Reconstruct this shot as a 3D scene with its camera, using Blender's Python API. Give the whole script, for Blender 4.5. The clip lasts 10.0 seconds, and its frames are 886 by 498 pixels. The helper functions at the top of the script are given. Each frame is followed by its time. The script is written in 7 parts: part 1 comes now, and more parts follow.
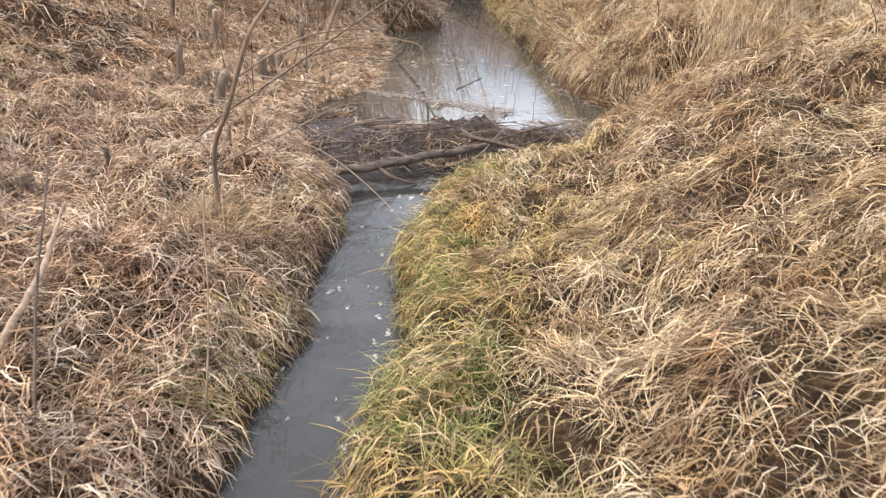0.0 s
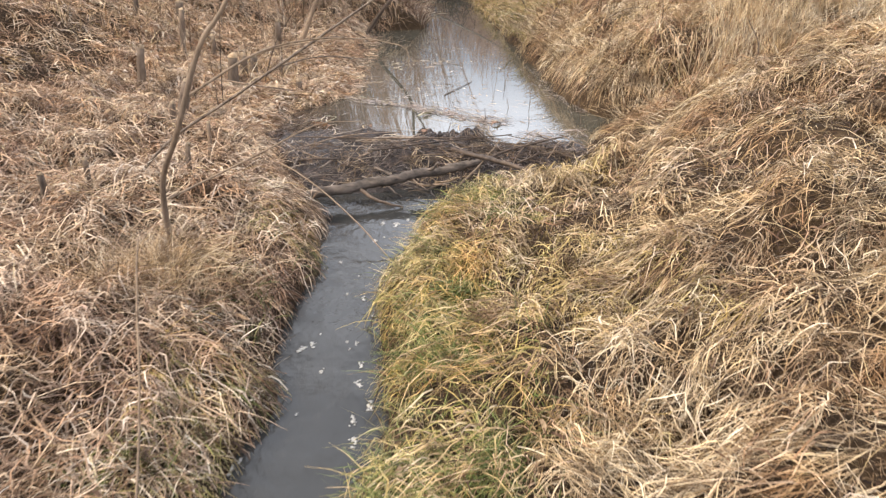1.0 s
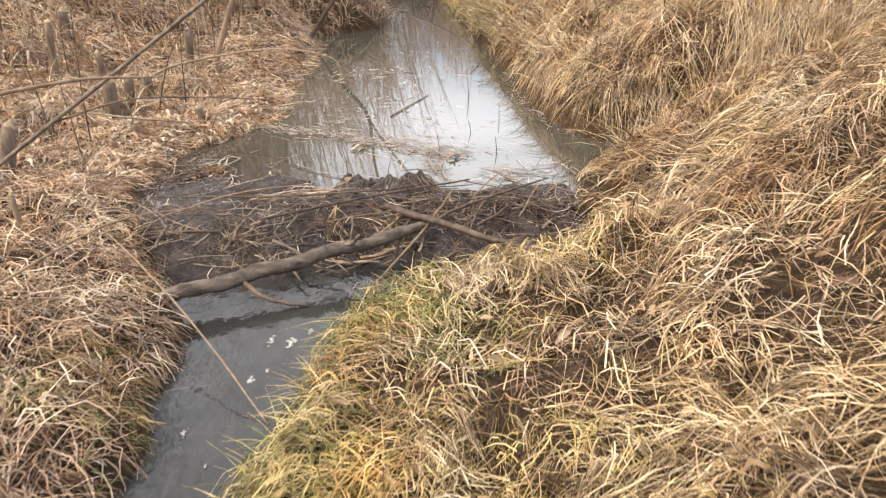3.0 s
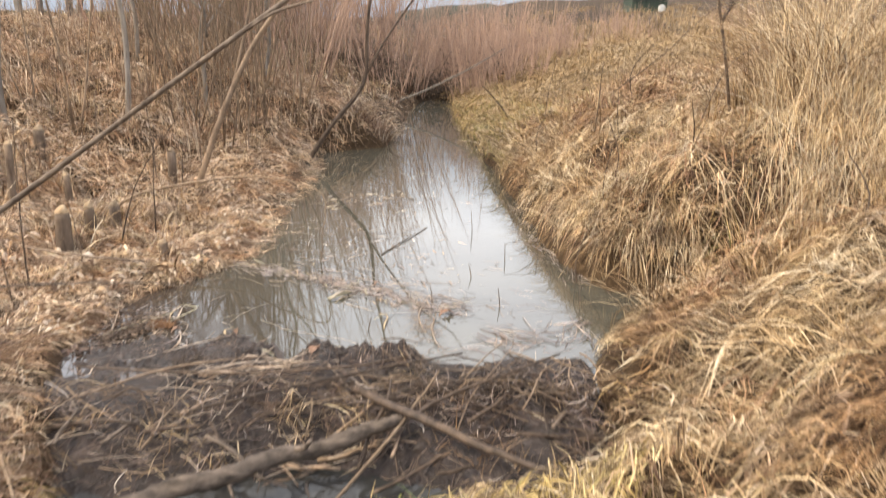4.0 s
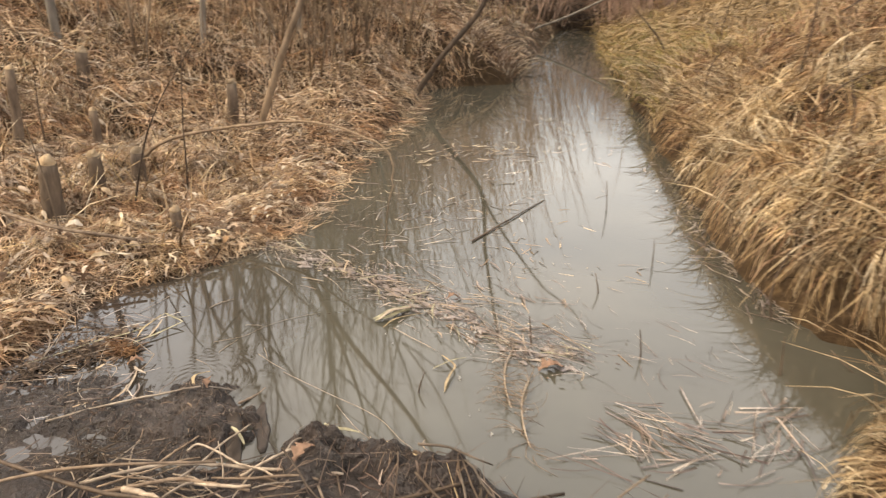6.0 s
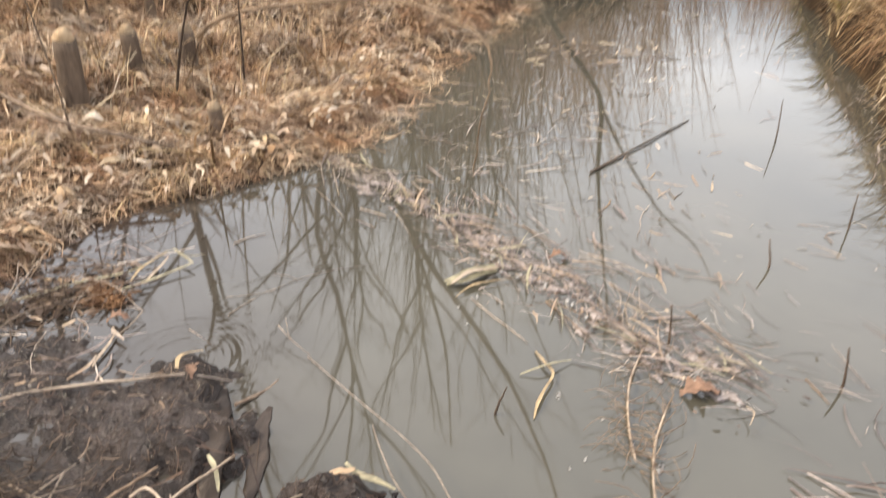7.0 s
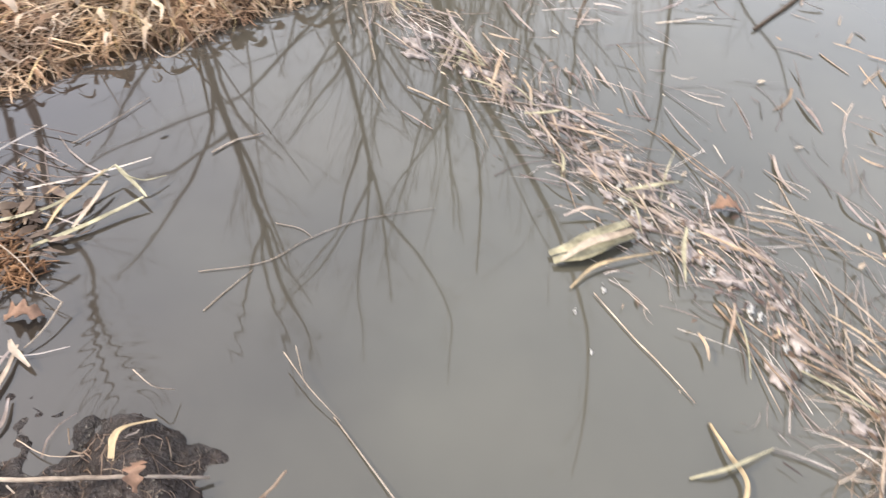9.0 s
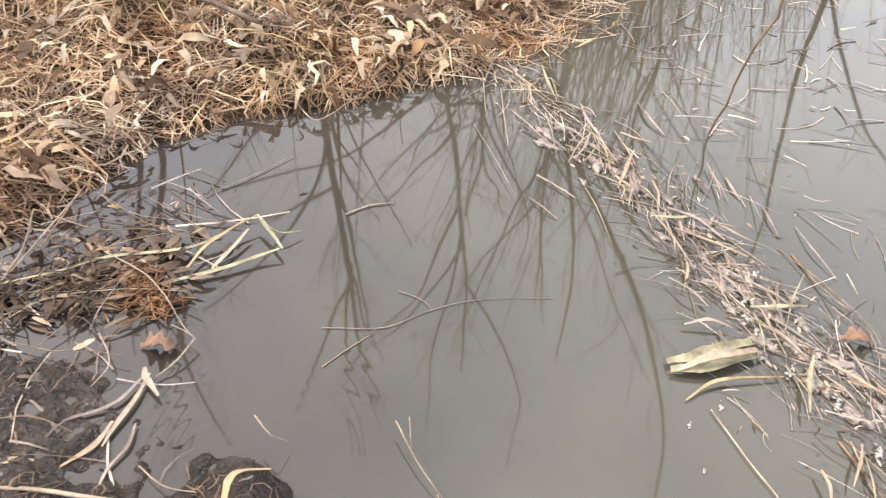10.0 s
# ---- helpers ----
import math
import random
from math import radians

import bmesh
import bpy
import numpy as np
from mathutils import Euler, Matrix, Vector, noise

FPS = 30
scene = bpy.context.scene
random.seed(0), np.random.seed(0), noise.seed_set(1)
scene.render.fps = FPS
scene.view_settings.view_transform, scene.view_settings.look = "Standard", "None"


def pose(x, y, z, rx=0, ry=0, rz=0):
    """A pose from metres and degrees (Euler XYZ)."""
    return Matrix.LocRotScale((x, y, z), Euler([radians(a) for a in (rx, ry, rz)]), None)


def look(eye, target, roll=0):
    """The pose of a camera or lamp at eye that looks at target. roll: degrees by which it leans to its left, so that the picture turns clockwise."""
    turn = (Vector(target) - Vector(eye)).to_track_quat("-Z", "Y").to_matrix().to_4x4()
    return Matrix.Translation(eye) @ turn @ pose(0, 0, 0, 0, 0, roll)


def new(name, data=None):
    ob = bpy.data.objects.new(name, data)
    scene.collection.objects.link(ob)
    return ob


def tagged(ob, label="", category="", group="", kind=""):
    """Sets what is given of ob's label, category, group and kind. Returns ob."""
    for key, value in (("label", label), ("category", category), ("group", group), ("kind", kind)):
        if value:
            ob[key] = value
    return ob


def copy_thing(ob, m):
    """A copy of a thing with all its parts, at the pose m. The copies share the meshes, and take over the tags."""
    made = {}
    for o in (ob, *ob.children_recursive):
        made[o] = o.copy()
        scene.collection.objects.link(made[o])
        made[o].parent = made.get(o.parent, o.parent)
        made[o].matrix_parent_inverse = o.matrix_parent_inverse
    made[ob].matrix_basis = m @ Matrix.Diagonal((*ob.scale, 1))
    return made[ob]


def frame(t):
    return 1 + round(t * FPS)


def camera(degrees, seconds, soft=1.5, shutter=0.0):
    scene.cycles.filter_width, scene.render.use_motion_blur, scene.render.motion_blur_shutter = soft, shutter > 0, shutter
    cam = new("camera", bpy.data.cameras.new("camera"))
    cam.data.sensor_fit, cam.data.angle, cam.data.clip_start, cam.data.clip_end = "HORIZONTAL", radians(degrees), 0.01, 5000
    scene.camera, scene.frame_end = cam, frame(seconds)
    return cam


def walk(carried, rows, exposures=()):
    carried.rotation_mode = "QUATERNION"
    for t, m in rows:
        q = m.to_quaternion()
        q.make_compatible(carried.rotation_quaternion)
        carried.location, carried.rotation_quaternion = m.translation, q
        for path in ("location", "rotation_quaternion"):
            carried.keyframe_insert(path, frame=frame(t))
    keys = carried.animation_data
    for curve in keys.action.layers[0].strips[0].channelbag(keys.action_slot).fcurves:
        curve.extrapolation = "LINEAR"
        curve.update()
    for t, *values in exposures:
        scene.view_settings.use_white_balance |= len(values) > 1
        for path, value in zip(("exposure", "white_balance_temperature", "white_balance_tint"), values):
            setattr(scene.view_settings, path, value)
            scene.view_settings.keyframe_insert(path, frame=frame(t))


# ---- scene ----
# ---------------------------------------------------------------- camera
cam = camera(63.2, 10.0, soft=1.3, shutter=0.3)
PATH = [
    (0, (-0.056, 0.231, 1.738), (-0.028, 2.06, 0.931), 1.2),
    (0.5, (-0.095, 0.623, 1.737), (-0.049, 2.446, 0.917), 1.5),
    (1, (-0.083, 0.946, 1.73), (-0.013, 2.769, 0.91), 1.5),
    (1.5, (0.004, 1.418, 1.728), (0.11, 3.237, 0.905), 1.4),
    (2, (0.034, 1.862, 1.701), (0.177, 3.688, 0.899), 1.5),
    (2.2, (0.067, 2.088, 1.643), (0.244, 3.922, 0.866), 1.5),
    (3.3, (0.422, 3.109, 1.555), (0.494, 4.92, 0.708), -1.2),
    (3.5, (0.452, 3.303, 1.544), (0.511, 5.136, 0.748), -0.8),
    (4, (0.535, 3.798, 1.624), (0.597, 5.715, 1.054), 0.1),
    (4.5, (0.666, 4.272, 1.679), (0.657, 6.238, 1.31), 0.3),
    (5, (0.711, 4.702, 1.683), (0.672, 6.672, 1.338), 0.1),
    (5.5, (0.676, 5.139, 1.562), (0.633, 7.047, 0.965), 0.7),
    (5.7, (0.679, 5.311, 1.492), (0.549, 7.184, 0.804), 0.5),
    (6.8, (0.569, 6.427, 1.191), (0.019, 8.155, 0.349), 0.4),
    (7, (0.508, 6.552, 1.151), (-0.032, 8.202, 0.159), 0.6),
    (7.5, (0.391, 6.848, 0.970), (-0.253, 8.142, -0.411), -2.9),
    (8, (0.234, 7.115, 0.890), (-0.197, 8.249, -0.700), -0.5),
    (8.5, (0.095, 7.315, 0.980), (-0.219, 8.545, -0.566), 1.5),
    (9, (-0.009, 7.460, 0.996), (-0.419, 8.707, -0.514), 3.6),
    (9.5, (-0.090, 7.492, 1.004), (-0.691, 8.760, -0.422), 7.1),
    (10, (-0.096, 7.420, 1.024), (-0.763, 8.700, -0.360), 4.9),
]
EXPOSURES = [(0, 0.46, 7100, 10), (2.0, 0.38, 7500, 10), (3.3, 0.55, 7700, 10), (4.0, 0.50, 7800, 10), (4.4, 0.28, 9000, 10), (4.8, 0.08, 11300, 10), (5.4, 0.04, 11800, 10), (5.8, 0.12, 10000, 10), (6.9, 0.36, 7900, 10),
             (7.6, 0.28, 7800, 10), (8.0, 0.53, 7300, 10), (8.4, 0.55, 7150, 10), (9.0, 0.52, 7200, 10), (10, 0.53, 7600, 10)]
walk(cam, [(t, look(eye, target, roll)) for t, eye, target, roll in PATH], EXPOSURES)

# ---------------------------------------------------------------- sky and sun
SUN_ELEVATION, SUN_AZIMUTH = radians(44), radians(-108)   # azimuth from +y towards +x
world = bpy.data.worlds.new("overcast_sky")
scene.world = world
world.use_nodes = True
wn, wl = world.node_tree.nodes, world.node_tree.links
wn.clear()
w_out, w_bg = wn.new("ShaderNodeOutputWorld"), wn.new("ShaderNodeBackground")
w_sky = wn.new("ShaderNodeTexSky")
w_sky.sky_type, w_sky.sun_disc = "NISHITA", False
w_sky.sun_elevation, w_sky.sun_rotation = SUN_ELEVATION, SUN_AZIMUTH
w_sky.dust_density, w_sky.air_density = 4.0, 1.0
w_scale = wn.new("ShaderNodeVectorMath")
w_scale.operation = "SCALE"
w_scale.inputs["Scale"].default_value = 0.10
wl.new(w_sky.outputs[0], w_scale.inputs[0])
w_co, w_map, w_noise, w_ramp = (wn.new("ShaderNodeTexCoord"), wn.new("ShaderNodeMapping"),
                                wn.new("ShaderNodeTexNoise"), wn.new("ShaderNodeValToRGB"))
w_map.inputs["Scale"].default_value = (1.0, 1.0, 4.0)
w_noise.inputs["Scale"].default_value, w_noise.inputs["Detail"].default_value = 1.6, 5.0
wl.new(w_co.outputs["Generated"], w_map.inputs[0])
wl.new(w_map.outputs[0], w_noise.inputs["Vector"])
wl.new(w_noise.outputs[0], w_ramp.inputs[0])
w_ramp.color_ramp.elements[0].position, w_ramp.color_ramp.elements[0].color = 0.3, (0.56, 0.63, 0.74, 1)
w_ramp.color_ramp.elements[1].position, w_ramp.color_ramp.elements[1].color = 0.72, (0.84, 0.87, 0.92, 1)
w_mix = wn.new("ShaderNodeMix")
w_mix.data_type = "RGBA"
w_mix.inputs["Factor"].default_value = 0.82
wl.new(w_scale.outputs[0], w_mix.inputs["A"])
wl.new(w_ramp.outputs[0], w_mix.inputs["B"])
# thin cloud: dull at the horizon, brightest half-way up
w_sep, w_lift, w_mul = wn.new("ShaderNodeSeparateXYZ"), wn.new("ShaderNodeValToRGB"), wn.new("ShaderNodeMix")
wl.new(w_co.outputs["Generated"], w_sep.inputs[0])
wl.new(w_sep.outputs["Z"], w_lift.inputs[0])
for k, (p, v) in enumerate(((0.0, 0.29), (0.16, 0.33), (0.25, 1.10), (0.42, 1.10), (0.75, 0.85), (1.0, 0.60))):
    e = w_lift.color_ramp.elements[k] if k < 2 else w_lift.color_ramp.elements.new(p)
    e.position, e.color = p, (v * (0.88 if p < 0.2 else 0.97), v, v * (1.22 if p < 0.2 else 1.09), 1)
w_mul.data_type, w_mul.blend_type = "RGBA", "MULTIPLY"
w_mul.inputs["Factor"].default_value = 1.0
wl.new(w_mix.outputs["Result"], w_mul.inputs["A"])
wl.new(w_lift.outputs[0], w_mul.inputs["B"])
wl.new(w_mul.outputs["Result"], w_bg.inputs["Color"])
w_bg.inputs["Strength"].default_value = 2.5
wl.new(w_bg.outputs[0], w_out.inputs[0])

sun = new("sun", bpy.data.lights.new("sun", "SUN"))
sun.data.energy, sun.data.angle, sun.data.color = 2.95, radians(10), (1.0, 0.93, 0.82)
sun_from = Vector((math.cos(SUN_ELEVATION) * math.sin(SUN_AZIMUTH), math.cos(SUN_ELEVATION) * math.cos(SUN_AZIMUTH), math.sin(SUN_ELEVATION)))
sun.matrix_world = look(sun_from * 50, (0, 0, 0))


# ---------------------------------------------------------------- materials
def nodes_of(name, rough=0.8, spec=0.3):
    m = bpy.data.materials.new(name)
    m.use_nodes = True
    n, l = m.node_tree.nodes, m.node_tree.links
    b = n["Principled BSDF"]
    b.inputs["Roughness"].default_value = rough
    b.inputs["Specular IOR Level"].default_value = spec
    return m, n, l, b


def ramp(n, stops):
    r = n.new("ShaderNodeValToRGB")
    e = r.color_ramp.elements
    while len(e) < len(stops):
        e.new(0.5)
    for k, (p, c) in enumerate(stops):
        e[k].position, e[k].color = p, (*c, 1)
    return r


def noise_tex(n, l, scale, detail=4.0, rough=0.6, stretch=None, space="Object"):
    co = n.new("ShaderNodeTexCoord")
    t = n.new("ShaderNodeTexNoise")
    t.inputs["Scale"].default_value, t.inputs["Detail"].default_value, t.inputs["Roughness"].default_value = scale, detail, rough
    if stretch:
        mp = n.new("ShaderNodeMapping")
        mp.inputs["Scale"].default_value = stretch
        l.new(co.outputs[space], mp.inputs[0])
        l.new(mp.outputs[0], t.inputs["Vector"])
    else:
        l.new(co.outputs[space], t.inputs["Vector"])
    return t


def mixed(n, l, kind, fac, a, b):
    m = n.new("ShaderNodeMix")
    m.data_type, m.blend_type = "RGBA", kind
    if isinstance(fac, float):
        m.inputs["Factor"].default_value = fac
    else:
        l.new(fac, m.inputs["Factor"])
    for slot, v in (("A", a), ("B", b)):
        if isinstance(v, tuple):
            m.inputs[slot].default_value = (*v, 1)
        else:
            l.new(v, m.inputs[slot])
    return m.outputs["Result"]


def bumped(n, l, b, height, strength=0.4, distance=0.01):
    k = n.new("ShaderNodeBump")
    k.inputs["Strength"].default_value, k.inputs["Distance"].default_value = strength, distance
    l.new(height, k.inputs["Height"])
    l.new(k.outputs[0], b.inputs["Normal"])


def blade_material(name, stops, patch, patch_scale=1.4, rough=0.62, glow=0.09, patch_range=(0.45, 0.62), locks=1.0):
    """Thin dry blades: a tone for each blade, larger patches of a second tone, and some light through them."""
    m, n, l, b = nodes_of(name, rough, 0.25)
    g = n.new("ShaderNodeNewGeometry")
    r = ramp(n, [(p, tuple(0.8 * v for v in c)) for p, c in stops])
    l.new(g.outputs["Random Per Island"], r.inputs[0])
    t = noise_tex(n, l, patch_scale, 3.0)
    f = ramp(n, [(patch_range[0], (0, 0, 0)), (patch_range[1], (1, 1, 1))])
    l.new(t.outputs[0], f.inputs[0])
    c = mixed(n, l, "MULTIPLY", f.outputs[0], r.outputs[0], patch)
    tw = noise_tex(n, l, patch_scale * 1.7, 2.0, 0.5, (1, 1, 1.3))
    fw = ramp(n, [(0.40, (1.0, 1.0, 1.0)), (0.60, (1.10, 1.03, 0.90))])
    l.new(tw.outputs[0], fw.inputs[0])
    c = mixed(n, l, "MULTIPLY", 1.0, c, fw.outputs[0])
    # lock-sized tones, spread wide: gap shade and sunlit tops put into the colour
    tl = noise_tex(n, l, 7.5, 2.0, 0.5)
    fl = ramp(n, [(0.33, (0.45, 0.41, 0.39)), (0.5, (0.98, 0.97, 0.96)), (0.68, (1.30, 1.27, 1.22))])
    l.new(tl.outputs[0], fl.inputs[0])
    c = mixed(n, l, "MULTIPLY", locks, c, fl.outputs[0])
    t2 = noise_tex(n, l, 60.0, 2.0)
    f2 = ramp(n, [(0.3, (0.78, 0.76, 0.74)), (0.7, (1.12, 1.1, 1.08))])
    l.new(t2.outputs[0], f2.inputs[0])
    c = mixed(n, l, "MULTIPLY", 1.0, c, f2.outputs[0])
    l.new(c, b.inputs["Base Color"])
    tr = n.new("ShaderNodeBsdfTranslucent")
    l.new(c, tr.inputs["Color"])
    mx = n.new("ShaderNodeMixShader")
    mx.inputs[0].default_value = glow
    l.new(b.outputs[0], mx.inputs[1])
    l.new(tr.outputs[0], mx.inputs[2])
    l.new(mx.outputs[0], n["Material Output"].inputs["Surface"])
    return m


def bark_material(name, dark, light, scale=18.0, rough=0.85, bump=0.5, stretch=(1, 1, 0.25)):
    m, n, l, b = nodes_of(name, rough, 0.25)
    t = noise_tex(n, l, scale, 6.0, 0.65, stretch)
    r = ramp(n, [(0.3, dark), (0.7, light)])
    l.new(t.outputs[0], r.inputs[0])
    oi = n.new("ShaderNodeObjectInfo")
    f = ramp(n, [(0.0, (0.72, 0.72, 0.72)), (1.0, (1.2, 1.17, 1.12))])
    l.new(oi.outputs["Random"], f.inputs[0])
    c = mixed(n, l, "MULTIPLY", 1.0, r.outputs[0], f.outputs[0])
    t2 = noise_tex(n, l, 3.0, 3.0)
    f2 = ramp(n, [(0.35, (0.8, 0.8, 0.82)), (0.65, (1.1, 1.06, 1.0))])
    l.new(t2.outputs[0], f2.inputs[0])
    c = mixed(n, l, "MULTIPLY", 1.0, c, f2.outputs[0])
    l.new(c, b.inputs["Base Color"])
    bumped(n, l, b, t.outputs[0], bump, 0.01)
    return m


# GOLD and BROWN: darkest and palest stops put gap shade and highlights into blades
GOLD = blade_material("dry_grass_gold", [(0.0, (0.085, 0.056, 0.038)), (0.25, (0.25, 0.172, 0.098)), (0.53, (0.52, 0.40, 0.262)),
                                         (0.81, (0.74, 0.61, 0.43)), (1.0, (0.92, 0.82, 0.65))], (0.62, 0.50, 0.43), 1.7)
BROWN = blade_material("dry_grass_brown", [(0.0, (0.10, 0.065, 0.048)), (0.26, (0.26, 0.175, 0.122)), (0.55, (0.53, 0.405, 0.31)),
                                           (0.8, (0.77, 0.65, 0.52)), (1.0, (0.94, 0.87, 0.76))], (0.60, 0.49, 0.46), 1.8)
# thatch turned near-black so the shade between blades is in its colour
GAP_SHADE_THATCH = blade_material("gap_shade_thatch", [(0.0, (0.02, 0.013, 0.01)), (0.5, (0.05, 0.032, 0.023)), (1.0, (0.13, 0.088, 0.06))], (0.7, 0.62, 0.6), 2.0, 0.8, 0.05)
GREEN = blade_material("half_green_grass", [(0.0, (0.10, 0.115, 0.035)), (0.22, (0.22, 0.23, 0.075)), (0.45, (0.42, 0.37, 0.15)),
                                            (0.75, (0.60, 0.48, 0.24)), (1.0, (0.74, 0.63, 0.40))], (1.0, 0.80, 0.74), 1.8, 0.5)
REED = blade_material("pale_reed", [(0.0, (0.40, 0.29, 0.15)), (0.5, (0.58, 0.46, 0.27)), (1.0, (0.72, 0.63, 0.45))], (0.85, 0.75, 0.66), 2.0)
PALESTRAW = blade_material("bleached_straw", [(0.0, (0.42, 0.32, 0.205)), (0.5, (0.74, 0.61, 0.43)), (1.0, (0.98, 0.90, 0.74))], (0.8, 0.72, 0.64), 2.0)
FRESH = blade_material("fresh_green_grass", [(0.0, (0.085, 0.12, 0.04)), (0.6, (0.18, 0.245, 0.08)), (1.0, (0.43, 0.43, 0.20))], (0.9, 0.9, 0.8), 2.0, 0.5)
RAFT = blade_material("sodden_straw", [(0.0, (0.12, 0.09, 0.088)), (0.35, (0.29, 0.243, 0.238)), (0.7, (0.51, 0.45, 0.44)),
                                       (1.0, (0.80, 0.75, 0.72))], (0.78, 0.73, 0.72), 3.0, 0.45, 0.1)
LITTER = blade_material("leaf_litter", [(0.0, (0.13, 0.08, 0.055)), (0.35, (0.30, 0.20, 0.135)), (0.7, (0.50, 0.37, 0.25)),
                                        (1.0, (0.68, 0.57, 0.42))], (0.8, 0.7, 0.65), 2.0, 0.6, 0.15)
STRAW = blade_material("broken_straw", [(0.0, (0.13, 0.09, 0.07)), (0.33, (0.46, 0.325, 0.232)), (0.68, (0.79, 0.615, 0.465)), (1.0, (1.0, 0.90, 0.77))], (0.8, 0.66, 0.58), 2.4, 0.6, 0.14)
FLAKE = blade_material("pale_flakes", [(0.0, (0.30, 0.235, 0.185)), (0.5, (0.54, 0.45, 0.37)), (1.0, (0.80, 0.72, 0.62))], (0.85, 0.75, 0.7), 3.0, 0.6, 0.1, locks=0.5)
SLUDGE = blade_material("sodden_leaf", [(0.0, (0.07, 0.05, 0.042)), (0.6, (0.17, 0.125, 0.10)), (1.0, (0.32, 0.25, 0.21))], (0.8, 0.7, 0.7), 3.0, 0.4, 0.05)
YELLOW = blade_material("yellow_straw", [(0.0, (0.16, 0.125, 0.045)), (0.3, (0.42, 0.33, 0.13)), (0.65, (0.68, 0.55, 0.27)), (1.0, (0.86, 0.76, 0.46))], (0.8, 0.72, 0.6), 2.2, 0.55, 0.14)
RUSSET = blade_material("russet_grass", [(0.0, (0.09, 0.05, 0.035)), (0.3, (0.30, 0.175, 0.11)), (0.65, (0.58, 0.395, 0.27)), (1.0, (0.82, 0.65, 0.48))], (0.8, 0.7, 0.66), 2.2)
FARGRASS = blade_material("far_grass", [(0.0, (0.26, 0.18, 0.105)), (0.5, (0.46, 0.34, 0.205)), (1.0, (0.60, 0.475, 0.31))], (0.82, 0.74, 0.62), 0.25)
# reddish bark, lightened to carry haze and sky between the stems in its colour
THICKET = bark_material("reddish_willow_bark", (0.29, 0.19, 0.15), (0.55, 0.395, 0.315), 10.0, 0.8, 0.2)
BARK = bark_material("grey_brown_bark", (0.12, 0.085, 0.06), (0.32, 0.24, 0.175))
STEMBARK = bark_material("mottled_willow_bark", (0.05, 0.034, 0.026), (0.30, 0.235, 0.185), 34.0, 0.7, 0.8, (1, 1, 0.5))
DARKBARK = bark_material("dark_wet_bark", (0.03, 0.022, 0.018), (0.15, 0.108, 0.082), 22.0, 0.6)
DEADWOOD = bark_material("weathered_stick", (0.14, 0.095, 0.07), (0.42, 0.32, 0.24), 26.0, 0.75)
PALESTICK = bark_material("peeled_stick", (0.20, 0.155, 0.125), (0.55, 0.465, 0.39), 24.0, 0.65, 0.25)
LOGBARK = bark_material("log_bark", (0.020, 0.016, 0.014), (0.225, 0.18, 0.15), 14.0, 0.75, 1.0, (0.55, 1.3, 1.6))
STUMPBARK = bark_material("stump_bark", (0.06, 0.043, 0.033), (0.22, 0.165, 0.125), 20.0, 0.8)
GREYBARK = bark_material("grey_willow_bark", (0.13, 0.112, 0.095), (0.34, 0.305, 0.27), 12.0, 0.8, 0.3)
CUTWOOD = bark_material("fresh_cut_wood", (0.50, 0.36, 0.20), (0.76, 0.63, 0.44), 30.0, 0.7, 0.3)

GNAWED = bark_material("gnawed_wood", (0.22, 0.155, 0.10), (0.50, 0.39, 0.27), 30.0, 0.75, 0.4)


def mud_material():
    m, n, l, b = nodes_of("wet_mud", 0.24, 0.5)
    t = noise_tex(n, l, 7.0, 8.0, 0.7)
    r = ramp(n, [(0.3, (0.019, 0.0145, 0.013)), (0.55, (0.052, 0.040, 0.036)), (0.75, (0.135, 0.105, 0.094))])
    l.new(t.outputs[0], r.inputs[0])
    l.new(r.outputs[0], b.inputs["Base Color"])
    t2 = noise_tex(n, l, 45.0, 5.0)
    bumped(n, l, b, t2.outputs[0], 1.0, 0.035)
    return m


def soil_material():
    m, n, l, b = nodes_of("grass_thatch_soil", 0.9, 0.15)
    t = noise_tex(n, l, 14.0, 8.0, 0.7)
    # soil darkened too, to put the shade of the grass hollows in its colour
    r = ramp(n, [(0.3, (0.022, 0.015, 0.010)), (0.5, (0.043, 0.029, 0.019)), (0.72, (0.11, 0.077, 0.049))])
    l.new(t.outputs[0], r.inputs[0])
    t1 = noise_tex(n, l, 0.15, 5.0)
    f = ramp(n, [(0.4, (0.8, 0.72, 0.6)), (0.6, (1.3, 1.2, 1.0))])
    l.new(t1.outputs[0], f.inputs[0])
    c = mixed(n, l, "MULTIPLY", 1.0, r.outputs[0], f.outputs[0])
    l.new(c, b.inputs["Base Color"])
    t2 = noise_tex(n, l, 70.0, 4.0)
    bumped(n, l, b, t2.outputs[0], 0.8, 0.02)
    return m


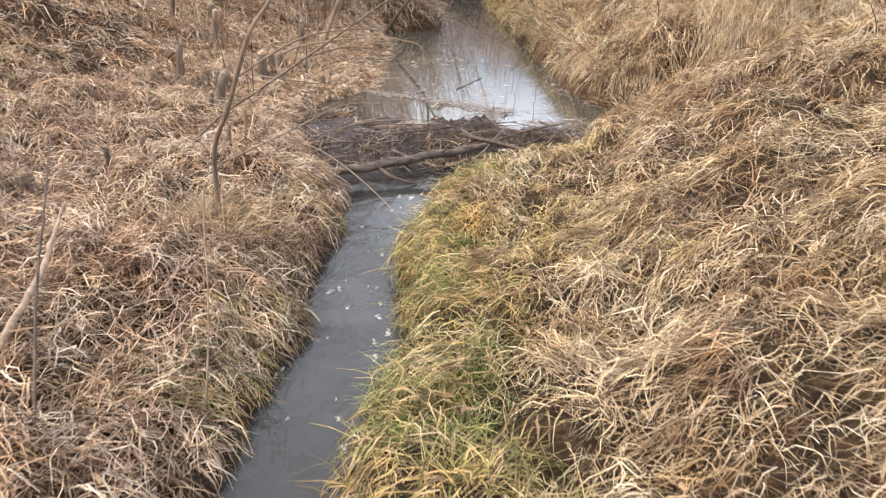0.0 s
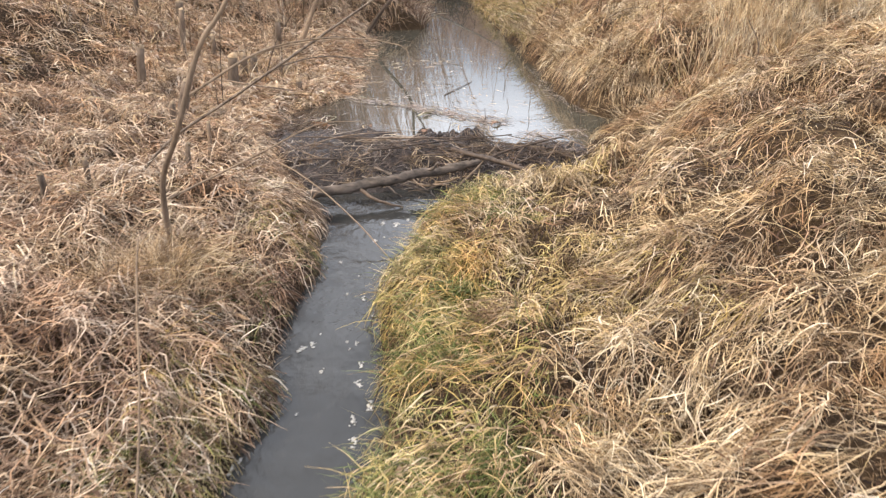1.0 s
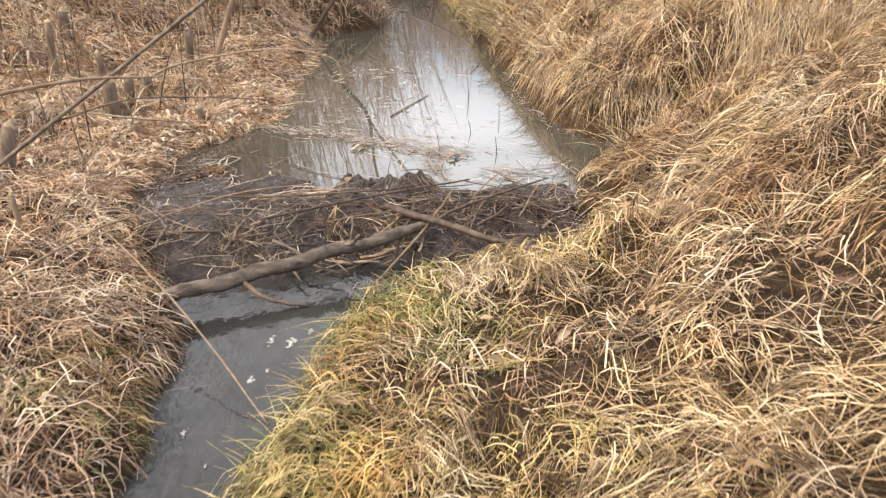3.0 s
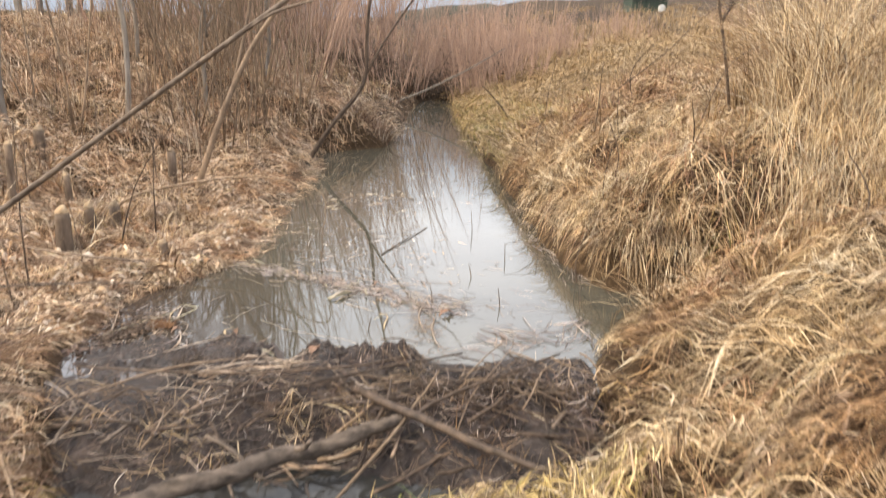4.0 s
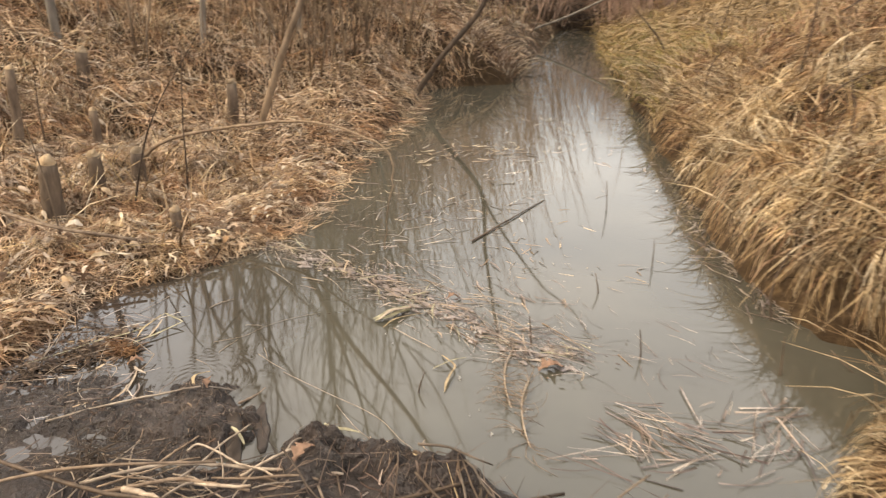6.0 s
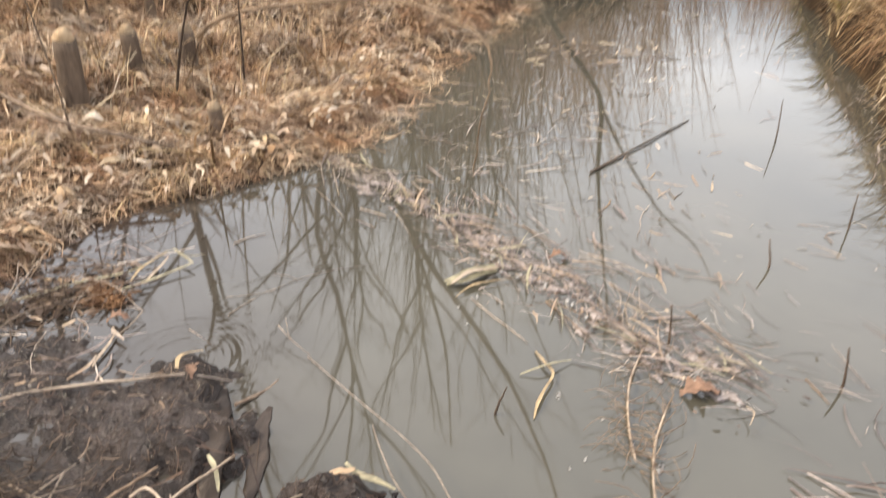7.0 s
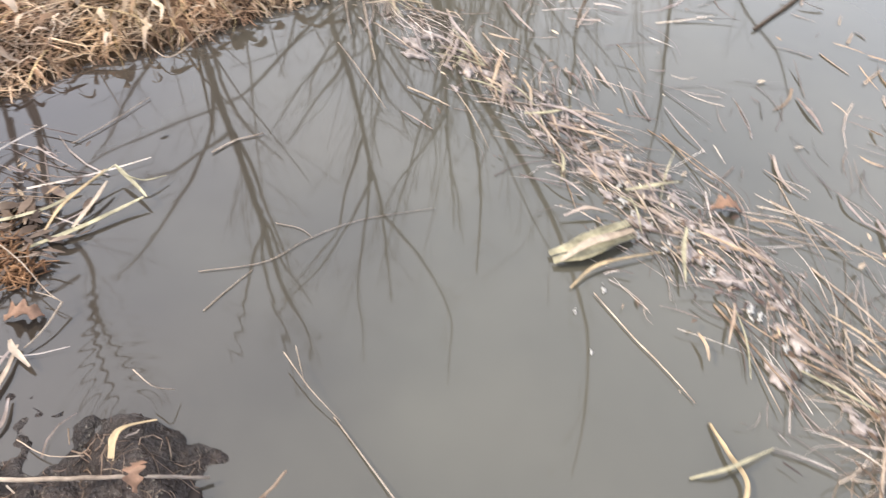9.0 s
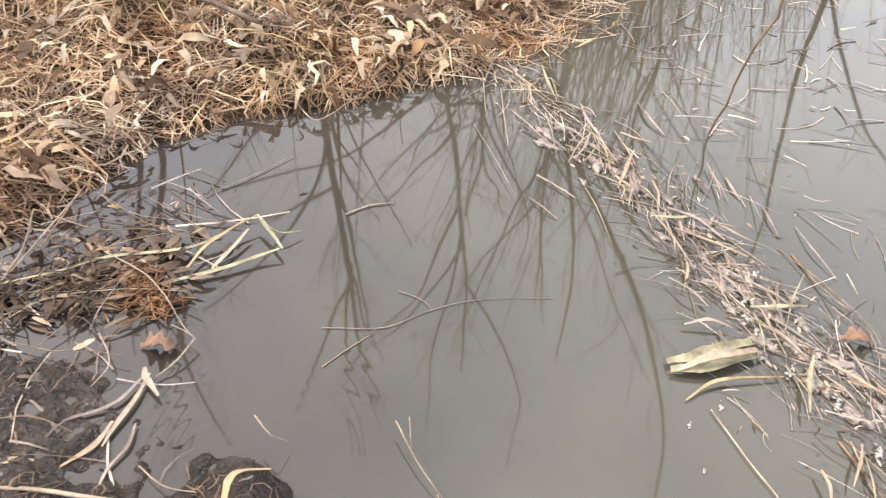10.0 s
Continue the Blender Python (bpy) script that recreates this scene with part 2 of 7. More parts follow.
def water_material(name, silt, ior, ripple_scale, ripple, stretch, shallows=None):
    """Silty water: a mirror-smooth surface over a turbid body."""
    m, n, l, b = nodes_of(name, 0.03, 0.5)
    b.inputs["IOR"].default_value = ior
    t = noise_tex(n, l, 1.3, 4.0)
    r = ramp(n, [(0.35, tuple(0.85 * v for v in silt)), (0.65, tuple(1.15 * v for v in silt))])
    l.new(t.outputs[0], r.inputs[0])
    c = r.outputs[0]
    if shallows:
        co, sx, ad = n.new("ShaderNodeTexCoord"), n.new("ShaderNodeSeparateXYZ"), n.new("ShaderNodeMath")
        l.new(co.outputs["Object"], sx.inputs[0])
        ad.operation = "MULTIPLY_ADD"
        ad.inputs[1].default_value = 0.8
        l.new(t.outputs[0], ad.inputs[0])
        sl, ax = n.new("ShaderNodeMath"), n.new("ShaderNodeMath")
        sl.operation, ax.operation = "MULTIPLY_ADD", "ADD"
        l.new(sx.outputs["Y"], sl.inputs[0])
        sl.inputs[1].default_value, sl.inputs[2].default_value = 0.4, -0.4 * 8.25
        l.new(sl.outputs[0], ax.inputs[0])
        l.new(sx.outputs["X"], ax.inputs[1])
        l.new(ax.outputs[0], ad.inputs[2])
        f = ramp(n, [(0.0, (1, 1, 1)), (1.0, (0, 0, 0))])
        mr = n.new("ShaderNodeMapRange")
        mr.inputs["From Min"].default_value, mr.inputs["From Max"].default_value = -0.9, 0.1
        l.new(ad.outputs[0], mr.inputs["Value"])
        l.new(mr.outputs[0], f.inputs[0])
        c = mixed(n, l, "MIX", f.outputs[0], c, shallows)
    l.new(c, b.inputs["Base Color"])
    t2 = noise_tex(n, l, ripple_scale, 3.0, 0.5, stretch)
    height = t2.outputs[0]
    if shallows:                                            # rings spreading from the mud mound
        sub, ln, mu, si, mask, pr = (n.new("ShaderNodeVectorMath"), n.new("ShaderNodeVectorMath"), n.new("ShaderNodeMath"),
                                     n.new("ShaderNodeMath"), n.new("ShaderNodeMapRange"), n.new("ShaderNodeMath"))
        sub.operation, ln.operation, mu.operation, si.operation, pr.operation = "SUBTRACT", "LENGTH", "MULTIPLY", "SINE", "MULTIPLY"
        l.new(co.outputs["Object"], sub.inputs[0])
        sub.inputs[1].default_value = (-0.66, 7.83, POND_Z)
        l.new(sub.outputs[0], ln.inputs[0])
        l.new(ln.outputs["Value"], mu.inputs[0])
        mu.inputs[1].default_value = 215.0
        l.new(mu.outputs[0], si.inputs[0])
        mask.inputs["From Min"].default_value, mask.inputs["From Max"].default_value = 0.14, 0.34
        mask.inputs["To Min"].default_value, mask.inputs["To Max"].default_value = 0.2, 0.0
        l.new(ln.outputs["Value"], mask.inputs["Value"])
        l.new(si.outputs[0], pr.inputs[0])
        l.new(mask.outputs[0], pr.inputs[1])
        tot = n.new("ShaderNodeMath")
        l.new(pr.outputs[0], tot.inputs[0])
        l.new(t2.outputs[0], tot.inputs[1])
        height = tot.outputs[0]
    bumped(n, l, b, height, ripple, 0.01)
    return m


STREAM_Z, POND_Z = -0.286, -0.115
MUD, SOIL = mud_material(), soil_material()
POND = water_material("pond_surface", (0.070, 0.066, 0.052), 1.75, 5.0, 0.025, (1, 0.6, 1), (0.034, 0.026, 0.022))
STREAM = water_material("stream_surface", (0.032, 0.032, 0.031), 1.40, 11.0, 0.5, (1.3, 0.7, 1))


def plain(name, colour, rough=0.7, var=0.25, scale=8.0):
    m, n, l, b = nodes_of(name, rough, 0.3)
    t = noise_tex(n, l, scale, 5.0)
    r = ramp(n, [(0.3, tuple(v * (1 - var) for v in colour)), (0.7, tuple(min(1, v * (1 + var)) for v in colour))])
    l.new(t.outputs[0], r.inputs[0])
    l.new(r.outputs[0], b.inputs["Base Color"])
    bumped(n, l, b, t.outputs[0], 0.2, 0.01)
    return m


FOAM = plain("foam", (0.40, 0.385, 0.365), 0.6)
FAR_WOOD = plain("far_woodland", (0.055, 0.06, 0.05), 0.95, 0.4, 0.05)
HUT_GREEN = plain("weathered_green_boards", (0.045, 0.06, 0.045), 0.8)
HUT_ROOF = plain("dark_felt_roof", (0.035, 0.037, 0.04), 0.9)
WHITE = plain("white_paint", (0.55, 0.55, 0.53), 0.6)
OAKLEAF = plain("russet_leaf", (0.23, 0.135, 0.092), 0.6, 0.5, 30.0)
YELLOWLEAF = plain("yellow_leaf", (0.36, 0.27, 0.165), 0.6, 0.4, 25.0)
SHEATH = plain("sodden_sheath", (0.31, 0.28, 0.19), 0.5, 0.5, 30.0)
SCUM = plain("raft_scum", (0.30, 0.26, 0.245), 0.7, 0.45, 90.0)

# ---------------------------------------------------------------- lie of the land
rng = np.random.default_rng(7)
LATTICE = rng.random((64, 64))


def vnoise(x, y, scale, shift=0.0):
    """Smooth value noise from -1 to 1 with cells of the given size in metres."""
    u, v = np.asarray(x) / scale + shift * 7.31, np.asarray(y) / scale + shift * 3.77
    i, j = np.floor(u).astype(int), np.floor(v).astype(int)
    fu, fv = u - i, v - j
    fu, fv = fu * fu * (3 - 2 * fu), fv * fv * (3 - 2 * fv)
    a, b = LATTICE[i % 64, j % 64], LATTICE[(i + 1) % 64, j % 64]
    c, d = LATTICE[i % 64, (j + 1) % 64], LATTICE[(i + 1) % 64, (j + 1) % 64]
    return 2 * ((a * (1 - fu) + b * fu) * (1 - fv) + (c * (1 - fu) + d * fu) * fv) - 1


def step(v, a, b):
    t = np.clip((np.asarray(v) - a) / (b - a), 0, 1)
    return t * t * (3 - 2 * t)


LEFT_EDGE = [(-6, -1.0), (2.43, -0.9), (2.9, -0.9), (3.26, -0.79), (3.71, -0.76), (4.43, -0.77), (5.22, -0.74), (5.98, -0.80),
             (6.4, -0.95), (6.8, -1.14), (7.1, -1.35), (7.6, -1.46), (8.0, -1.43), (8.4, -1.43), (8.6, -1.36), (8.83, -1.17), (9.14, -0.97), (9.4, -0.94), (10, -0.94), (11, -0.98),
             (12.7, -0.98), (14.5, -1.0), (14.95, -0.9), (15.4, 0.04), (17.3, 0.12), (20, 0.27), (23.2, 0.42), (24.2, 0.9), (31, 0.9)]
RIGHT_EDGE = [(-6, -0.42), (2.44, -0.38), (2.99, -0.27), (3.49, -0.21), (3.99, -0.28), (4.81, -0.22), (5.48, -0.07), (5.9, 0.02),
              (6.05, 0.45), (6.15, 0.98), (6.5, 1.24), (6.8, 1.35), (7.38, 1.5), (7.9, 1.8), (8.08, 2.3), (8.36, 2.35), (8.58, 1.82), (9.1, 1.72), (9.64, 1.60),
              (10.6, 1.60), (12.5, 1.56), (14.6, 1.48), (17.3, 1.36), (20, 1.32), (23.2, 1.46), (24.2, 0.95), (31, 0.95)]


def edge(points, y):
    return np.interp(y, [p[0] for p in points], [p[1] for p in points])


def shore(x, y):
    """Distance out from the water's edge (inside: minus), and 1 on the right bank."""
    wob = 0.05 * vnoise(x, y, 0.35, 2)
    dl, dr = edge(LEFT_EDGE, y) - x, x - edge(RIGHT_EDGE, y)
    dl, dr = dl + wob, dr + wob
    return np.maximum(dl, dr), dr > dl


def level(y):
    return STREAM_Z + (POND_Z - STREAM_Z) * step(y, 6.5, 7.2)


def profile(d, points):
    return np.interp(d, [p[0] for p in points], [p[1] for p in points])


L_STREAM = [(0, 0), (0.06, 0.08), (0.25, 0.20), (0.7, 0.30), (1.5, 0.36), (3, 0.55), (5, 1.0), (8, 1.5), (14, 1.9), (40, 2.0)]
L_POND = [(0, 0), (0.1, 0.03), (0.5, 0.06), (1.2, 0.10), (1.8, 0.24), (2.6, 0.58), (4, 1.1), (6, 1.65), (9, 1.95), (15, 2.1), (40, 2.1)]
L_FAR = [(0, 0), (0.1, 0.10), (0.5, 0.35), (1.2, 0.70), (2.2, 1.1), (4, 1.55), (6, 1.85), (10, 2.1), (40, 2.1)]
R_STREAM = [(0, 0), (0.05, 0.12), (0.2, 0.23), (0.6, 0.30), (1.1, 0.35), (1.35, 0.48), (1.7, 0.70), (2.3, 0.98), (3.5, 1.25), (6, 1.6), (12, 1.9), (40, 2.1)]
R_POND = [(0, 0), (0.03, 0.17), (0.3, 0.38), (0.7, 0.66), (1.2, 0.92), (2, 1.15), (3.5, 1.4), (7, 1.8), (14, 2.1), (40, 2.2)]
R_DAM = [(0, 0), (0.05, 0.05), (0.4, 0.12), (0.8, 0.26), (1.2, 0.50), (1.7, 0.80), (2.5, 1.08), (3.5, 1.3), (7, 1.75), (14, 2.0), (40, 2.1)]
R_FAR = [(0, 0), (0.05, 0.06), (0.5, 0.18), (1.5, 0.5), (3, 0.9), (6, 1.4), (14, 1.9), (40, 2.1)]


def ground_z(x, y):
    x, y = np.asarray(x, float), np.asarray(y, float)
    d, right = shore(x, y)
    w = level(y)
    a = step(y, 6.3, 8.0)
    left_z = profile(d, L_STREAM) * (1 - a) + profile(d, L_POND) * a
    e = step(y, 11.5, 15.5)
    left_z = left_z * (1 - e) + profile(d, L_FAR) * e
    b = step(y, 12.5, 16.0)
    c = step(y, 6.6, 8.3)
    right_z = profile(d, R_STREAM) * (1 - c) + (profile(d, R_POND) * (1 - b) + profile(d, R_FAR) * b) * c
    low = step(y, 6.0, 6.9) * (1 - step(y, 7.75, 8.25))
    right_z = right_z * (1 - low) + profile(d, R_DAM) * low
    out = np.where(right, right_z, left_z)
    amp = step(d, 0.05, 0.7)
    out = out + amp * (0.085 * vnoise(x, y, 0.42) + 0.06 * vnoise(x, y, 1.1, 1) + 0.07 * vnoise(x, y, 0.19, 3))
    out = out + step(d, 3, 8) * 0.25 * vnoise(x, y, 4.0, 4)
    far = np.hypot(x, y - 5)
    slope = 0.02 + 0.034 * step(np.arctan2(x, np.maximum(y - 5, 0.1)), -0.15, 0.2)
    out = out + slope * np.clip(far - 25, 0, 95)
    inside = np.maximum(d * 1.3, -0.4)
    closed = step(y, 23.6, 24.4)
    z = np.where(d > 0, out, inside * (1 - closed) + closed * np.maximum(out, 0.1))
    return w + z


# ---------------------------------------------------------------- mesh helpers
def mesh_from(name, verts, faces, material, smooth=True):
    """verts: (n, 3) array; faces: (m, k) array, all with k corners."""
    verts, faces = np.asarray(verts, np.float32), np.asarray(faces, np.int32)
    me = bpy.data.meshes.new(name)
    me.vertices.add(len(verts))
    me.vertices.foreach_set("co", verts.ravel())
    k = faces.shape[1]
    me.loops.add(faces.size)
    me.loops.foreach_set("vertex_index", faces.ravel())
    me.polygons.add(len(faces))
    me.polygons.foreach_set("loop_start", np.arange(0, faces.size, k, dtype=np.int32))
    me.polygons.foreach_set("use_smooth", np.full(len(faces), smooth))
    me.update(calc_edges=True)
    me.materials.append(material)
    return me


def part(name, me, parent, label=""):
    ob = new(name, me)
    ob.parent = parent
    return tagged(ob, label)


def thing(name, label, category, group="", kind="", at=None):
    ob = new(name)
    if at is not None:
        ob.matrix_world = Matrix.Translation(at)
    return tagged(ob, label, category, group, kind)


class Pile:
    """Collects pieces of geometry (quads and triangles written as quads) into one mesh."""

    def __init__(self):
        self.v, self.f, self.n = [], [], 0

    def add(self, v, f):
        self.v.append(np.asarray(v, float))
        self.f.append(np.asarray(f, int) + self.n)
        self.n += len(v)

    def mesh(self, name, material, smooth=True):
        return mesh_from(name, np.concatenate(self.v), np.concatenate(self.f), material, smooth)


def smooth_line(points, count):
    """A smooth curve through the points."""
    p = np.asarray(points, float)
    if len(p) < 3:
        t = np.linspace(0, 1, count)[:, None]
        return p[0] * (1 - t) + p[-1] * t
    q = np.vstack([2 * p[0] - p[1], p, 2 * p[-1] - p[-2]])
    out = []
    for u in np.linspace(0, len(p) - 1 - 1e-6, count):
        i, t = int(u), u - int(u)
        a, b, c, d = q[i:i + 4]
        out.append(0.5 * (2 * b + (c - a) * t + (2 * a - 5 * b + 4 * c - d) * t * t + (3 * b - a - 3 * c + d) * t ** 3))
    return np.array(out)


def tube(line, radii, sides=6, rough=0.0, seed=0):
    """A tapered tube along the line with closed ends; rough roughens its girth."""
    sides += sides % 2 if sides > 3 else 0
    line = np.asarray(line, float)
    n = len(line)
    radii = np.interp(np.linspace(0, 1, n), np.linspace(0, 1, len(radii)), radii)
    tan = np.gradient(line, axis=0)
    tan /= np.linalg.norm(tan, axis=1)[:, None] + 1e-9
    ref = np.array([0.13, 0.21, 0.97]) if abs(tan[0][2]) < 0.8 else np.array([0.97, 0.13, 0.21])
    u = np.cross(tan, ref)
    u /= np.linalg.norm(u, axis=1)[:, None] + 1e-9
    v = np.cross(tan, u)
    a = np.linspace(0, 2 * math.pi, sides, endpoint=False)
    r = radii[:, None] * np.ones(sides)
    if rough:
        g = np.random.default_rng(seed)
        r = r * (1 + rough * g.normal(0, 1, (n, sides)))
    ring = line[:, None, :] + r[..., None] * (np.cos(a)[None, :, None] * u[:, None, :] + np.sin(a)[None, :, None] * v[:, None, :])
    verts = np.vstack([ring.reshape(-1, 3), line[:1], line[-1:]])
    i, j = np.meshgrid(np.arange(n - 1), np.arange(sides), indexing="ij")
    k = (j + 1) % sides
    quads = np.stack([i * sides + j, i * sides + k, (i + 1) * sides + k, (i + 1) * sides + j], -1).reshape(-1, 4)
    s = np.arange(sides)
    t = (s + 1) % sides
    first, last = n * sides, n * sides + 1
    if sides == 3:
        return verts[:-2], quads
    # caps, each triangle drawn with its centre doubled by a second centre vertex of its own ring
    caps = [np.stack([np.full(sides // 2, first), s[1::2], s[0::2], (s[0::2] - 1) % sides], -1),
            np.stack([np.full(sides // 2, last), (n - 1) * sides + (s[0::2] - 1) % sides, (n - 1) * sides + s[0::2], (n - 1) * sides + s[1::2]], -1)]
    return verts, np.concatenate([quads, *caps])


def stick_mesh(name, points, radii, material, sides=6, count=None, rough=0.06, seed=0):
    line = smooth_line(points, count or max(6, 3 * len(points)))
    g = np.random.default_rng(seed + 9)
    line[1:-1] += g.normal(0, min(0.18 * max(radii), 0.003), (len(line) - 2, 3))
    p = Pile()
    p.add(*tube(line, radii, sides, rough, seed))
    return p.mesh(name, material)


def ribbons(name, path, width, material, roll=None, taper=0.85):
    """Many thin ribbons: path (n, s, 3), width (n,)."""
    n, s, _ = path.shape
    tan = np.gradient(path, axis=1)
    tan /= np.linalg.norm(tan, axis=2)[..., None] + 1e-9
    side = np.stack([-tan[..., 1], tan[..., 0], np.zeros((n, s))], -1)
    flat = np.linalg.norm(side, axis=2)[..., None]
    spare = rng.normal(0, 1, (n, 1, 2))
    spare = np.concatenate([spare, np.zeros((n, 1, 1))], 2)
    side = np.where(flat > 0.15, side / (flat + 1e-9), spare / (np.linalg.norm(spare, axis=2)[..., None] + 1e-9))
    up = np.cross(tan, side)
    if roll is None:
        roll = rng.normal(0, 0.6, n)
    side = side * np.cos(roll)[:, None, None] + up * np.sin(roll)[:, None, None]
    t = np.linspace(0, 1, s)
    shape = 1 - taper * t ** 2.2 if taper >= 0 else np.sin(np.pi * (0.06 + 0.88 * t)) ** 0.8
    w = 0.5 * width[:, None] * shape[None, :]
    a, b = path - side * w[..., None], path + side * w[..., None]
    verts = np.stack([a, b], 2).reshape(-1, 3)
    base = np.arange(n)[:, None] * (2 * s) + 2 * np.arange(s - 1)[None, :]
    faces = np.stack([base, base + 1, base + 3, base + 2], -1).reshape(-1, 4)
    return mesh_from(name, verts, faces, material)


def lying(x, y, angle, length, lift, segs, curl, clear, crush=0.24):
    """Blades combed down along the ground."""
    n = len(x)
    t = np.linspace(0, 1, segs + 1)
    ang = angle[:, None] + curl[:, None] * (t[None, :] - 0.3)
    stepx, stepy = np.cos(ang) * (length / segs)[:, None], np.sin(ang) * (length / segs)[:, None]
    px = x[:, None] + np.concatenate([np.zeros((n, 1)), np.cumsum(stepx[:, :-1], 1)], 1)
    py = y[:, None] + np.concatenate([np.zeros((n, 1)), np.cumsum(stepy[:, :-1], 1)], 1)
    crumple = np.where(t > 0, crush / segs, 0.0)[None, :] * length[:, None]
    px, py = px + rng.normal(0, 1, px.shape) * crumple, py + rng.normal(0, 1, px.shape) * crumple
    z0 = ground_z(x, y)
    gz = ground_z(px, py)
    pz = np.maximum(gz, z0[:, None] - 0.9 * length[:, None] * t[None, :] ** 1.6) + clear[:, None] + lift[:, None] * np.sin(math.pi * np.clip(t * 0.85 + 0.05, 0, 1))[None, :] + np.abs(rng.normal(0, 0.35, px.shape)) * crumple
    return np.stack([px, py, pz], -1)


def standing(x, y, angle, length, lean, segs, kink=None):
    """Blades that stand and bend over towards their tips."""
    t = np.linspace(0, 1, segs + 1)
    h = length[:, None] * lean[:, None] * t[None, :] ** 1.8
    v = length[:, None] * t[None, :] * (1 - 0.42 * np.minimum(lean, 1.5)[:, None] * t[None, :] ** 1.5)
    z0 = ground_z(x, y)
    return np.stack([x[:, None] + np.cos(angle)[:, None] * h, y[:, None] + np.sin(angle)[:, None] * h, z0[:, None] - 0.02 + v], -1)


# ---------------------------------------------------------------- ground and water
def axis(lo, hi, fine, far_lo, far_hi, growth=1.16):
    inner = list(np.arange(lo, hi + fine / 2, fine))
    out, s = [], fine
    while inner[0] - sum(out) > far_lo:
        s *= growth
        out.append(s)
    left = list(inner[0] - np.cumsum(out))[::-1]
    out, s = [], fine
    while inner[-1] + sum(out) < far_hi:
        s *= growth
        out.append(s)
    return np.array(left + inner + list(inner[-1] + np.cumsum(out)))


def sheet(name, xs, ys, height, material):
    gx, gy = np.meshgrid(xs, ys, indexing="ij")
    verts = np.stack([gx, gy, height(gx, gy)], -1).reshape(-1, 3)
    nx, ny = len(xs), len(ys)
    i, j = np.meshgrid(np.arange(nx - 1), np.arange(ny - 1), indexing="ij")
    a = i * ny + j
    faces = np.stack([a, a + ny, a + ny + 1, a + 1], -1).reshape(-1, 4)
    return mesh_from(name, verts, faces, material)


ground = new("ground", sheet("ground", axis(-4.0, 4.2, 0.06, -1500, 1500, 1.2), axis(0.6, 14.5, 0.07, -300, 2200, 1.2), ground_z, SOIL))
tagged(ground, "brown thatch-covered soil of two sloping grassy banks", "ground", kind="structure")


def water_strip(name, y0, y1, z, material, margin, label, wave):
    ys = np.linspace(y0, y1, 160)
    us = np.linspace(0, 1, 24)
    l, r = edge(LEFT_EDGE, ys) - margin, edge(RIGHT_EDGE, ys) + margin
    gx = l[None, :] * (1 - us[:, None]) + r[None, :] * us[:, None]
    gy = np.broadcast_to(ys[None, :], gx.shape)
    verts = np.stack([gx, gy, z + wave * vnoise(gx, gy, 0.25, 9)], -1).reshape(-1, 3)
    i, j = np.meshgrid(np.arange(23), np.arange(159), indexing="ij")
    a = i * 160 + j
    me = mesh_from(name, verts, np.stack([a, a + 160, a + 161, a + 1], -1).reshape(-1, 4), material)
    return tagged(new(name, me), label, "water", kind="structure")


water_strip("stream_water", -5, 6.75, STREAM_Z, STREAM, 0.12, "narrow grey stream running between grassy banks", 0.004)
water_strip("pond_water", 7.06, 24.4, POND_Z, POND, 0.12, "still grey silty pond reflecting the bare trees", 0.0)

# far ridge with woods, beyond the rising field
def ridge():
    p = Pile()
    az = np.linspace(-1.1, 1.2, 240)
    r = 420.0
    base = np.where(az > -0.05, 10.0, 6.0)
    top = base + 6 + 3.0 * vnoise(az * 100, az * 0, 9.0, 5) + 2.0 * vnoise(az * 100, az * 0, 2.2, 6)
    cx, cy = r * np.sin(az), 5 + r * np.cos(az)
    rows = []
    for k, (dr, h) in enumerate(((0, 0.0), (2, 0.75), (8, 1.0), (25, 1.02), (60, 0.0))):
        s = (r + dr) / r
        rows.append(np.stack([cx * s, cy * s, base - 6 + (top - base + 6) * h], -1))
    v = np.concatenate(rows)
    n = len(az)
    i, j = np.meshgrid(np.arange(4), np.arange(n - 1), indexing="ij")
    a = i * n + j
    p.add(v, np.stack([a, a + 1, a + n + 1, a + n], -1).reshape(-1, 4))
    return tagged(new("backdrop", p.mesh("backdrop", FAR_WOOD)), "dark line of far woodland on a low ridge", "woodland", kind="structure")


ridge()

# ---------------------------------------------------------------- grass
def scatter(n, x0, x1, y0, y1, keep=None):
    x, y = rng.uniform(x0, x1, n), rng.uniform(y0, y1, n)
    d, right = shore(x, y)
    ok = d > 0.015
    if keep is not None:
        ok &= keep(x, y, d, right)
    return x[ok], y[ok], d[ok], right[ok]


def downhill(x, y):
    e = 0.25
    return np.arctan2(-(ground_z(x, y + e) - ground_z(x, y - e)), -(ground_z(x + e, y) - ground_z(x - e, y)))


def mat_of_grass(name, label, n, box, material, keep, length, width, spread, clear=0.05, lift=0.05, segs=4, roll=None, curl=0.9):
    x, y, d, right = scatter(n, *box, keep)
    m = len(x)
    swirl = 1.3 * vnoise(x, y, 0.9, 11) + 0.7 * vnoise(x, y, 0.35, 12)
    ang = downhill(x, y) + swirl + rng.normal(0, spread, m)
    ln = np.minimum(rng.uniform(*length, m), d * 1.1 + 0.09)
    thin = np.where(right, 1.0, np.clip(d / 0.4, 0.2, 1.0))
    me = ribbons(name, lying(x, y, ang, ln, rng.uniform(0, lift, m) * thin, segs, rng.normal(0, curl, m), rng.uniform(0, 1, m) ** 1.5 * clear * thin),
                 rng.uniform(*width, m), material, roll)
    return tagged(new(name, me), label, "grass", kind="stuff")


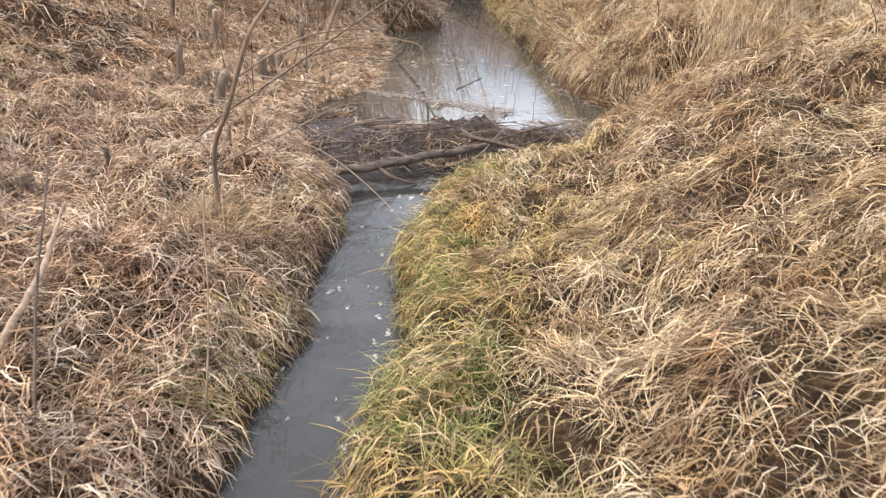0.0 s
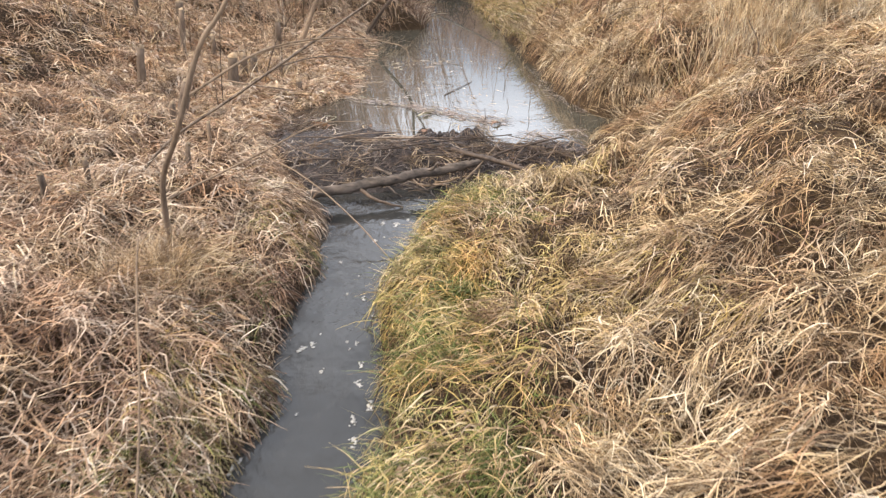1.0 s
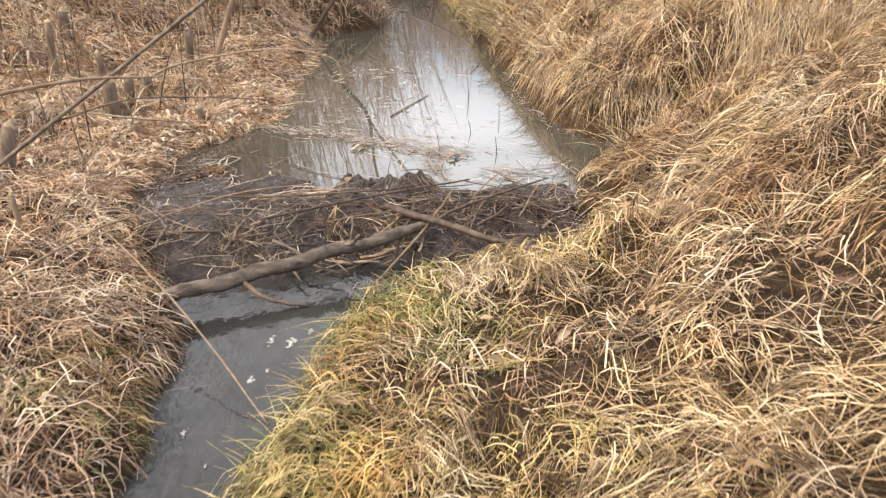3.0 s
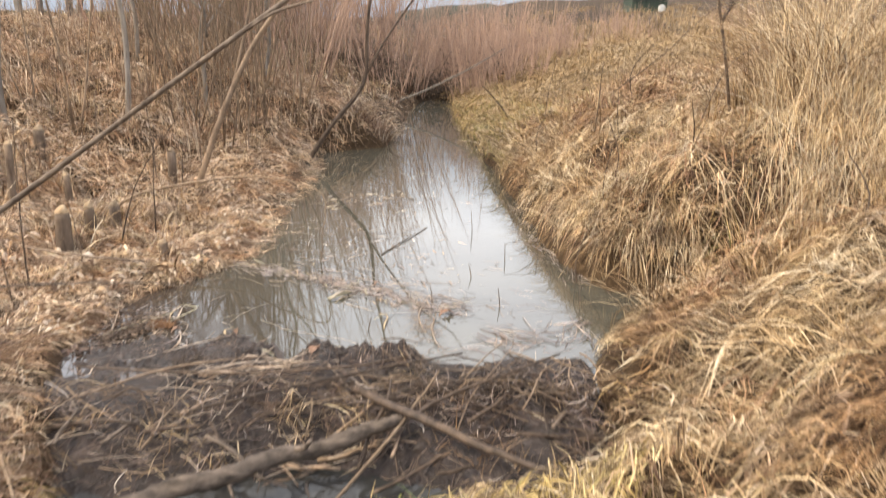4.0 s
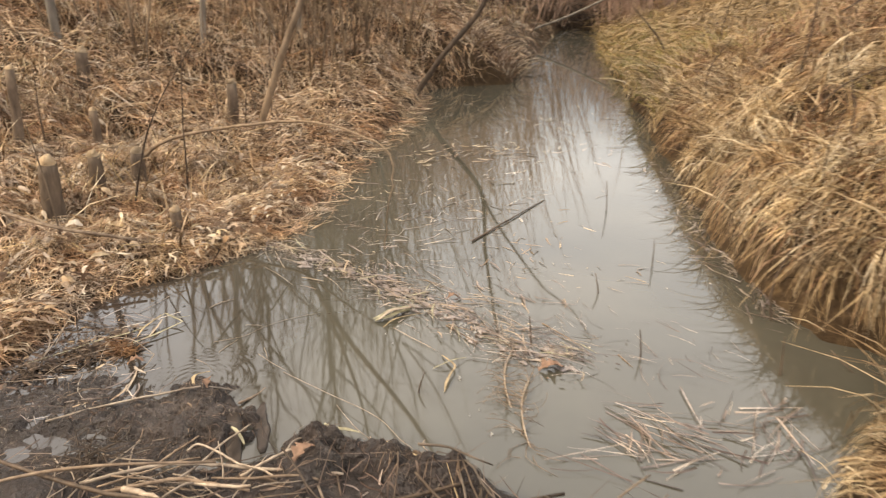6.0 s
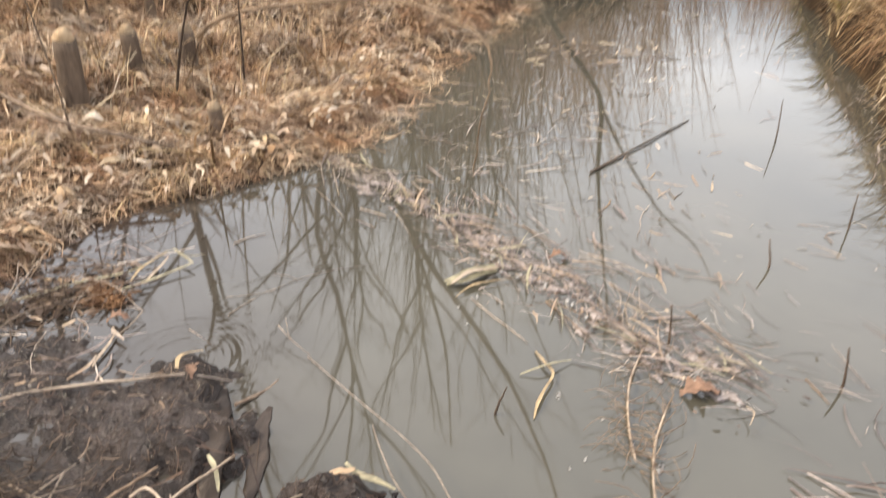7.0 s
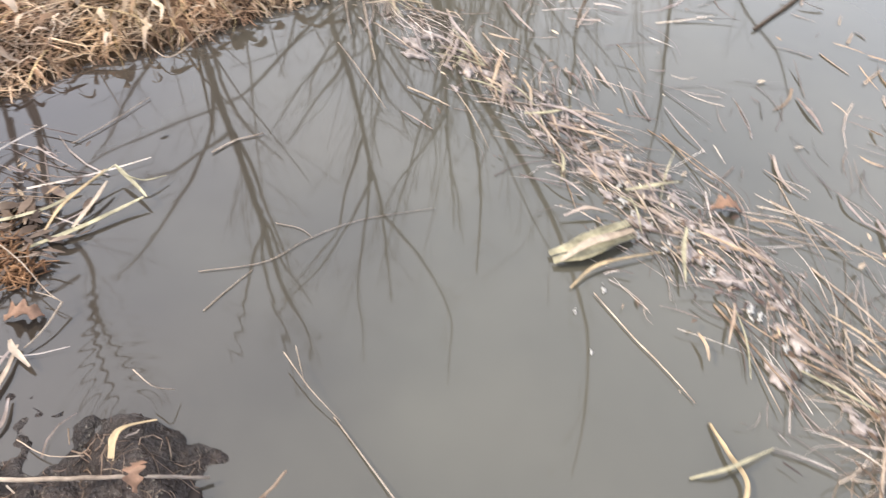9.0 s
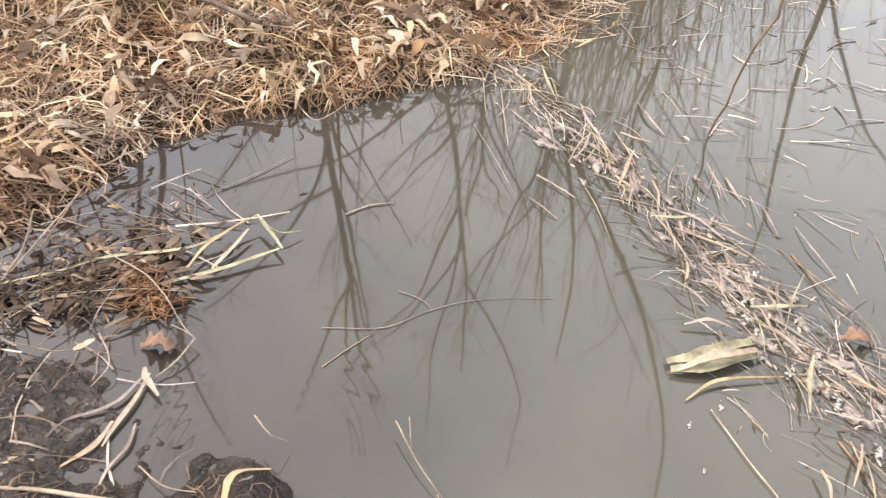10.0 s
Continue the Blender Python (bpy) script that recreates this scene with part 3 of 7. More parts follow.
def combed_locks(name, label, n, box, material, keep, length, width, per=9, spread=0.4, clear=0.09, lift=0.06, over=0.10, bend=0.45):
    """Long straw lying in combed locks: the blades of a lock share one way, bend and height."""
    x, y, d, right = scatter(n, *box, keep)
    k = len(x)
    way = downhill(x, y) + 1.1 * vnoise(x, y, 1.0, 11) + 0.5 * vnoise(x, y, 0.4, 12) + rng.normal(0, spread, k)
    ln = np.minimum(rng.uniform(*length, k), d * 1.1 + over)
    turn, rise, high = rng.normal(0, bend, k), rng.uniform(0, lift, k), rng.uniform(0, 1, k) ** 1.3 * clear
    m = k * per
    way, ln, turn, rise, high = (np.repeat(v, per) for v in (way, ln, turn, rise, high))
    off, back = rng.normal(0, 0.016, m), rng.normal(0, 0.045, m)
    px, py = np.repeat(x, per) - np.sin(way) * off + np.cos(way) * back, np.repeat(y, per) + np.cos(way) * off + np.sin(way) * back
    path = lying(px, py, way + rng.normal(0, 0.13, m), ln * rng.uniform(0.55, 1.1, m), rise, 4, turn + rng.normal(0, 0.22, m), high + rng.uniform(0, 0.022, m), 0.07)
    return tagged(new(name, ribbons(name, path, rng.uniform(*width, m), material)), label, "grass", kind="stuff")


def tufts(name, label, n, box, material, keep, length, width, lean, per=14, radius=0.05, segs=4):
    """Tussocks: blades that spring from common roots."""
    x, y, d, right = scatter(n, *box, keep)
    k = len(x)
    x, y = np.repeat(x, per) + rng.normal(0, radius, k * per), np.repeat(y, per) + rng.normal(0, radius, k * per)
    d, _ = shore(x, y)
    ok = d > 0.0
    x, y = x[ok], y[ok]
    m = len(x)
    ang = rng.uniform(-math.pi, math.pi, m)
    path = standing(x, y, ang, rng.uniform(*length, m), rng.uniform(*lean, m), segs)
    return tagged(new(name, ribbons(name, path, rng.uniform(*width, m), material)), label, "grass", kind="stuff")


def green_zone(x, y):
    """The greener strip along the stream."""
    return (x < edge(RIGHT_EDGE, y) + 0.55 + 0.45 * vnoise(x, y, 0.6, 15)) & (y < 6.9)


def locks(x, y):
    """Grass lies in locks with dark hollows between them."""
    bare = 1 - 0.55 * np.exp(-((x - 1.75) ** 2 + (y - 4.75) ** 2) / 0.3 ** 2)
    return rng.random(len(x)) < bare * np.clip(0.68 + 0.8 * vnoise(x, y, 0.14, 51) + 0.6 * vnoise(x, y, 0.33, 52), 0.07, 1)


def DAM_CLEAR(x, y):
    """No grass on the dam itself."""
    lo = np.interp(y, [6.05, 6.5, 7.0, 7.5, 7.7], [-0.93, -1.12, -1.40, -1.58, -1.62])
    hi = np.interp(y, [5.7, 5.8, 5.9, 6.02, 6.5, 7.1, 7.7], [0.0, 0.3, 0.75, 1.08, 1.28, 1.42, 1.5])
    return ~((y > np.where(x > 0, 5.7, 6.0)) & (y < 7.7) & (x > lo) & (x < hi))



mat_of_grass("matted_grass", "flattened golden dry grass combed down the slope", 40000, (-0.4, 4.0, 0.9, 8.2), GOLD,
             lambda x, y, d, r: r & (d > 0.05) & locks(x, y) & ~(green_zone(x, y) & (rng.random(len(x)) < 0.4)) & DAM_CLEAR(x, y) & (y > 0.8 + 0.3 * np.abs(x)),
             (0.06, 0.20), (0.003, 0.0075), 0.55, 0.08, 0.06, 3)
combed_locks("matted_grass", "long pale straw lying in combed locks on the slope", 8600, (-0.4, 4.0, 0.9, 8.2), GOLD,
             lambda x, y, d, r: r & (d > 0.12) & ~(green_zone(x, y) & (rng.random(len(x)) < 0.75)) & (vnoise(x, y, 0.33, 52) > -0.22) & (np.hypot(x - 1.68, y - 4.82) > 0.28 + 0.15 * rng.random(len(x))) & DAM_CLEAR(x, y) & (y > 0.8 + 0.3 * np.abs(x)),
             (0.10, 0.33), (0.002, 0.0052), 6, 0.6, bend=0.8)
combed_locks("matted_grass", "bleached straw lying in locks on the bank's shoulder", 2600, (1.5, 4.6, 6.2, 11.0), PALESTRAW,
             lambda x, y, d, r: r & (d > 0.25) & (vnoise(x, y, 0.5, 64) > np.where(y > 8.4, -0.6, -0.3)) & ((y > 8.4) | (x > 2.5) | (rng.random(len(x)) < 0.15)) & DAM_CLEAR(x, y), (0.18, 0.5), (0.0025, 0.006), 7, 0.7, 0.12, 0.12, 0.05, 0.6)
mat_of_grass("broken_stalks", "pale kinked dead stalks tangled over the low bank", 14000, (-4.2, -0.75, 1.2, 7.4), STRAW,
             lambda x, y, d, r: ~r & (d > 0.08) & DAM_CLEAR(x, y) & (y > 1.4 + 0.55 * np.abs(x + 0.8)), (0.12, 0.36), (0.003, 0.0075), 1.4, 0.13, 0.09, 4, curl=2.0)
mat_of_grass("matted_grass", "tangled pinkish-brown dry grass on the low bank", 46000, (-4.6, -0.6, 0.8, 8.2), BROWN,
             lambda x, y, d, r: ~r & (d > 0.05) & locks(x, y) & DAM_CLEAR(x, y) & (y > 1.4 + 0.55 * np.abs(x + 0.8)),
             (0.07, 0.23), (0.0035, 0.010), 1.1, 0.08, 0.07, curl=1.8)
mat_of_grass("fringe_grass", "half-green grass hanging over the stream's edge", 11000, (-0.6, 1.1, 0.9, 6.9), GREEN,
             lambda x, y, d, r: r & locks(x, y) & (d > 0.03) & green_zone(x, y) & (d < 1.1), (0.08, 0.28), (0.0035, 0.008), 0.8, 0.07, 0.08)
mat_of_grass("fringe_grass", "half-green grass tangled along the low bank's edge", 7000, (-1.6, -0.6, 1.4, 6.4), GREEN,
             lambda x, y, d, r: ~r & (d > 0.03) & (d < 0.6) & (vnoise(x, y, 0.6, 21) > 0.1), (0.08, 0.24), (0.003, 0.006), 0.9, 0.06, 0.08)
mat_of_grass("matted_grass", "golden grass mat hanging down the steep pond bank", 15000, (1.4, 6.0, 7.6, 16.5), GOLD,
             lambda x, y, d, r: r & locks(x, y) & ((vnoise(x, y, 0.9, 61) < 0.15) | (rng.random(len(x)) < 0.3)) & (d < 4.2) & (d > 0.04), (0.14, 0.42), (0.005, 0.011), 0.7, 0.09, 0.08, 3)
combed_locks("matted_grass", "long golden straw hanging in locks down the steep bank", 3600, (1.4, 5.4, 7.4, 15.5), GOLD,
             lambda x, y, d, r: r & (d < 3.4) & (d > 0.15) & (vnoise(x, y, 0.9, 61) < 0.3) & (vnoise(x, y, 0.35, 62) > -0.15), (0.18, 0.5), (0.003, 0.0065), 8, 0.8, 0.10, 0.09, 0.02)
combed_locks("hanging_straw", "fringe of long straw hanging over the undercut edge", 420, (1.3, 2.5, 7.5, 12.5), GOLD,
             lambda x, y, d, r: r & (d < 0.38) & (d > 0.16), (0.3, 0.55), (0.003, 0.0075), 10, 0.3, 0.10, 0.05, 0.16)
combed_locks("matted_grass", "olive-green grass in patches on the steep bank", 420, (1.4, 4.4, 7.6, 17.5), GREEN,
             lambda x, y, d, r: r & (d < 2.6) & (d > 0.1) & (vnoise(x, y, 0.8, 63) > 0.3), (0.15, 0.35), (0.003, 0.007), 9, 0.6)
mat_of_grass("matted_grass", "russet dead grass in patches on the steep bank", 13000, (1.4, 5.5, 7.6, 16.0), RUSSET,
             lambda x, y, d, r: r & (d < 4.0) & (d > 0.1) & (vnoise(x, y, 0.9, 61) > -0.05), (0.10, 0.3), (0.004, 0.009), 0.9, 0.08, 0.09, 3)
mat_of_grass("matted_grass", "russet and tan grass lying on the low pond bank", 48000, (-6.0, -0.3, 7.6, 16.5), STRAW,
             lambda x, y, d, r: ~r & locks(x, y) & (d > 0.04) & DAM_CLEAR(x, y) & ((y > 10.6) | (d > 1.7) | (rng.random(len(x)) < 0.25)), (0.10, 0.34), (0.004, 0.010), 1.3, 0.06, 0.05, 3)
mat_of_grass("matted_grass", "short broken straw covering the low pond bank", 42000, (-3.4, -0.85, 7.3, 10.8), STRAW,
             lambda x, y, d, r: ~r & (d > 0.01) & DAM_CLEAR(x, y), (0.06, 0.2), (0.002, 0.0055), 1.5, 0.07, 0.05, 3, curl=1.5)
mat_of_grass("broken_stalks", "kinked straw tangled every way on the steep bank", 9000, (1.5, 5.4, 7.6, 15.0), RUSSET,
             lambda x, y, d, r: r & (d > 0.3) & (vnoise(x, y, 0.45, 65) > -0.2), (0.12, 0.36), (0.0035, 0.009), 1.5, 0.16, 0.12, 4, curl=2.2)
mat_of_grass("broken_stalks", "pale kinked stalks tangled over the high bank", 8000, (0.2, 4.0, 1.2, 8.2), STRAW,
             lambda x, y, d, r: r & (d > 0.2) & ~green_zone(x, y) & (vnoise(x, y, 0.4, 66) > -0.1) & DAM_CLEAR(x, y) & (y > 0.8 + 0.3 * np.abs(x)), (0.08, 0.26), (0.0025, 0.0065), 1.5, 0.12, 0.09, 4, curl=2.0)
mat_of_grass("broken_stalks", "bleached stalks tangled at the path's edge", 5000, (0.4, 2.8, 1.0, 3.6), PALESTRAW,
             lambda x, y, d, r: r & (d > 0.35) & (vnoise(x, y, 0.3, 67) > -0.15) & (y > 0.8 + 0.3 * np.abs(x)), (0.06, 0.24), (0.002, 0.0055), 1.3, 0.13, 0.09, 4, curl=1.6)
mat_of_grass("matted_grass", "bright tan grass lying under the far thicket", 12000, (-6.0, -0.8, 10.8, 18), STRAW,
             lambda x, y, d, r: ~r & (d > 0.1), (0.2, 0.5), (0.005, 0.011), 1.3, 0.14, 0.12, 3)
mat_of_grass("matted_grass", "coarse tan grass on the far bank", 15000, (0.5, 9, 16, 31), FARGRASS,
             lambda x, y, d, r: r & (d < 8.5), (0.3, 0.7), (0.010, 0.022), 1.0, 0.15, 0.12, 2)
mat_of_grass("matted_grass", "coarse russet grass on the far bank", 15000, (-9, 1.0, 16, 31), BROWN,
             lambda x, y, d, r: ~r & (d < 8.5) & locks(x, y), (0.2, 0.5), (0.008, 0.016), 1.2, 0.12, 0.12, 2)
mat_of_grass("matted_grass", "pale straw stems strewn over the banks", 3500, (-4.0, 4.2, 1.2, 10.5), REED,
             lambda x, y, d, r: (d > 0.08) & DAM_CLEAR(x, y), (0.15, 0.42), (0.002, 0.005), 1.0, 0.11, 0.10, 5)

mat_of_grass("matted_grass", "coarse tan grass spreading over the field", 95000, (-13, 13, -7, 15), FARGRASS,
             lambda x, y, d, r: (d > 0.1) & ((x < -4.0 - 0.4 * vnoise(x, y, 0.8, 68)) | (x > 3.6 + 0.4 * vnoise(x, y, 0.8, 69)) | (y < 1.25) | (~r & (y < 1.25 + 0.55 * np.abs(x + 0.8)))) & ((np.abs(x) > 5.4) | (y < 8.2)), (0.2, 0.5), (0.012, 0.03), 1.3, 0.06, 0.08, 2, curl=1.4)
# near-black layer under the straw, painting shade into its gaps
mat_of_grass("gap_shade_thatch", "old thatch under the straw, coloured dark as gap shade", 26000, (-4.4, 4.2, 0.9, 8.2), GAP_SHADE_THATCH,
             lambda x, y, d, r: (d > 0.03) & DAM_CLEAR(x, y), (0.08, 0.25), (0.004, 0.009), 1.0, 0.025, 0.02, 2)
mat_of_grass("fringe_grass", "short yellow straw matted on the stream bank", 9000, (-0.3, 1.3, 2.6, 6.1), YELLOW,
             lambda x, y, d, r: r & (d > 0.03) & DAM_CLEAR(x, y) & (vnoise(x, y, 0.5, 17) > 0.9 - 0.28 * y + 0.5 * x), (0.05, 0.17), (0.0025, 0.006), 0.9, 0.09, 0.06, 3, curl=1.2)
mat_of_grass("gap_shade_thatch", "old thatch under the straw, coloured dark as gap shade", 15000, (-6.0, 6.0, 8.0, 16.5), GAP_SHADE_THATCH,
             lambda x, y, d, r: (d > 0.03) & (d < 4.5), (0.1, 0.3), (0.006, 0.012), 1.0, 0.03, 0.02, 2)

tufts("grass_tussock", "rounded tussock of half-green arching grass", 620, (-0.5, 0.9, 1.2, 6.6), GREEN,
      lambda x, y, d, r: r & green_zone(x, y) & DAM_CLEAR(x, y), (0.09, 0.21), (0.0025, 0.006), (0.8, 1.6), 16)
tufts("grass_tussock", "dry golden tussock of arching blades", 900, (-4.2, -0.8, 1.5, 8.0), BROWN,
      lambda x, y, d, r: ~r & DAM_CLEAR(x, y) & (y < 7.2), (0.12, 0.26), (0.003, 0.007), (0.6, 1.5), 14)
tufts("grass_tussock", "dry golden tussock of arching blades", 900, (0.6, 4.4, 1.5, 9.5), GOLD,
      lambda x, y, d, r: r & DAM_CLEAR(x, y), (0.08, 0.19), (0.0025, 0.006), (0.9, 1.7), 14, segs=3)
tufts("grass_tussock", "golden tussocks hanging over the pond", 420, (1.4, 2.6, 7.7, 15.5), GOLD,
      lambda x, y, d, r: r & (d < 0.6) & (d > 0.1), (0.22, 0.42), (0.004, 0.010), (0.5, 1.3), 20, 0.06)
tufts("grass_tussock", "tall fuzzy golden tussock round a sapling", 16, (-1.62, -1.08, 4.0, 4.55), GOLD,
      lambda x, y, d, r: ~r, (0.22, 0.46), (0.002, 0.0045), (0.4, 1.3), 70, 0.09, 5)
tufts("grass_tussock", "rough tan tussocks on the low bank", 650, (-7, 0, 9, 22), GOLD,
      lambda x, y, d, r: ~r & (d > 0.5) & (d < 6), (0.15, 0.45), (0.006, 0.012), (0.3, 1.3), 10, 0.09, 3)
tufts("grass_tussock", "rough tan tussocks on the high bank", 520, (0, 7, 9, 22), FARGRASS,
      lambda x, y, d, r: r & (d > 0.5) & (d < 6), (0.2, 0.6), (0.006, 0.014), (0.3, 1.3), 10, 0.09, 3)
tufts("grass_tussock", "yellow-green grass beside the far water", 600, (1.0, 3.4, 12.5, 22), GREEN,
      lambda x, y, d, r: r & (d < 1.2), (0.15, 0.35), (0.006, 0.012), (0.4, 1.2), 14, 0.08, 3)
tufts("grass_tussock", "fresh green tuft at the stream's lip", 680, (-0.5, 0.5, 2.4, 5.7), FRESH,
      lambda x, y, d, r: r & (d < 0.5) & (vnoise(x, y, 0.4, 19) > 0.06), (0.08, 0.19), (0.003, 0.006), (0.7, 1.4), 22, 0.04)
tufts("grass_tussock", "fresh green tuft in the grass", 90, (-1.3, 0.9, 1.8, 6.0), FRESH,
      lambda x, y, d, r: d < 0.8, (0.10, 0.22), (0.003, 0.006), (0.7, 1.4), 14, 0.04)
tufts("weed_clump", "clump of dead russet weeds on the bank", 150, (1.9, 5.0, 8.6, 17), LITTER,
      lambda x, y, d, r: r & (d > 0.5) & (d < 3) & (vnoise(x, y, 1.2, 33) > 0.1), (0.2, 0.5), (0.004, 0.010), (0.1, 0.8), 18, 0.09)
tufts("weed_clump", "clump of dead russet weeds on the bank", 90, (-5.5, -1.6, 9.6, 17), LITTER,
      lambda x, y, d, r: ~r & (d > 0.6) & (vnoise(x, y, 1.0, 34) > 0.0), (0.2, 0.5), (0.004, 0.010), (0.1, 0.8), 18, 0.09)
tufts("tall_grass", "tall pale standing grass on the bank", 75, (2.9, 4.6, 7.8, 11.0), PALESTRAW,
      lambda x, y, d, r: r & (vnoise(x, y, 0.9, 31) > -0.3) & (x > 0.46 * y - 1.4), (0.5, 1.5), (0.002, 0.006), (0.3, 1.5), 24, 0.13, 5)
tufts("tall_grass", "tall tan field grass far off", 1900, (-30, 45, 24, 62), FARGRASS,
      lambda x, y, d, r: ((x < -2) | (x > 9) | (y > 36)) & (y > 24) & (vnoise(x, y, 3.0, 36) > -0.35), (0.15, 0.75), (0.015, 0.035), (0.2, 1.1), 9, 0.25, 2)
tufts("tall_grass", "tall pale grass arching on the bank's brow", 34, (2.85, 3.8, 7.9, 9.7), PALESTRAW,
      lambda x, y, d, r: r & (x > 0.5 * y - 1.35), (0.8, 1.7), (0.002, 0.006), (0.1, 0.8), 26, 0.12, 5)
tufts("tall_grass", "rough tan grass on the rising field", 900, (2.5, 22, 17, 42), FARGRASS,
      lambda x, y, d, r: r & (d > 2) & (x < 0.45 * y + 2), (0.25, 0.8), (0.012, 0.03), (0.2, 1.2), 9, 0.25, 2)
tufts("tall_grass", "tall dry stalks along the far bank", 110, (-7, -1.5, 12.5, 20), BROWN,
      lambda x, y, d, r: d > 0.6, (0.5, 1.1), (0.005, 0.011), (0.05, 0.5), 10, 0.1, 3)


def fallen_sheaf(name, label, n, root, spread, way, length, width, material, rise):
    """A sheaf of long straw that has flopped over the bank."""
    x, y = rng.normal(root[0], spread[0], n), rng.normal(root[1], spread[1], n)
    path = lying(x, y, rng.normal(way, 0.12, n), rng.uniform(*length, n), rng.uniform(0.3, 1.0, n) * rise, 6, rng.normal(0.1, 0.22, n), rng.uniform(0.05, 0.12, n), 0.06)
    return tagged(new(name, ribbons(name, path, rng.uniform(*width, n), material, None, 0.6)), label, "grass", kind="stuff")


fallen_sheaf("fallen_sheaf", "pale sheaf of long straw flopped towards the pond", 60, (2.5, 6.4), (0.16, 0.16), 2.06, (0.8, 1.4), (0.003, 0.006), GOLD, 0.10)


def leaf_litter(name, label, n, box, keep, size, material):
    """Curled leaves and bark flakes lying about."""
    x, y, d, right = scatter(n, *box, keep)
    m = len(x)
    ln = rng.uniform(*size, m)
    path = lying(x, y, rng.uniform(-3.14, 3.14, m), ln, rng.uniform(0, 0.03, m), 4, rng.normal(0, 0.8, m), rng.uniform(0.03, 0.085, m))
    return tagged(new(name, ribbons(name, path, ln * rng.uniform(0.12, 0.4, m), material, rng.normal(0, 0.5, m), -1)), label, "leaves", kind="stuff")


leaf_litter("leaf_litter", "curled brown and pale dead leaves on the low bank", 3000, (-3.6, -0.4, 6.2, 12.5),
            lambda x, y, d, r: ~r & DAM_CLEAR(x, y), (0.03, 0.10), LITTER)
leaf_litter("leaf_litter", "pale flakes of leaf and bark strewn on the low bank", 2600, (-3.4, -0.8, 7.7, 11.0), lambda x, y, d, r: ~r & (d > 0.03) & DAM_CLEAR(x, y), (0.02, 0.09), FLAKE)
leaf_litter("leaf_litter", "scattered dead leaves in the grass", 700, (-4, 3.6, 1.6, 7), lambda x, y, d, r: DAM_CLEAR(x, y), (0.03, 0.09), LITTER)

# ---------------------------------------------------------------- beaver dam
def dam_height(x, y):
    """A crest of mud with a drowned shelf behind it, and mounds that stand out of the water."""
    u = step(x, -1.75, -1.35) * (1 - step(x, 1.35, 1.75))
    front = np.interp(x, [-1.9, -0.9, -0.4, 0.1, 0.5, 1.0, 1.7], [6.5, 6.15, 6.2, 6.5, 6.2, 6.0, 6.4])
    crest = np.interp(x, [-1.9, -0.8, -0.5, -0.3, 0.6, 1.7], [7.16, 7.13, 7.16, 7.26, 7.27, 7.3])
    top = np.interp(x, [-1.9, -0.6, -0.3, 1.7], [-0.082, -0.078, -0.055, -0.05])
    shelf = np.interp(x, [-1.9, -0.55, -0.2, 1.7], [-0.115, -0.112, -0.19, -0.30])
    end = np.interp(x, [-1.9, -0.55, -0.2, 1.7], [7.78, 7.76, 7.60, 7.55])
    end = end + 0.10 * vnoise(x, y, 0.17, 47)
    rise = step(y, front - 0.05, crest)
    back = step(y, crest + 0.02, crest + 0.22)
    z = np.where(y > crest, top * (1 - back) + (shelf - 0.4 * step(y, end, end + 0.28)) * back, -0.42 + (top + 0.42) * rise ** 0.8)
    lip = 1 - 0.6 * np.exp(-((y - crest) / 0.12) ** 2)
    flat = back * (1 - step(x, -0.6, -0.35))
    z = z + rise * (1 - 0.45 * back) * (1 - 0.45 * flat) * lip * (0.035 * vnoise(x, y, 0.16, 41) + 0.03 * vnoise(x, y, 0.4, 42) + 0.024 * vnoise(x, y, 0.07, 43) + 0.010 * vnoise(x, y, 0.035, 44))
    crag = np.abs(vnoise(x, y, 0.05, 48)) + 0.6 * np.abs(vnoise(y, x, 0.024, 49)) - 0.62
    z = z + step(y, 7.25, 7.45) * rise * (0.006 * vnoise(x, y, 0.017, 48) - 0.020 * crag)
    for mx, my, r, h in ((-0.63, 7.86, 0.06, 0.045), (-0.60, 7.74, 0.08, 0.02), (-0.52, 7.66, 0.08, 0.025), (-0.56, 7.57, 0.09, 0.04), (-0.70, 7.55, 0.12, 0.02), (-0.46, 7.50, 0.11, 0.045), (-0.36, 7.50, 0.10, 0.05), (-0.35, 7.62, 0.08, 0.05),
                         (-0.10, 7.44, 0.13, 0.08), (-0.03, 7.50, 0.12, 0.09), (0.08, 7.48, 0.12, 0.09), (0.19, 7.43, 0.11, 0.09), (0.32, 7.38, 0.11, 0.08), (0.44, 7.34, 0.10, 0.06),
                         (-0.70, 7.24, 0.08, 0.07), (-1.15, 7.40, 0.10, 0.03), (-0.95, 7.5, 0.07, 0.03), (-0.05, 7.24, 0.10, 0.04), (0.30, 7.25, 0.09, 0.04)):
        z = z + h * np.exp(-((x - mx) ** 2 + (y - my) ** 2) / r ** 2) * (1 + 0.5 * vnoise(x, y, 0.075, 45) + 0.3 * vnoise(x, y, 0.04, 46))
    return z * u + (1 - u) * -0.5



dam = thing("beaver_dam", "low dam of mud and gnawed sticks across the stream", "dam", at=(0, 7, -0.3))


def dam_part(name, me, label=""):
    ob = part(name, me, dam, label)
    ob.matrix_parent_inverse = Matrix.Translation((0, -7, 0.3))
    return ob


dam_part("mud_core", sheet("mud_core", np.linspace(-1.8, 1.8, 440), np.linspace(5.9, 8.2, 330), dam_height, MUD), "dark wet mud with roots")


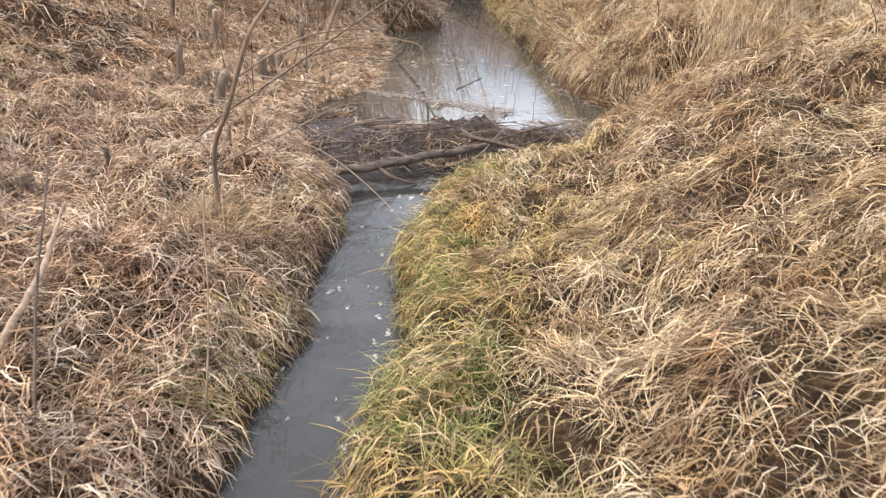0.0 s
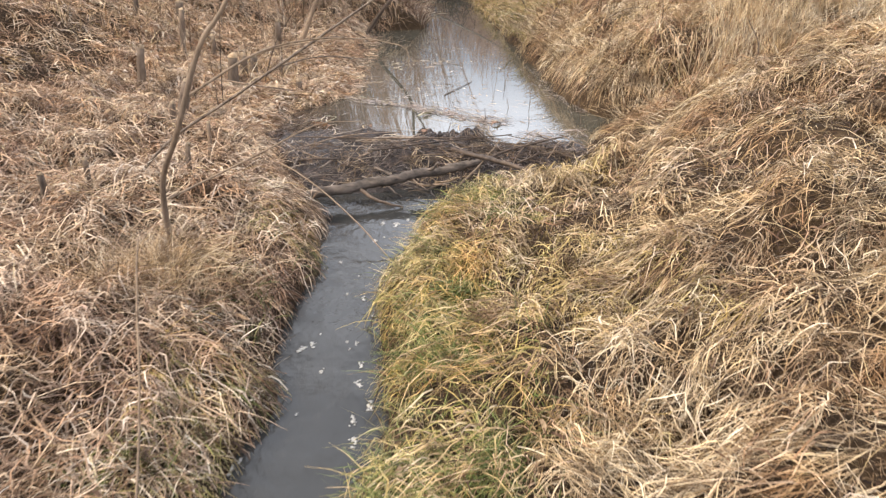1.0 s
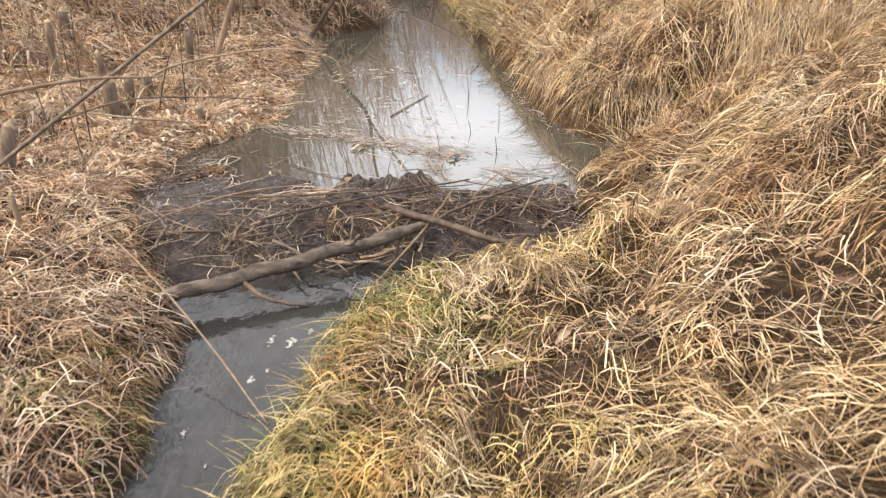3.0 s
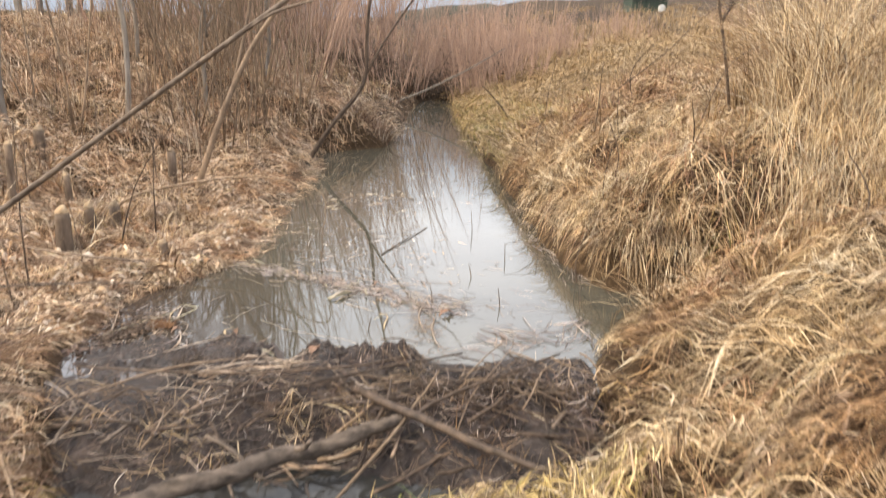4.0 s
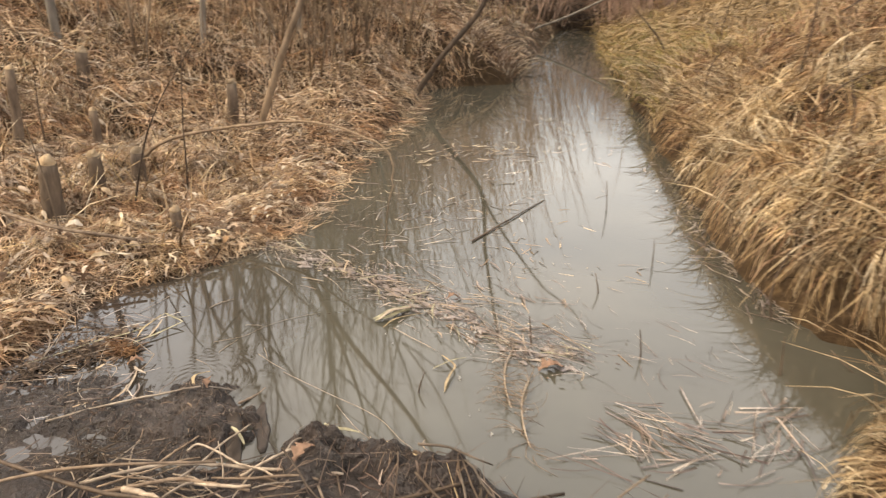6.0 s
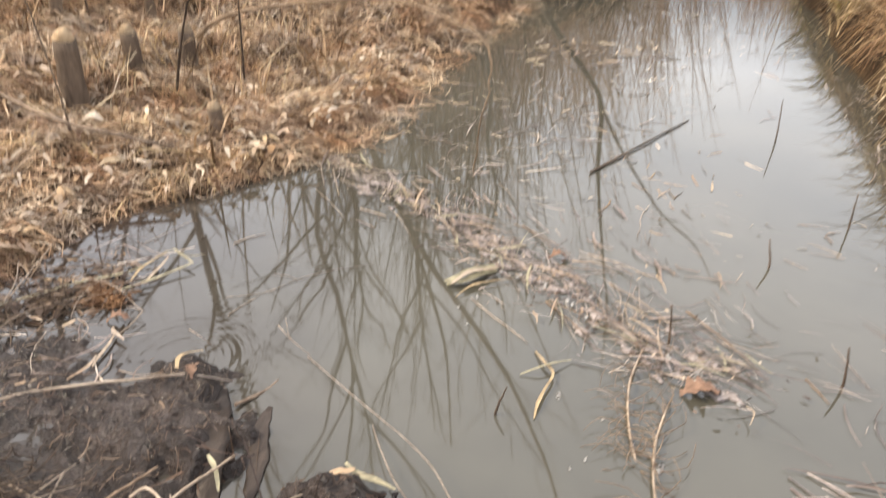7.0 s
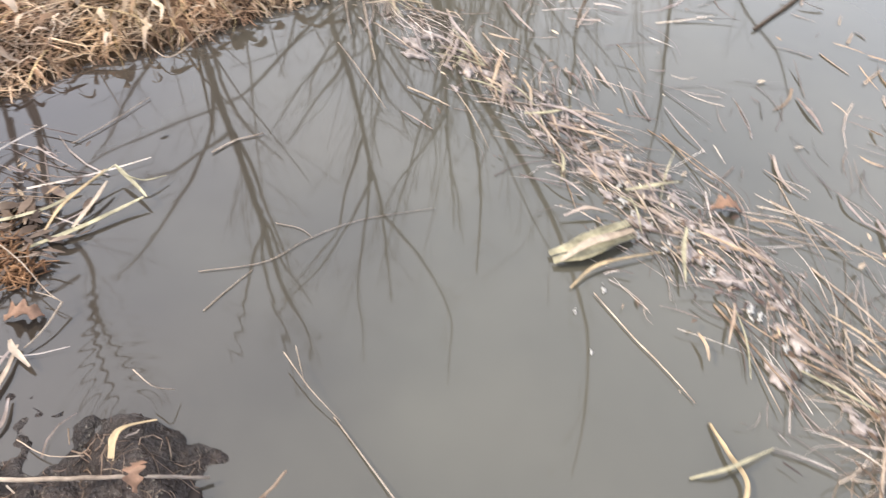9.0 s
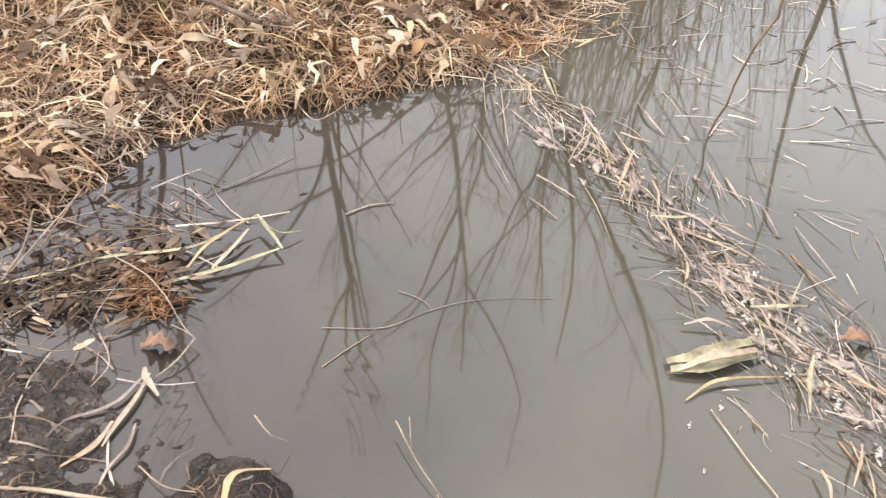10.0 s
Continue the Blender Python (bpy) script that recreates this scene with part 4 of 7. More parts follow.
def dam_stick(x, y, angle, length, radius, material, tilt=0.0, high=0.02, bend=0.08):
    c, s = math.cos(angle), math.sin(angle)
    if y > 6.9:
        radius = min(radius, 0.0042)
    pts = []
    for t in (-0.5, -0.17, 0.17, 0.5):
        off = rng.normal(0, bend * length * 0.4)
        px, py = x + c * t * length - s * off, y + s * t * length + c * off
        pts.append([px, py, 0])
    z0 = max(float(dam_height(np.array(x), np.array(y))), -0.3)
    for k, t in enumerate((-0.5, -0.17, 0.17, 0.5)):
        zs = float(dam_height(np.array(pts[k][0]), np.array(pts[k][1])))
        pts[k][2] = 0.55 * max(zs, -0.3) + 0.45 * z0 + high + tilt * t * length
    dam_part("stick", stick_mesh("stick", pts, [radius, radius * 0.95, radius * 0.55], material, 6, 8, 0.07, int(rng.integers(1e6))))


for k in range(215):
    dx = rng.uniform(-1.25, 1.45)
    crest = np.interp(dx, [-1.9, -0.8, -0.1, 0.6, 1.7], [7.3, 7.15, 7.1, 7.1, 7.2])
    dy = crest - abs(rng.normal(0, 0.34)) + 0.1
    if dy > 6.95 and dx < 0.2 and rng.random() < 0.6:
        continue
    if dx < -0.45:
        dy = min(dy, 6.98)
    lean = rng.normal(0.0, 0.45) + (0.25 if dx > 0 else -0.1)
    dam_stick(dx, dy, lean if rng.random() < 0.3 else rng.uniform(-1.6, 1.6), rng.uniform(0.10, 0.26) + 0.4 * rng.random() ** 3, 0.0025 + 0.009 * rng.random() ** 2,
              (DARKBARK, LOGBARK, BARK, DARKBARK, DEADWOOD, DARKBARK, DARKBARK)[k % 7], rng.normal(0, 0.14), rng.uniform(0.0, 0.09))
for k in range(70):                                     # dark sticks laid along the crest
    dx = rng.uniform(-0.2, 1.35)
    dam_stick(dx, 7.12 - 0.16 * abs(dx - 0.4) + rng.normal(0, 0.09), rng.normal(-0.15, 0.4), rng.uniform(0.15, 0.55), rng.uniform(0.003, 0.008), (DARKBARK, DARKBARK, LOGBARK)[k % 3], rng.normal(0, 0.08), rng.uniform(0.0, 0.06))
for k in range(20):
    dx, dy = rng.uniform(-1.2, 0.3), rng.uniform(6.6, 7.05)
    dam_stick(dx, dy, rng.normal(0.0, 0.55), rng.uniform(0.12, 0.45), rng.uniform(0.0015, 0.0035), PALESTICK, rng.normal(0, 0.06), rng.uniform(0.02, 0.07))
for k in range(26):
    dx, dy = rng.uniform(-0.8, -0.05), rng.uniform(7.02, 7.26)
    dam_stick(dx, dy, rng.normal(0.1, 0.7), rng.uniform(0.12, 0.42), rng.uniform(0.0015, 0.0032), (PALESTICK, DEADWOOD, PALESTICK)[k % 3], rng.normal(0, 0.08), rng.uniform(0.01, 0.05))


def dam_straw():
    n = 800
    x, y = rng.uniform(-1.7, 1.5, n), rng.uniform(6.2, 7.9, n)
    z = dam_height(x, y)
    ok = (z > -0.30) & (z < 0.1) & ((x > -0.4) | (y < 7.1))
    x, y, z = x[ok], y[ok], z[ok]
    m = len(x)
    ang, ln = rng.uniform(-3.14, 3.14, m), rng.uniform(0.05, 0.22, m)
    t = np.linspace(0, 1, 4)
    rise = np.where(rng.random(m) < 0.1, rng.uniform(0.4, 1.2, m), rng.uniform(-0.05, 0.25, m))
    hx, hy = x[:, None] + np.cos(ang)[:, None] * ln[:, None] * t, y[:, None] + np.sin(ang)[:, None] * ln[:, None] * t
    hz = np.maximum(dam_height(hx, hy) + 0.01, z[:, None] + ln[:, None] * rise[:, None] * t * (1.2 - 0.6 * t))
    ob = dam_part("straw", ribbons("straw", np.stack([hx, hy, hz], -1), rng.uniform(0.002, 0.005, m), SLUDGE), "broken straw and roots in the mud")
    tagged(ob, kind="stuff")


dam_straw()


def dam_tufts():
    """Straw standing and hanging in clumps on the dam's face."""
    n, per = 44, 18
    cx, cy = rng.uniform(-1.5, 1.3, n), rng.uniform(6.4, 7.15, n)
    x, y = np.repeat(cx, per) + rng.normal(0, 0.05, n * per), np.repeat(cy, per) + rng.normal(0, 0.04, n * per)
    z = dam_height(x, y)
    ok = z > -0.27
    x, y, z = x[ok], y[ok], z[ok]
    m = len(x)
    ang, ln, lean = rng.uniform(-3.14, 3.14, m), rng.uniform(0.05, 0.17, m), rng.uniform(0.3, 1.6, m)
    t = np.linspace(0, 1, 5)
    h = ln[:, None] * lean[:, None] * t ** 1.6
    px, py = x[:, None] + np.cos(ang)[:, None] * h, y[:, None] + np.sin(ang)[:, None] * h
    pz = np.maximum(z[:, None] - 0.01 + ln[:, None] * t * (1 - 0.42 * np.minimum(lean, 1.5)[:, None] * t ** 1.5), dam_height(px, py) + 0.004)
    ob = dam_part("dead_grass", ribbons("dead_grass", np.stack([px, py, pz], -1), rng.uniform(0.002, 0.0055, m), GOLD), "clumps of dead yellow grass")
    tagged(ob, kind="stuff")


dam_tufts()


def dam_crumbs():
    """Scraps of leaf and straw trodden into the mud."""
    n = 2200
    x, y = rng.uniform(-1.6, 0.6, n), rng.uniform(6.6, 7.95, n)
    ok = (dam_height(x, y) > POND_Z) & ((y < 7.3) | (rng.random(n) < 0.3))
    x, y = x[ok], y[ok]
    m = len(x)
    a, ln = rng.uniform(-3.14, 3.14, m), 0.006 + np.where(y < 7.3, 0.07, 0.035) * rng.random(m) ** 2
    t = np.linspace(-0.5, 0.5, 5)
    a = a[:, None] + rng.normal(0, 0.3, m)[:, None] * t
    px, py = x[:, None] + np.cos(a) * ln[:, None] * t, y[:, None] + np.sin(a) * ln[:, None] * t
    path = np.stack([px, py, dam_height(px, py) + 0.004 + rng.uniform(0, 0.012, m)[:, None]], -1)
    wide = np.minimum(ln * rng.uniform(0.04, 0.22, m), np.where(y < 7.3, 0.008, 0.004))
    pale = rng.random(m) < 0.08
    for sel, material, word in ((pale, RAFT, "pale scraps of straw in the mud"), (~pale, SLUDGE, "dark scraps of leaf in the mud")):
        ob = dam_part("leaf_scrap", ribbons("leaf_scrap", path[sel], wide[sel], material, rng.normal(0, 0.4, int(sel.sum())), -1), word)
        tagged(ob, kind="stuff")


dam_crumbs()


def mud_fibres():
    """Dark roots and fibres standing out of the trodden mud."""
    n = 1500
    x, y = rng.uniform(-1.2, 0.6, n), rng.uniform(7.25, 7.95, n)
    ok = dam_height(x, y) > POND_Z + 0.004
    x, y = x[ok], y[ok]
    m = len(x)
    a, ln = rng.normal(0.9, 0.9, m), rng.uniform(0.015, 0.075, m)
    t = np.linspace(-0.5, 0.5, 5)
    aa = a[:, None] + rng.normal(0, 1.3, m)[:, None] * t
    px, py = x[:, None] + np.cos(aa) * ln[:, None] * t, y[:, None] + np.sin(aa) * ln[:, None] * t
    path = np.stack([px, py, dam_height(px, py) + 0.001 + rng.uniform(0, 0.010, m)[:, None] * (1 - 4 * t ** 2)], -1)
    ob = dam_part("fibre", ribbons("fibre", path, rng.uniform(0.0008, 0.003, m), SLUDGE, None, 0.6), "dark roots and fibres in the mud")
    tagged(ob, kind="stuff")


mud_fibres()


def dam_tangle():
    """Fine twigs, roots and straw tangled between the sticks."""
    n = 1900
    x = rng.uniform(-1.6, 1.4, n)
    y = np.interp(x, [-1.9, -0.8, -0.1, 0.6, 1.7], [7.3, 7.15, 7.1, 7.05, 7.1]) - np.abs(rng.normal(0, 0.36, n)) + 0.06
    ok = (dam_height(x, y) > -0.29) & (vnoise(x, y, 0.22, 81) > -0.2) & ((x > -0.45) | (y < 7.02))
    x, y = x[ok], y[ok]
    m = len(x)
    a, ln = rng.uniform(-3.14, 3.14, m), rng.uniform(0.04, 0.24, m)
    t = np.linspace(-0.5, 0.5, 5)
    aa = a[:, None] + rng.normal(0, 0.9, m)[:, None] * t
    px, py = x[:, None] + np.cos(aa) * ln[:, None] * t, y[:, None] + np.sin(aa) * ln[:, None] * t
    base = dam_height(x, y)
    pz = np.maximum(dam_height(px, py) + 0.004, base[:, None] + rng.uniform(0.0, 0.08, m)[:, None] + rng.normal(0, 0.35, m)[:, None] * ln[:, None] * t)
    half = rng.random(m) < 0.28
    for sel, material, word in ((half, RAFT, "tangle of bleached straw and roots"), (~half, SLUDGE, "tangle of dark wet twigs")):
        ob = dam_part("tangle", ribbons("tangle", np.stack([px, py, pz], -1)[sel], rng.uniform(0.0018, 0.005, int(sel.sum())), material, None, 0.5), word)
        tagged(ob, kind="stuff")


dam_tangle()

def slab(points, width, thick, label):
    """A flat sodden piece of split wood."""
    line = smooth_line([(x, y, 0) for x, y in points], 12)
    line[:, 2] = np.maximum(dam_height(line[:, 0], line[:, 1]) + 0.002, POND_Z + 0.002)
    v, f = tube(line, [width * 0.12, width * 0.36, width * 0.44, width * 0.5, width * 0.42, width * 0.2], 10, 0.12, int(rng.integers(1e6)))
    ring = np.repeat(line[:, 2], 10)
    v[:len(ring), 2] = ring + (v[:len(ring), 2] - ring) * thick
    p = Pile()
    p.add(v, f)
    tagged(new("split_wood", p.mesh("split_wood", SODDEN)), label, "wood")


SODDEN = bark_material("sodden_wood", (0.024, 0.019, 0.017), (0.075, 0.060, 0.053), 30.0, 0.45, 0.6, (1, 0.25, 1))
slab([(-0.49, 7.76), (-0.43, 7.65), (-0.36, 7.51), (-0.29, 7.38)], 0.075, 0.07, "dark sodden slab of wood sunk in the mud")
slab([(-0.34, 7.74), (-0.32, 7.66), (-0.27, 7.56), (-0.23, 7.46)], 0.050, 0.09, "dark sodden slab of wood rising from the water")

# the thick log and the forked branch on the dam's face
log = thing("fallen_log", "thick weathered log propped against the dam's face", "log", at=(-0.2, 6.45, -0.15))
log_line = [(-1.02, 6.12, -0.22), (-0.85, 6.2, -0.17), (-0.62, 6.275, -0.158), (-0.45, 6.36, -0.135), (-0.29, 6.42, -0.132), (-0.1, 6.52, -0.108), (0.06, 6.57, -0.112), (0.2, 6.64, -0.095), (0.33, 6.73, -0.092), (0.45, 6.78, -0.085)]


def rigid(name, me, parent, label=""):
    ob = part(name, me, parent, label)
    ob.matrix_parent_inverse = parent.matrix_world.inverted()
    return ob


bpy.context.view_layer.update()
rigid("log_body", stick_mesh("log_body", log_line, [0.035, 0.041, 0.038, 0.043, 0.036, 0.039, 0.033, 0.037, 0.031, 0.024], LOGBARK, 16, 60, 0.075, 5), log)
rigid("branch_stub", stick_mesh("branch_stub", [(-0.55, 6.3, -0.16), (-0.4, 6.18, -0.22), (-0.2, 6.2, -0.28)], [0.016, 0.012, 0.008], DARKBARK, 8, 10, 0.06, 6), log)
rigid("branch_stub", stick_mesh("branch_stub", [(-0.02, 6.55, -0.1), (0.04, 6.5, -0.05), (0.07, 6.47, 0.0)], [0.014, 0.012, 0.009], LOGBARK, 8, 8, 0.06, 7), log)
fork = thing("forked_branch", "dark forked branch lying over the dam's end", "branch", at=(0.7, 6.9, -0.05))
bpy.context.view_layer.update()
rigid("main_branch", stick_mesh("main_branch", [(0.2, 7.03, -0.05), (0.48, 6.76, -0.045), (0.74, 6.53, -0.05), (0.93, 6.38, -0.055), (1.2, 6.2, -0.05)], [0.022, 0.021, 0.018, 0.015, 0.010], DARKBARK, 9, 18, 0.05, 8), fork)
rigid("side_branch", stick_mesh("side_branch", [(0.5, 6.74, -0.045), (0.66, 6.86, -0.01), (0.95, 7.0, 0.03), (1.25, 7.2, 0.04)], [0.011, 0.010, 0.008, 0.005], DARKBARK, 8, 14, 0.05, 9), fork)


def lone_stick(name, points, radii, material, label, category="stick", sides=6, group=""):
    ob = new(name, stick_mesh(name, points, radii, material, sides, 4 * len(points), 0.06, int(rng.integers(1e6))))
    return tagged(ob, label, category, group)


lone_stick("fallen_twig", [(-1.36, 6.68, -0.02), (-0.95, 6.1, 0.0), (-0.55, 5.6, -0.12), (-0.23, 5.2, -0.30)], [0.005, 0.005, 0.0045, 0.003], BARK,
           "thin brown twig leaning from the dam into the stream")
lone_stick("driftwood_stick", [(-0.5, 6.7, 0.02), (0.1, 6.98, 0.03), (0.75, 7.25, 0.03)], [0.007, 0.007, 0.005], DARKBARK, "grey driftwood stick laid along the dam's top")
lone_stick("driftwood_stick", [(-1.25, 7.25, -0.02), (-0.5, 7.05, 0.03), (0.15, 7.1, 0.03), (0.5, 7.3, 0.0)], [0.006, 0.0065, 0.006, 0.004], DARKBARK, "grey driftwood stick laid along the dam's top")
lone_stick("driftwood_stick", [(-1.1, 6.95, -0.03), (-0.7, 7.1, 0.04), (-0.25, 7.2, 0.05)], [0.005, 0.005, 0.004], DEADWOOD, "pale peeled stick tangled on the dam")
lone_stick("driftwood_stick", [(0.15, 6.35, -0.24), (0.42, 6.72, -0.1), (0.62, 7.0, 0.05)], [0.008, 0.009, 0.006], BARK, "thin stick leaning against the dam")
# sticks strewn over the dam's crest
lone_stick("pale_branch", [(-0.645, 7.124, -0.020), (-0.472, 7.230, -0.015), (-0.322, 7.254, -0.010), (-0.220, 7.267, -0.015), (-0.118, 7.275, -0.020), (-0.006, 7.290, -0.025), (0.099, 7.302, -0.030)], [0.006, 0.0057, 0.0042], PALESTICK, "pale peeled stick lying across the dam's crest", "stick", 6, "pale sticks on the dam")
lone_stick("pale_branch", [(-0.480, 7.245, -0.030), (-0.457, 7.341, -0.040), (-0.432, 7.432, -0.050)], [0.004, 0.0038, 0.0028], DEADWOOD, "pale peeled stick lying across the dam's crest", "stick", 6, "pale sticks on the dam")
lone_stick("pale_branch", [(-0.417, 7.329, -0.030), (-0.387, 7.352, -0.018), (-0.292, 7.306, -0.006), (-0.216, 7.267, -0.004), (-0.139, 7.261, -0.012), (-0.086, 7.242, -0.020)], [0.0038, 0.0036, 0.0027], PALESTICK, "pale peeled stick lying across the dam's crest", "stick", 6, "pale sticks on the dam")
lone_stick("pale_branch", [(-0.378, 7.180, -0.020), (-0.344, 7.274, -0.025), (-0.328, 7.373, -0.030), (-0.301, 7.452, -0.035), (-0.284, 7.507, -0.040)], [0.0038, 0.0036, 0.0027], PALESTICK, "pale peeled stick lying across the dam's crest", "stick", 6, "pale sticks on the dam")
lone_stick("pale_branch", [(-0.195, 7.232, -0.020), (-0.144, 7.314, -0.020), (-0.081, 7.385, -0.017), (-0.011, 7.434, -0.010)], [0.0045, 0.0043, 0.0031], PALESTICK, "pale peeled stick lying across the dam's crest", "stick", 6, "pale sticks on the dam")
lone_stick("pale_branch", [(-0.139, 7.322, -0.020), (-0.108, 7.358, -0.020), (-0.101, 7.419, -0.023), (-0.065, 7.471, -0.030)], [0.004, 0.0038, 0.0028], PALESTICK, "pale peeled stick lying across the dam's crest", "stick", 6, "pale sticks on the dam")
lone_stick("pale_branch", [(-0.549, 7.077, 0.000), (-0.432, 7.128, 0.005), (-0.344, 7.159, 0.010), (-0.235, 7.158, 0.005), (-0.132, 7.156, 0.000)], [0.006, 0.0057, 0.0042], DEADWOOD, "pale peeled stick lying across the dam's crest", "stick", 6, "pale sticks on the dam")
lone_stick("pale_branch", [(-0.491, 7.102, 0.000), (-0.404, 7.076, 0.020), (-0.332, 7.050, 0.020)], [0.009, 0.0085, 0.0063], PALESTICK, "thick peeled stick lying on the dam", "stick", 6, "pale sticks on the dam")
lone_stick("pale_branch", [(-0.666, 7.194, -0.050), (-0.706, 7.276, -0.037), (-0.602, 7.270, -0.037), (-0.510, 7.293, -0.050)], [0.0025, 0.0024, 0.0017], PALESTICK, "pale peeled stick lying across the dam's crest", "stick", 6, "pale sticks on the dam")
lone_stick("pale_branch", [(0.043, 7.242, -0.010), (-0.032, 7.240, -0.003), (-0.165, 7.201, 0.000), (-0.263, 7.189, 0.000)], [0.0038, 0.0036, 0.0027], DEADWOOD, "pale peeled stick lying across the dam's crest", "stick", 6, "pale sticks on the dam")
lone_stick("pale_branch", [(-0.368, 7.064, 0.000), (-0.332, 7.123, 0.010), (-0.271, 7.186, 0.000)], [0.004, 0.0038, 0.0028], PALESTICK, "pale peeled stick lying across the dam's crest", "stick", 6, "pale sticks on the dam")
lone_stick("pale_branch", [(-0.351, 7.162, 0.000), (-0.198, 7.152, 0.007), (-0.129, 7.159, 0.015)], [0.0055, 0.0052, 0.0038], PALESTICK, "pale peeled stick lying across the dam's crest", "stick", 6, "pale sticks on the dam")
lone_stick("pale_branch", [(-0.587, 7.119, -0.020), (-0.498, 7.182, -0.013), (-0.397, 7.270, -0.017), (-0.361, 7.307, -0.030)], [0.003, 0.0029, 0.0021], DEADWOOD, "pale peeled stick lying across the dam's crest", "stick", 6, "pale sticks on the dam")
lone_stick("pale_branch", [(-0.240, 7.212, -0.020), (-0.262, 7.256, 0.000), (-0.307, 7.328, 0.020)], [0.002, 0.0019, 0.0014], PALESTICK, "pale peeled stick lying across the dam's crest", "stick", 6, "pale sticks on the dam")
# sticks and stems about the mud mounds
lone_stick("bare_stick", [(-1.051, 7.498, -0.110), (-0.917, 7.592, -0.100), (-0.697, 7.676, -0.070), (-0.575, 7.723, -0.060), (-0.474, 7.782, -0.100)], [0.0042, 0.0040, 0.0029], PALESTICK, "pale stick resting on a mud mound", "stick", 6, "")
lone_stick("bare_stick", [(-0.570, 7.618, -0.060), (-0.441, 7.561, -0.090)], [0.0035, 0.0033, 0.0024], DEADWOOD, "grey stick resting on a mud mound", "stick", 6, "")
lone_stick("bare_stick", [(-0.421, 7.709, -0.105), (-0.390, 7.781, -0.115), (-0.372, 7.848, -0.119)], [0.005, 0.0047, 0.0035], DEADWOOD, "waterlogged stick at the mud's edge", "stick", 6, "")
lone_stick("dry_reed", [(-0.345, 7.953, -0.112), (-0.212, 7.871, -0.104), (-0.078, 7.788, -0.093), (0.053, 7.706, -0.080), (0.139, 7.637, -0.073), (0.216, 7.549, -0.070), (0.268, 7.507, -0.070)], [0.0015, 0.0014, 0.0010], PALESTICK, "long pale stem reaching from the dam into the pond", "reed", 6, "")
lone_stick("dry_reed", [(-0.067, 7.762, -0.110), (-0.010, 7.678, -0.092), (0.068, 7.579, -0.076), (0.153, 7.502, -0.064), (0.244, 7.411, -0.056), (0.315, 7.387, -0.050)], [0.0014, 0.0013, 0.0010], PALESTICK, "thin pale stem leaning over the pond", "reed", 6, "")
lone_stick("dry_reed", [(0.119, 7.534, -0.060), (0.150, 7.470, -0.055), (0.182, 7.355, -0.050)], [0.0011, 0.0010, 0.0007], PALESTICK, "thin pale stem leaning over the pond", "reed", 6, "")
lone_stick("dry_reed", [(0.159, 7.541, -0.080), (0.229, 7.512, -0.067), (0.284, 7.460, -0.057), (0.326, 7.453, -0.050)], [0.0033, 0.0031, 0.0023], CUTWOOD, "yellowed rush stalk lying on the dam's edge", "reed", 6, "")
lone_stick("dry_reed", [(0.292, 7.586, -0.090), (0.300, 7.517, -0.063), (0.328, 7.458, -0.040), (0.343, 7.383, -0.020)], [0.0015, 0.0014, 0.0010], PALESTICK, "thin pale stem standing at the dam's edge", "reed", 6, "")
lone_stick("dry_reed", [(0.224, 7.342, -0.040), (0.229, 7.401, -0.050), (0.225, 7.494, -0.060)], [0.0015, 0.0014, 0.0010], PALESTICK, "thin pale stem leaning over the pond", "reed", 6, "")
lone_stick("bare_stick", [(0.272, 7.504, -0.080), (0.340, 7.461, -0.070), (0.417, 7.427, -0.060)], [0.008, 0.0076, 0.0056], DARKBARK, "dark wet stick at the dam's edge", "stick", 6, "")


# ---------------------------------------------------------------- trees
def limb_points(start, direction, length, g, sway=0.12, rise=0.25, steps=5):
    p, d = np.array(start, float), np.array(direction, float)
    d /= np.linalg.norm(d)
    pts = [p.copy()]
    for _ in range(steps):
        d = d + g.normal(0, sway, 3) + np.array([0, 0, rise / steps])
        d /= np.linalg.norm(d)
        p = p + d * length / steps
        pts.append(p.copy())
    return np.array(pts)


def branchlets(pile, line, radius, g, depth, count, ratio=0.45, sides=4, start=0.25):
    """Side shoots along a limb, and shoots of shoots."""
    line = np.asarray(line)
    total = np.linalg.norm(np.diff(line, axis=0), axis=1).sum()
    for _ in range(count):
        t = g.uniform(start, 0.97)
        u = t * (len(line) - 1)
        i = min(int(u), len(line) - 2)
        at = line[i] + (line[i + 1] - line[i]) * (u - i)
        d = line[i + 1] - line[i]
        d = d / (np.linalg.norm(d) + 1e-9) + g.normal(0, 0.55, 3) + np.array([0, 0, 0.25])
        ln = total * ratio * (1.15 - t) * g.uniform(0.6, 1.3)
        pts = limb_points(at, d, ln, g, 0.16, 0.3, 4)
        r = radius * (1.05 - 0.8 * t) * 0.5
        pile.add(*tube(smooth_line(pts, 4), [max(r, 0.0012), max(r * 0.35, 0.0008)], sides))
        if depth > 1:
            branchlets(pile, pts, r, g, depth - 1, max(2, count // 2), 0.5, 3)


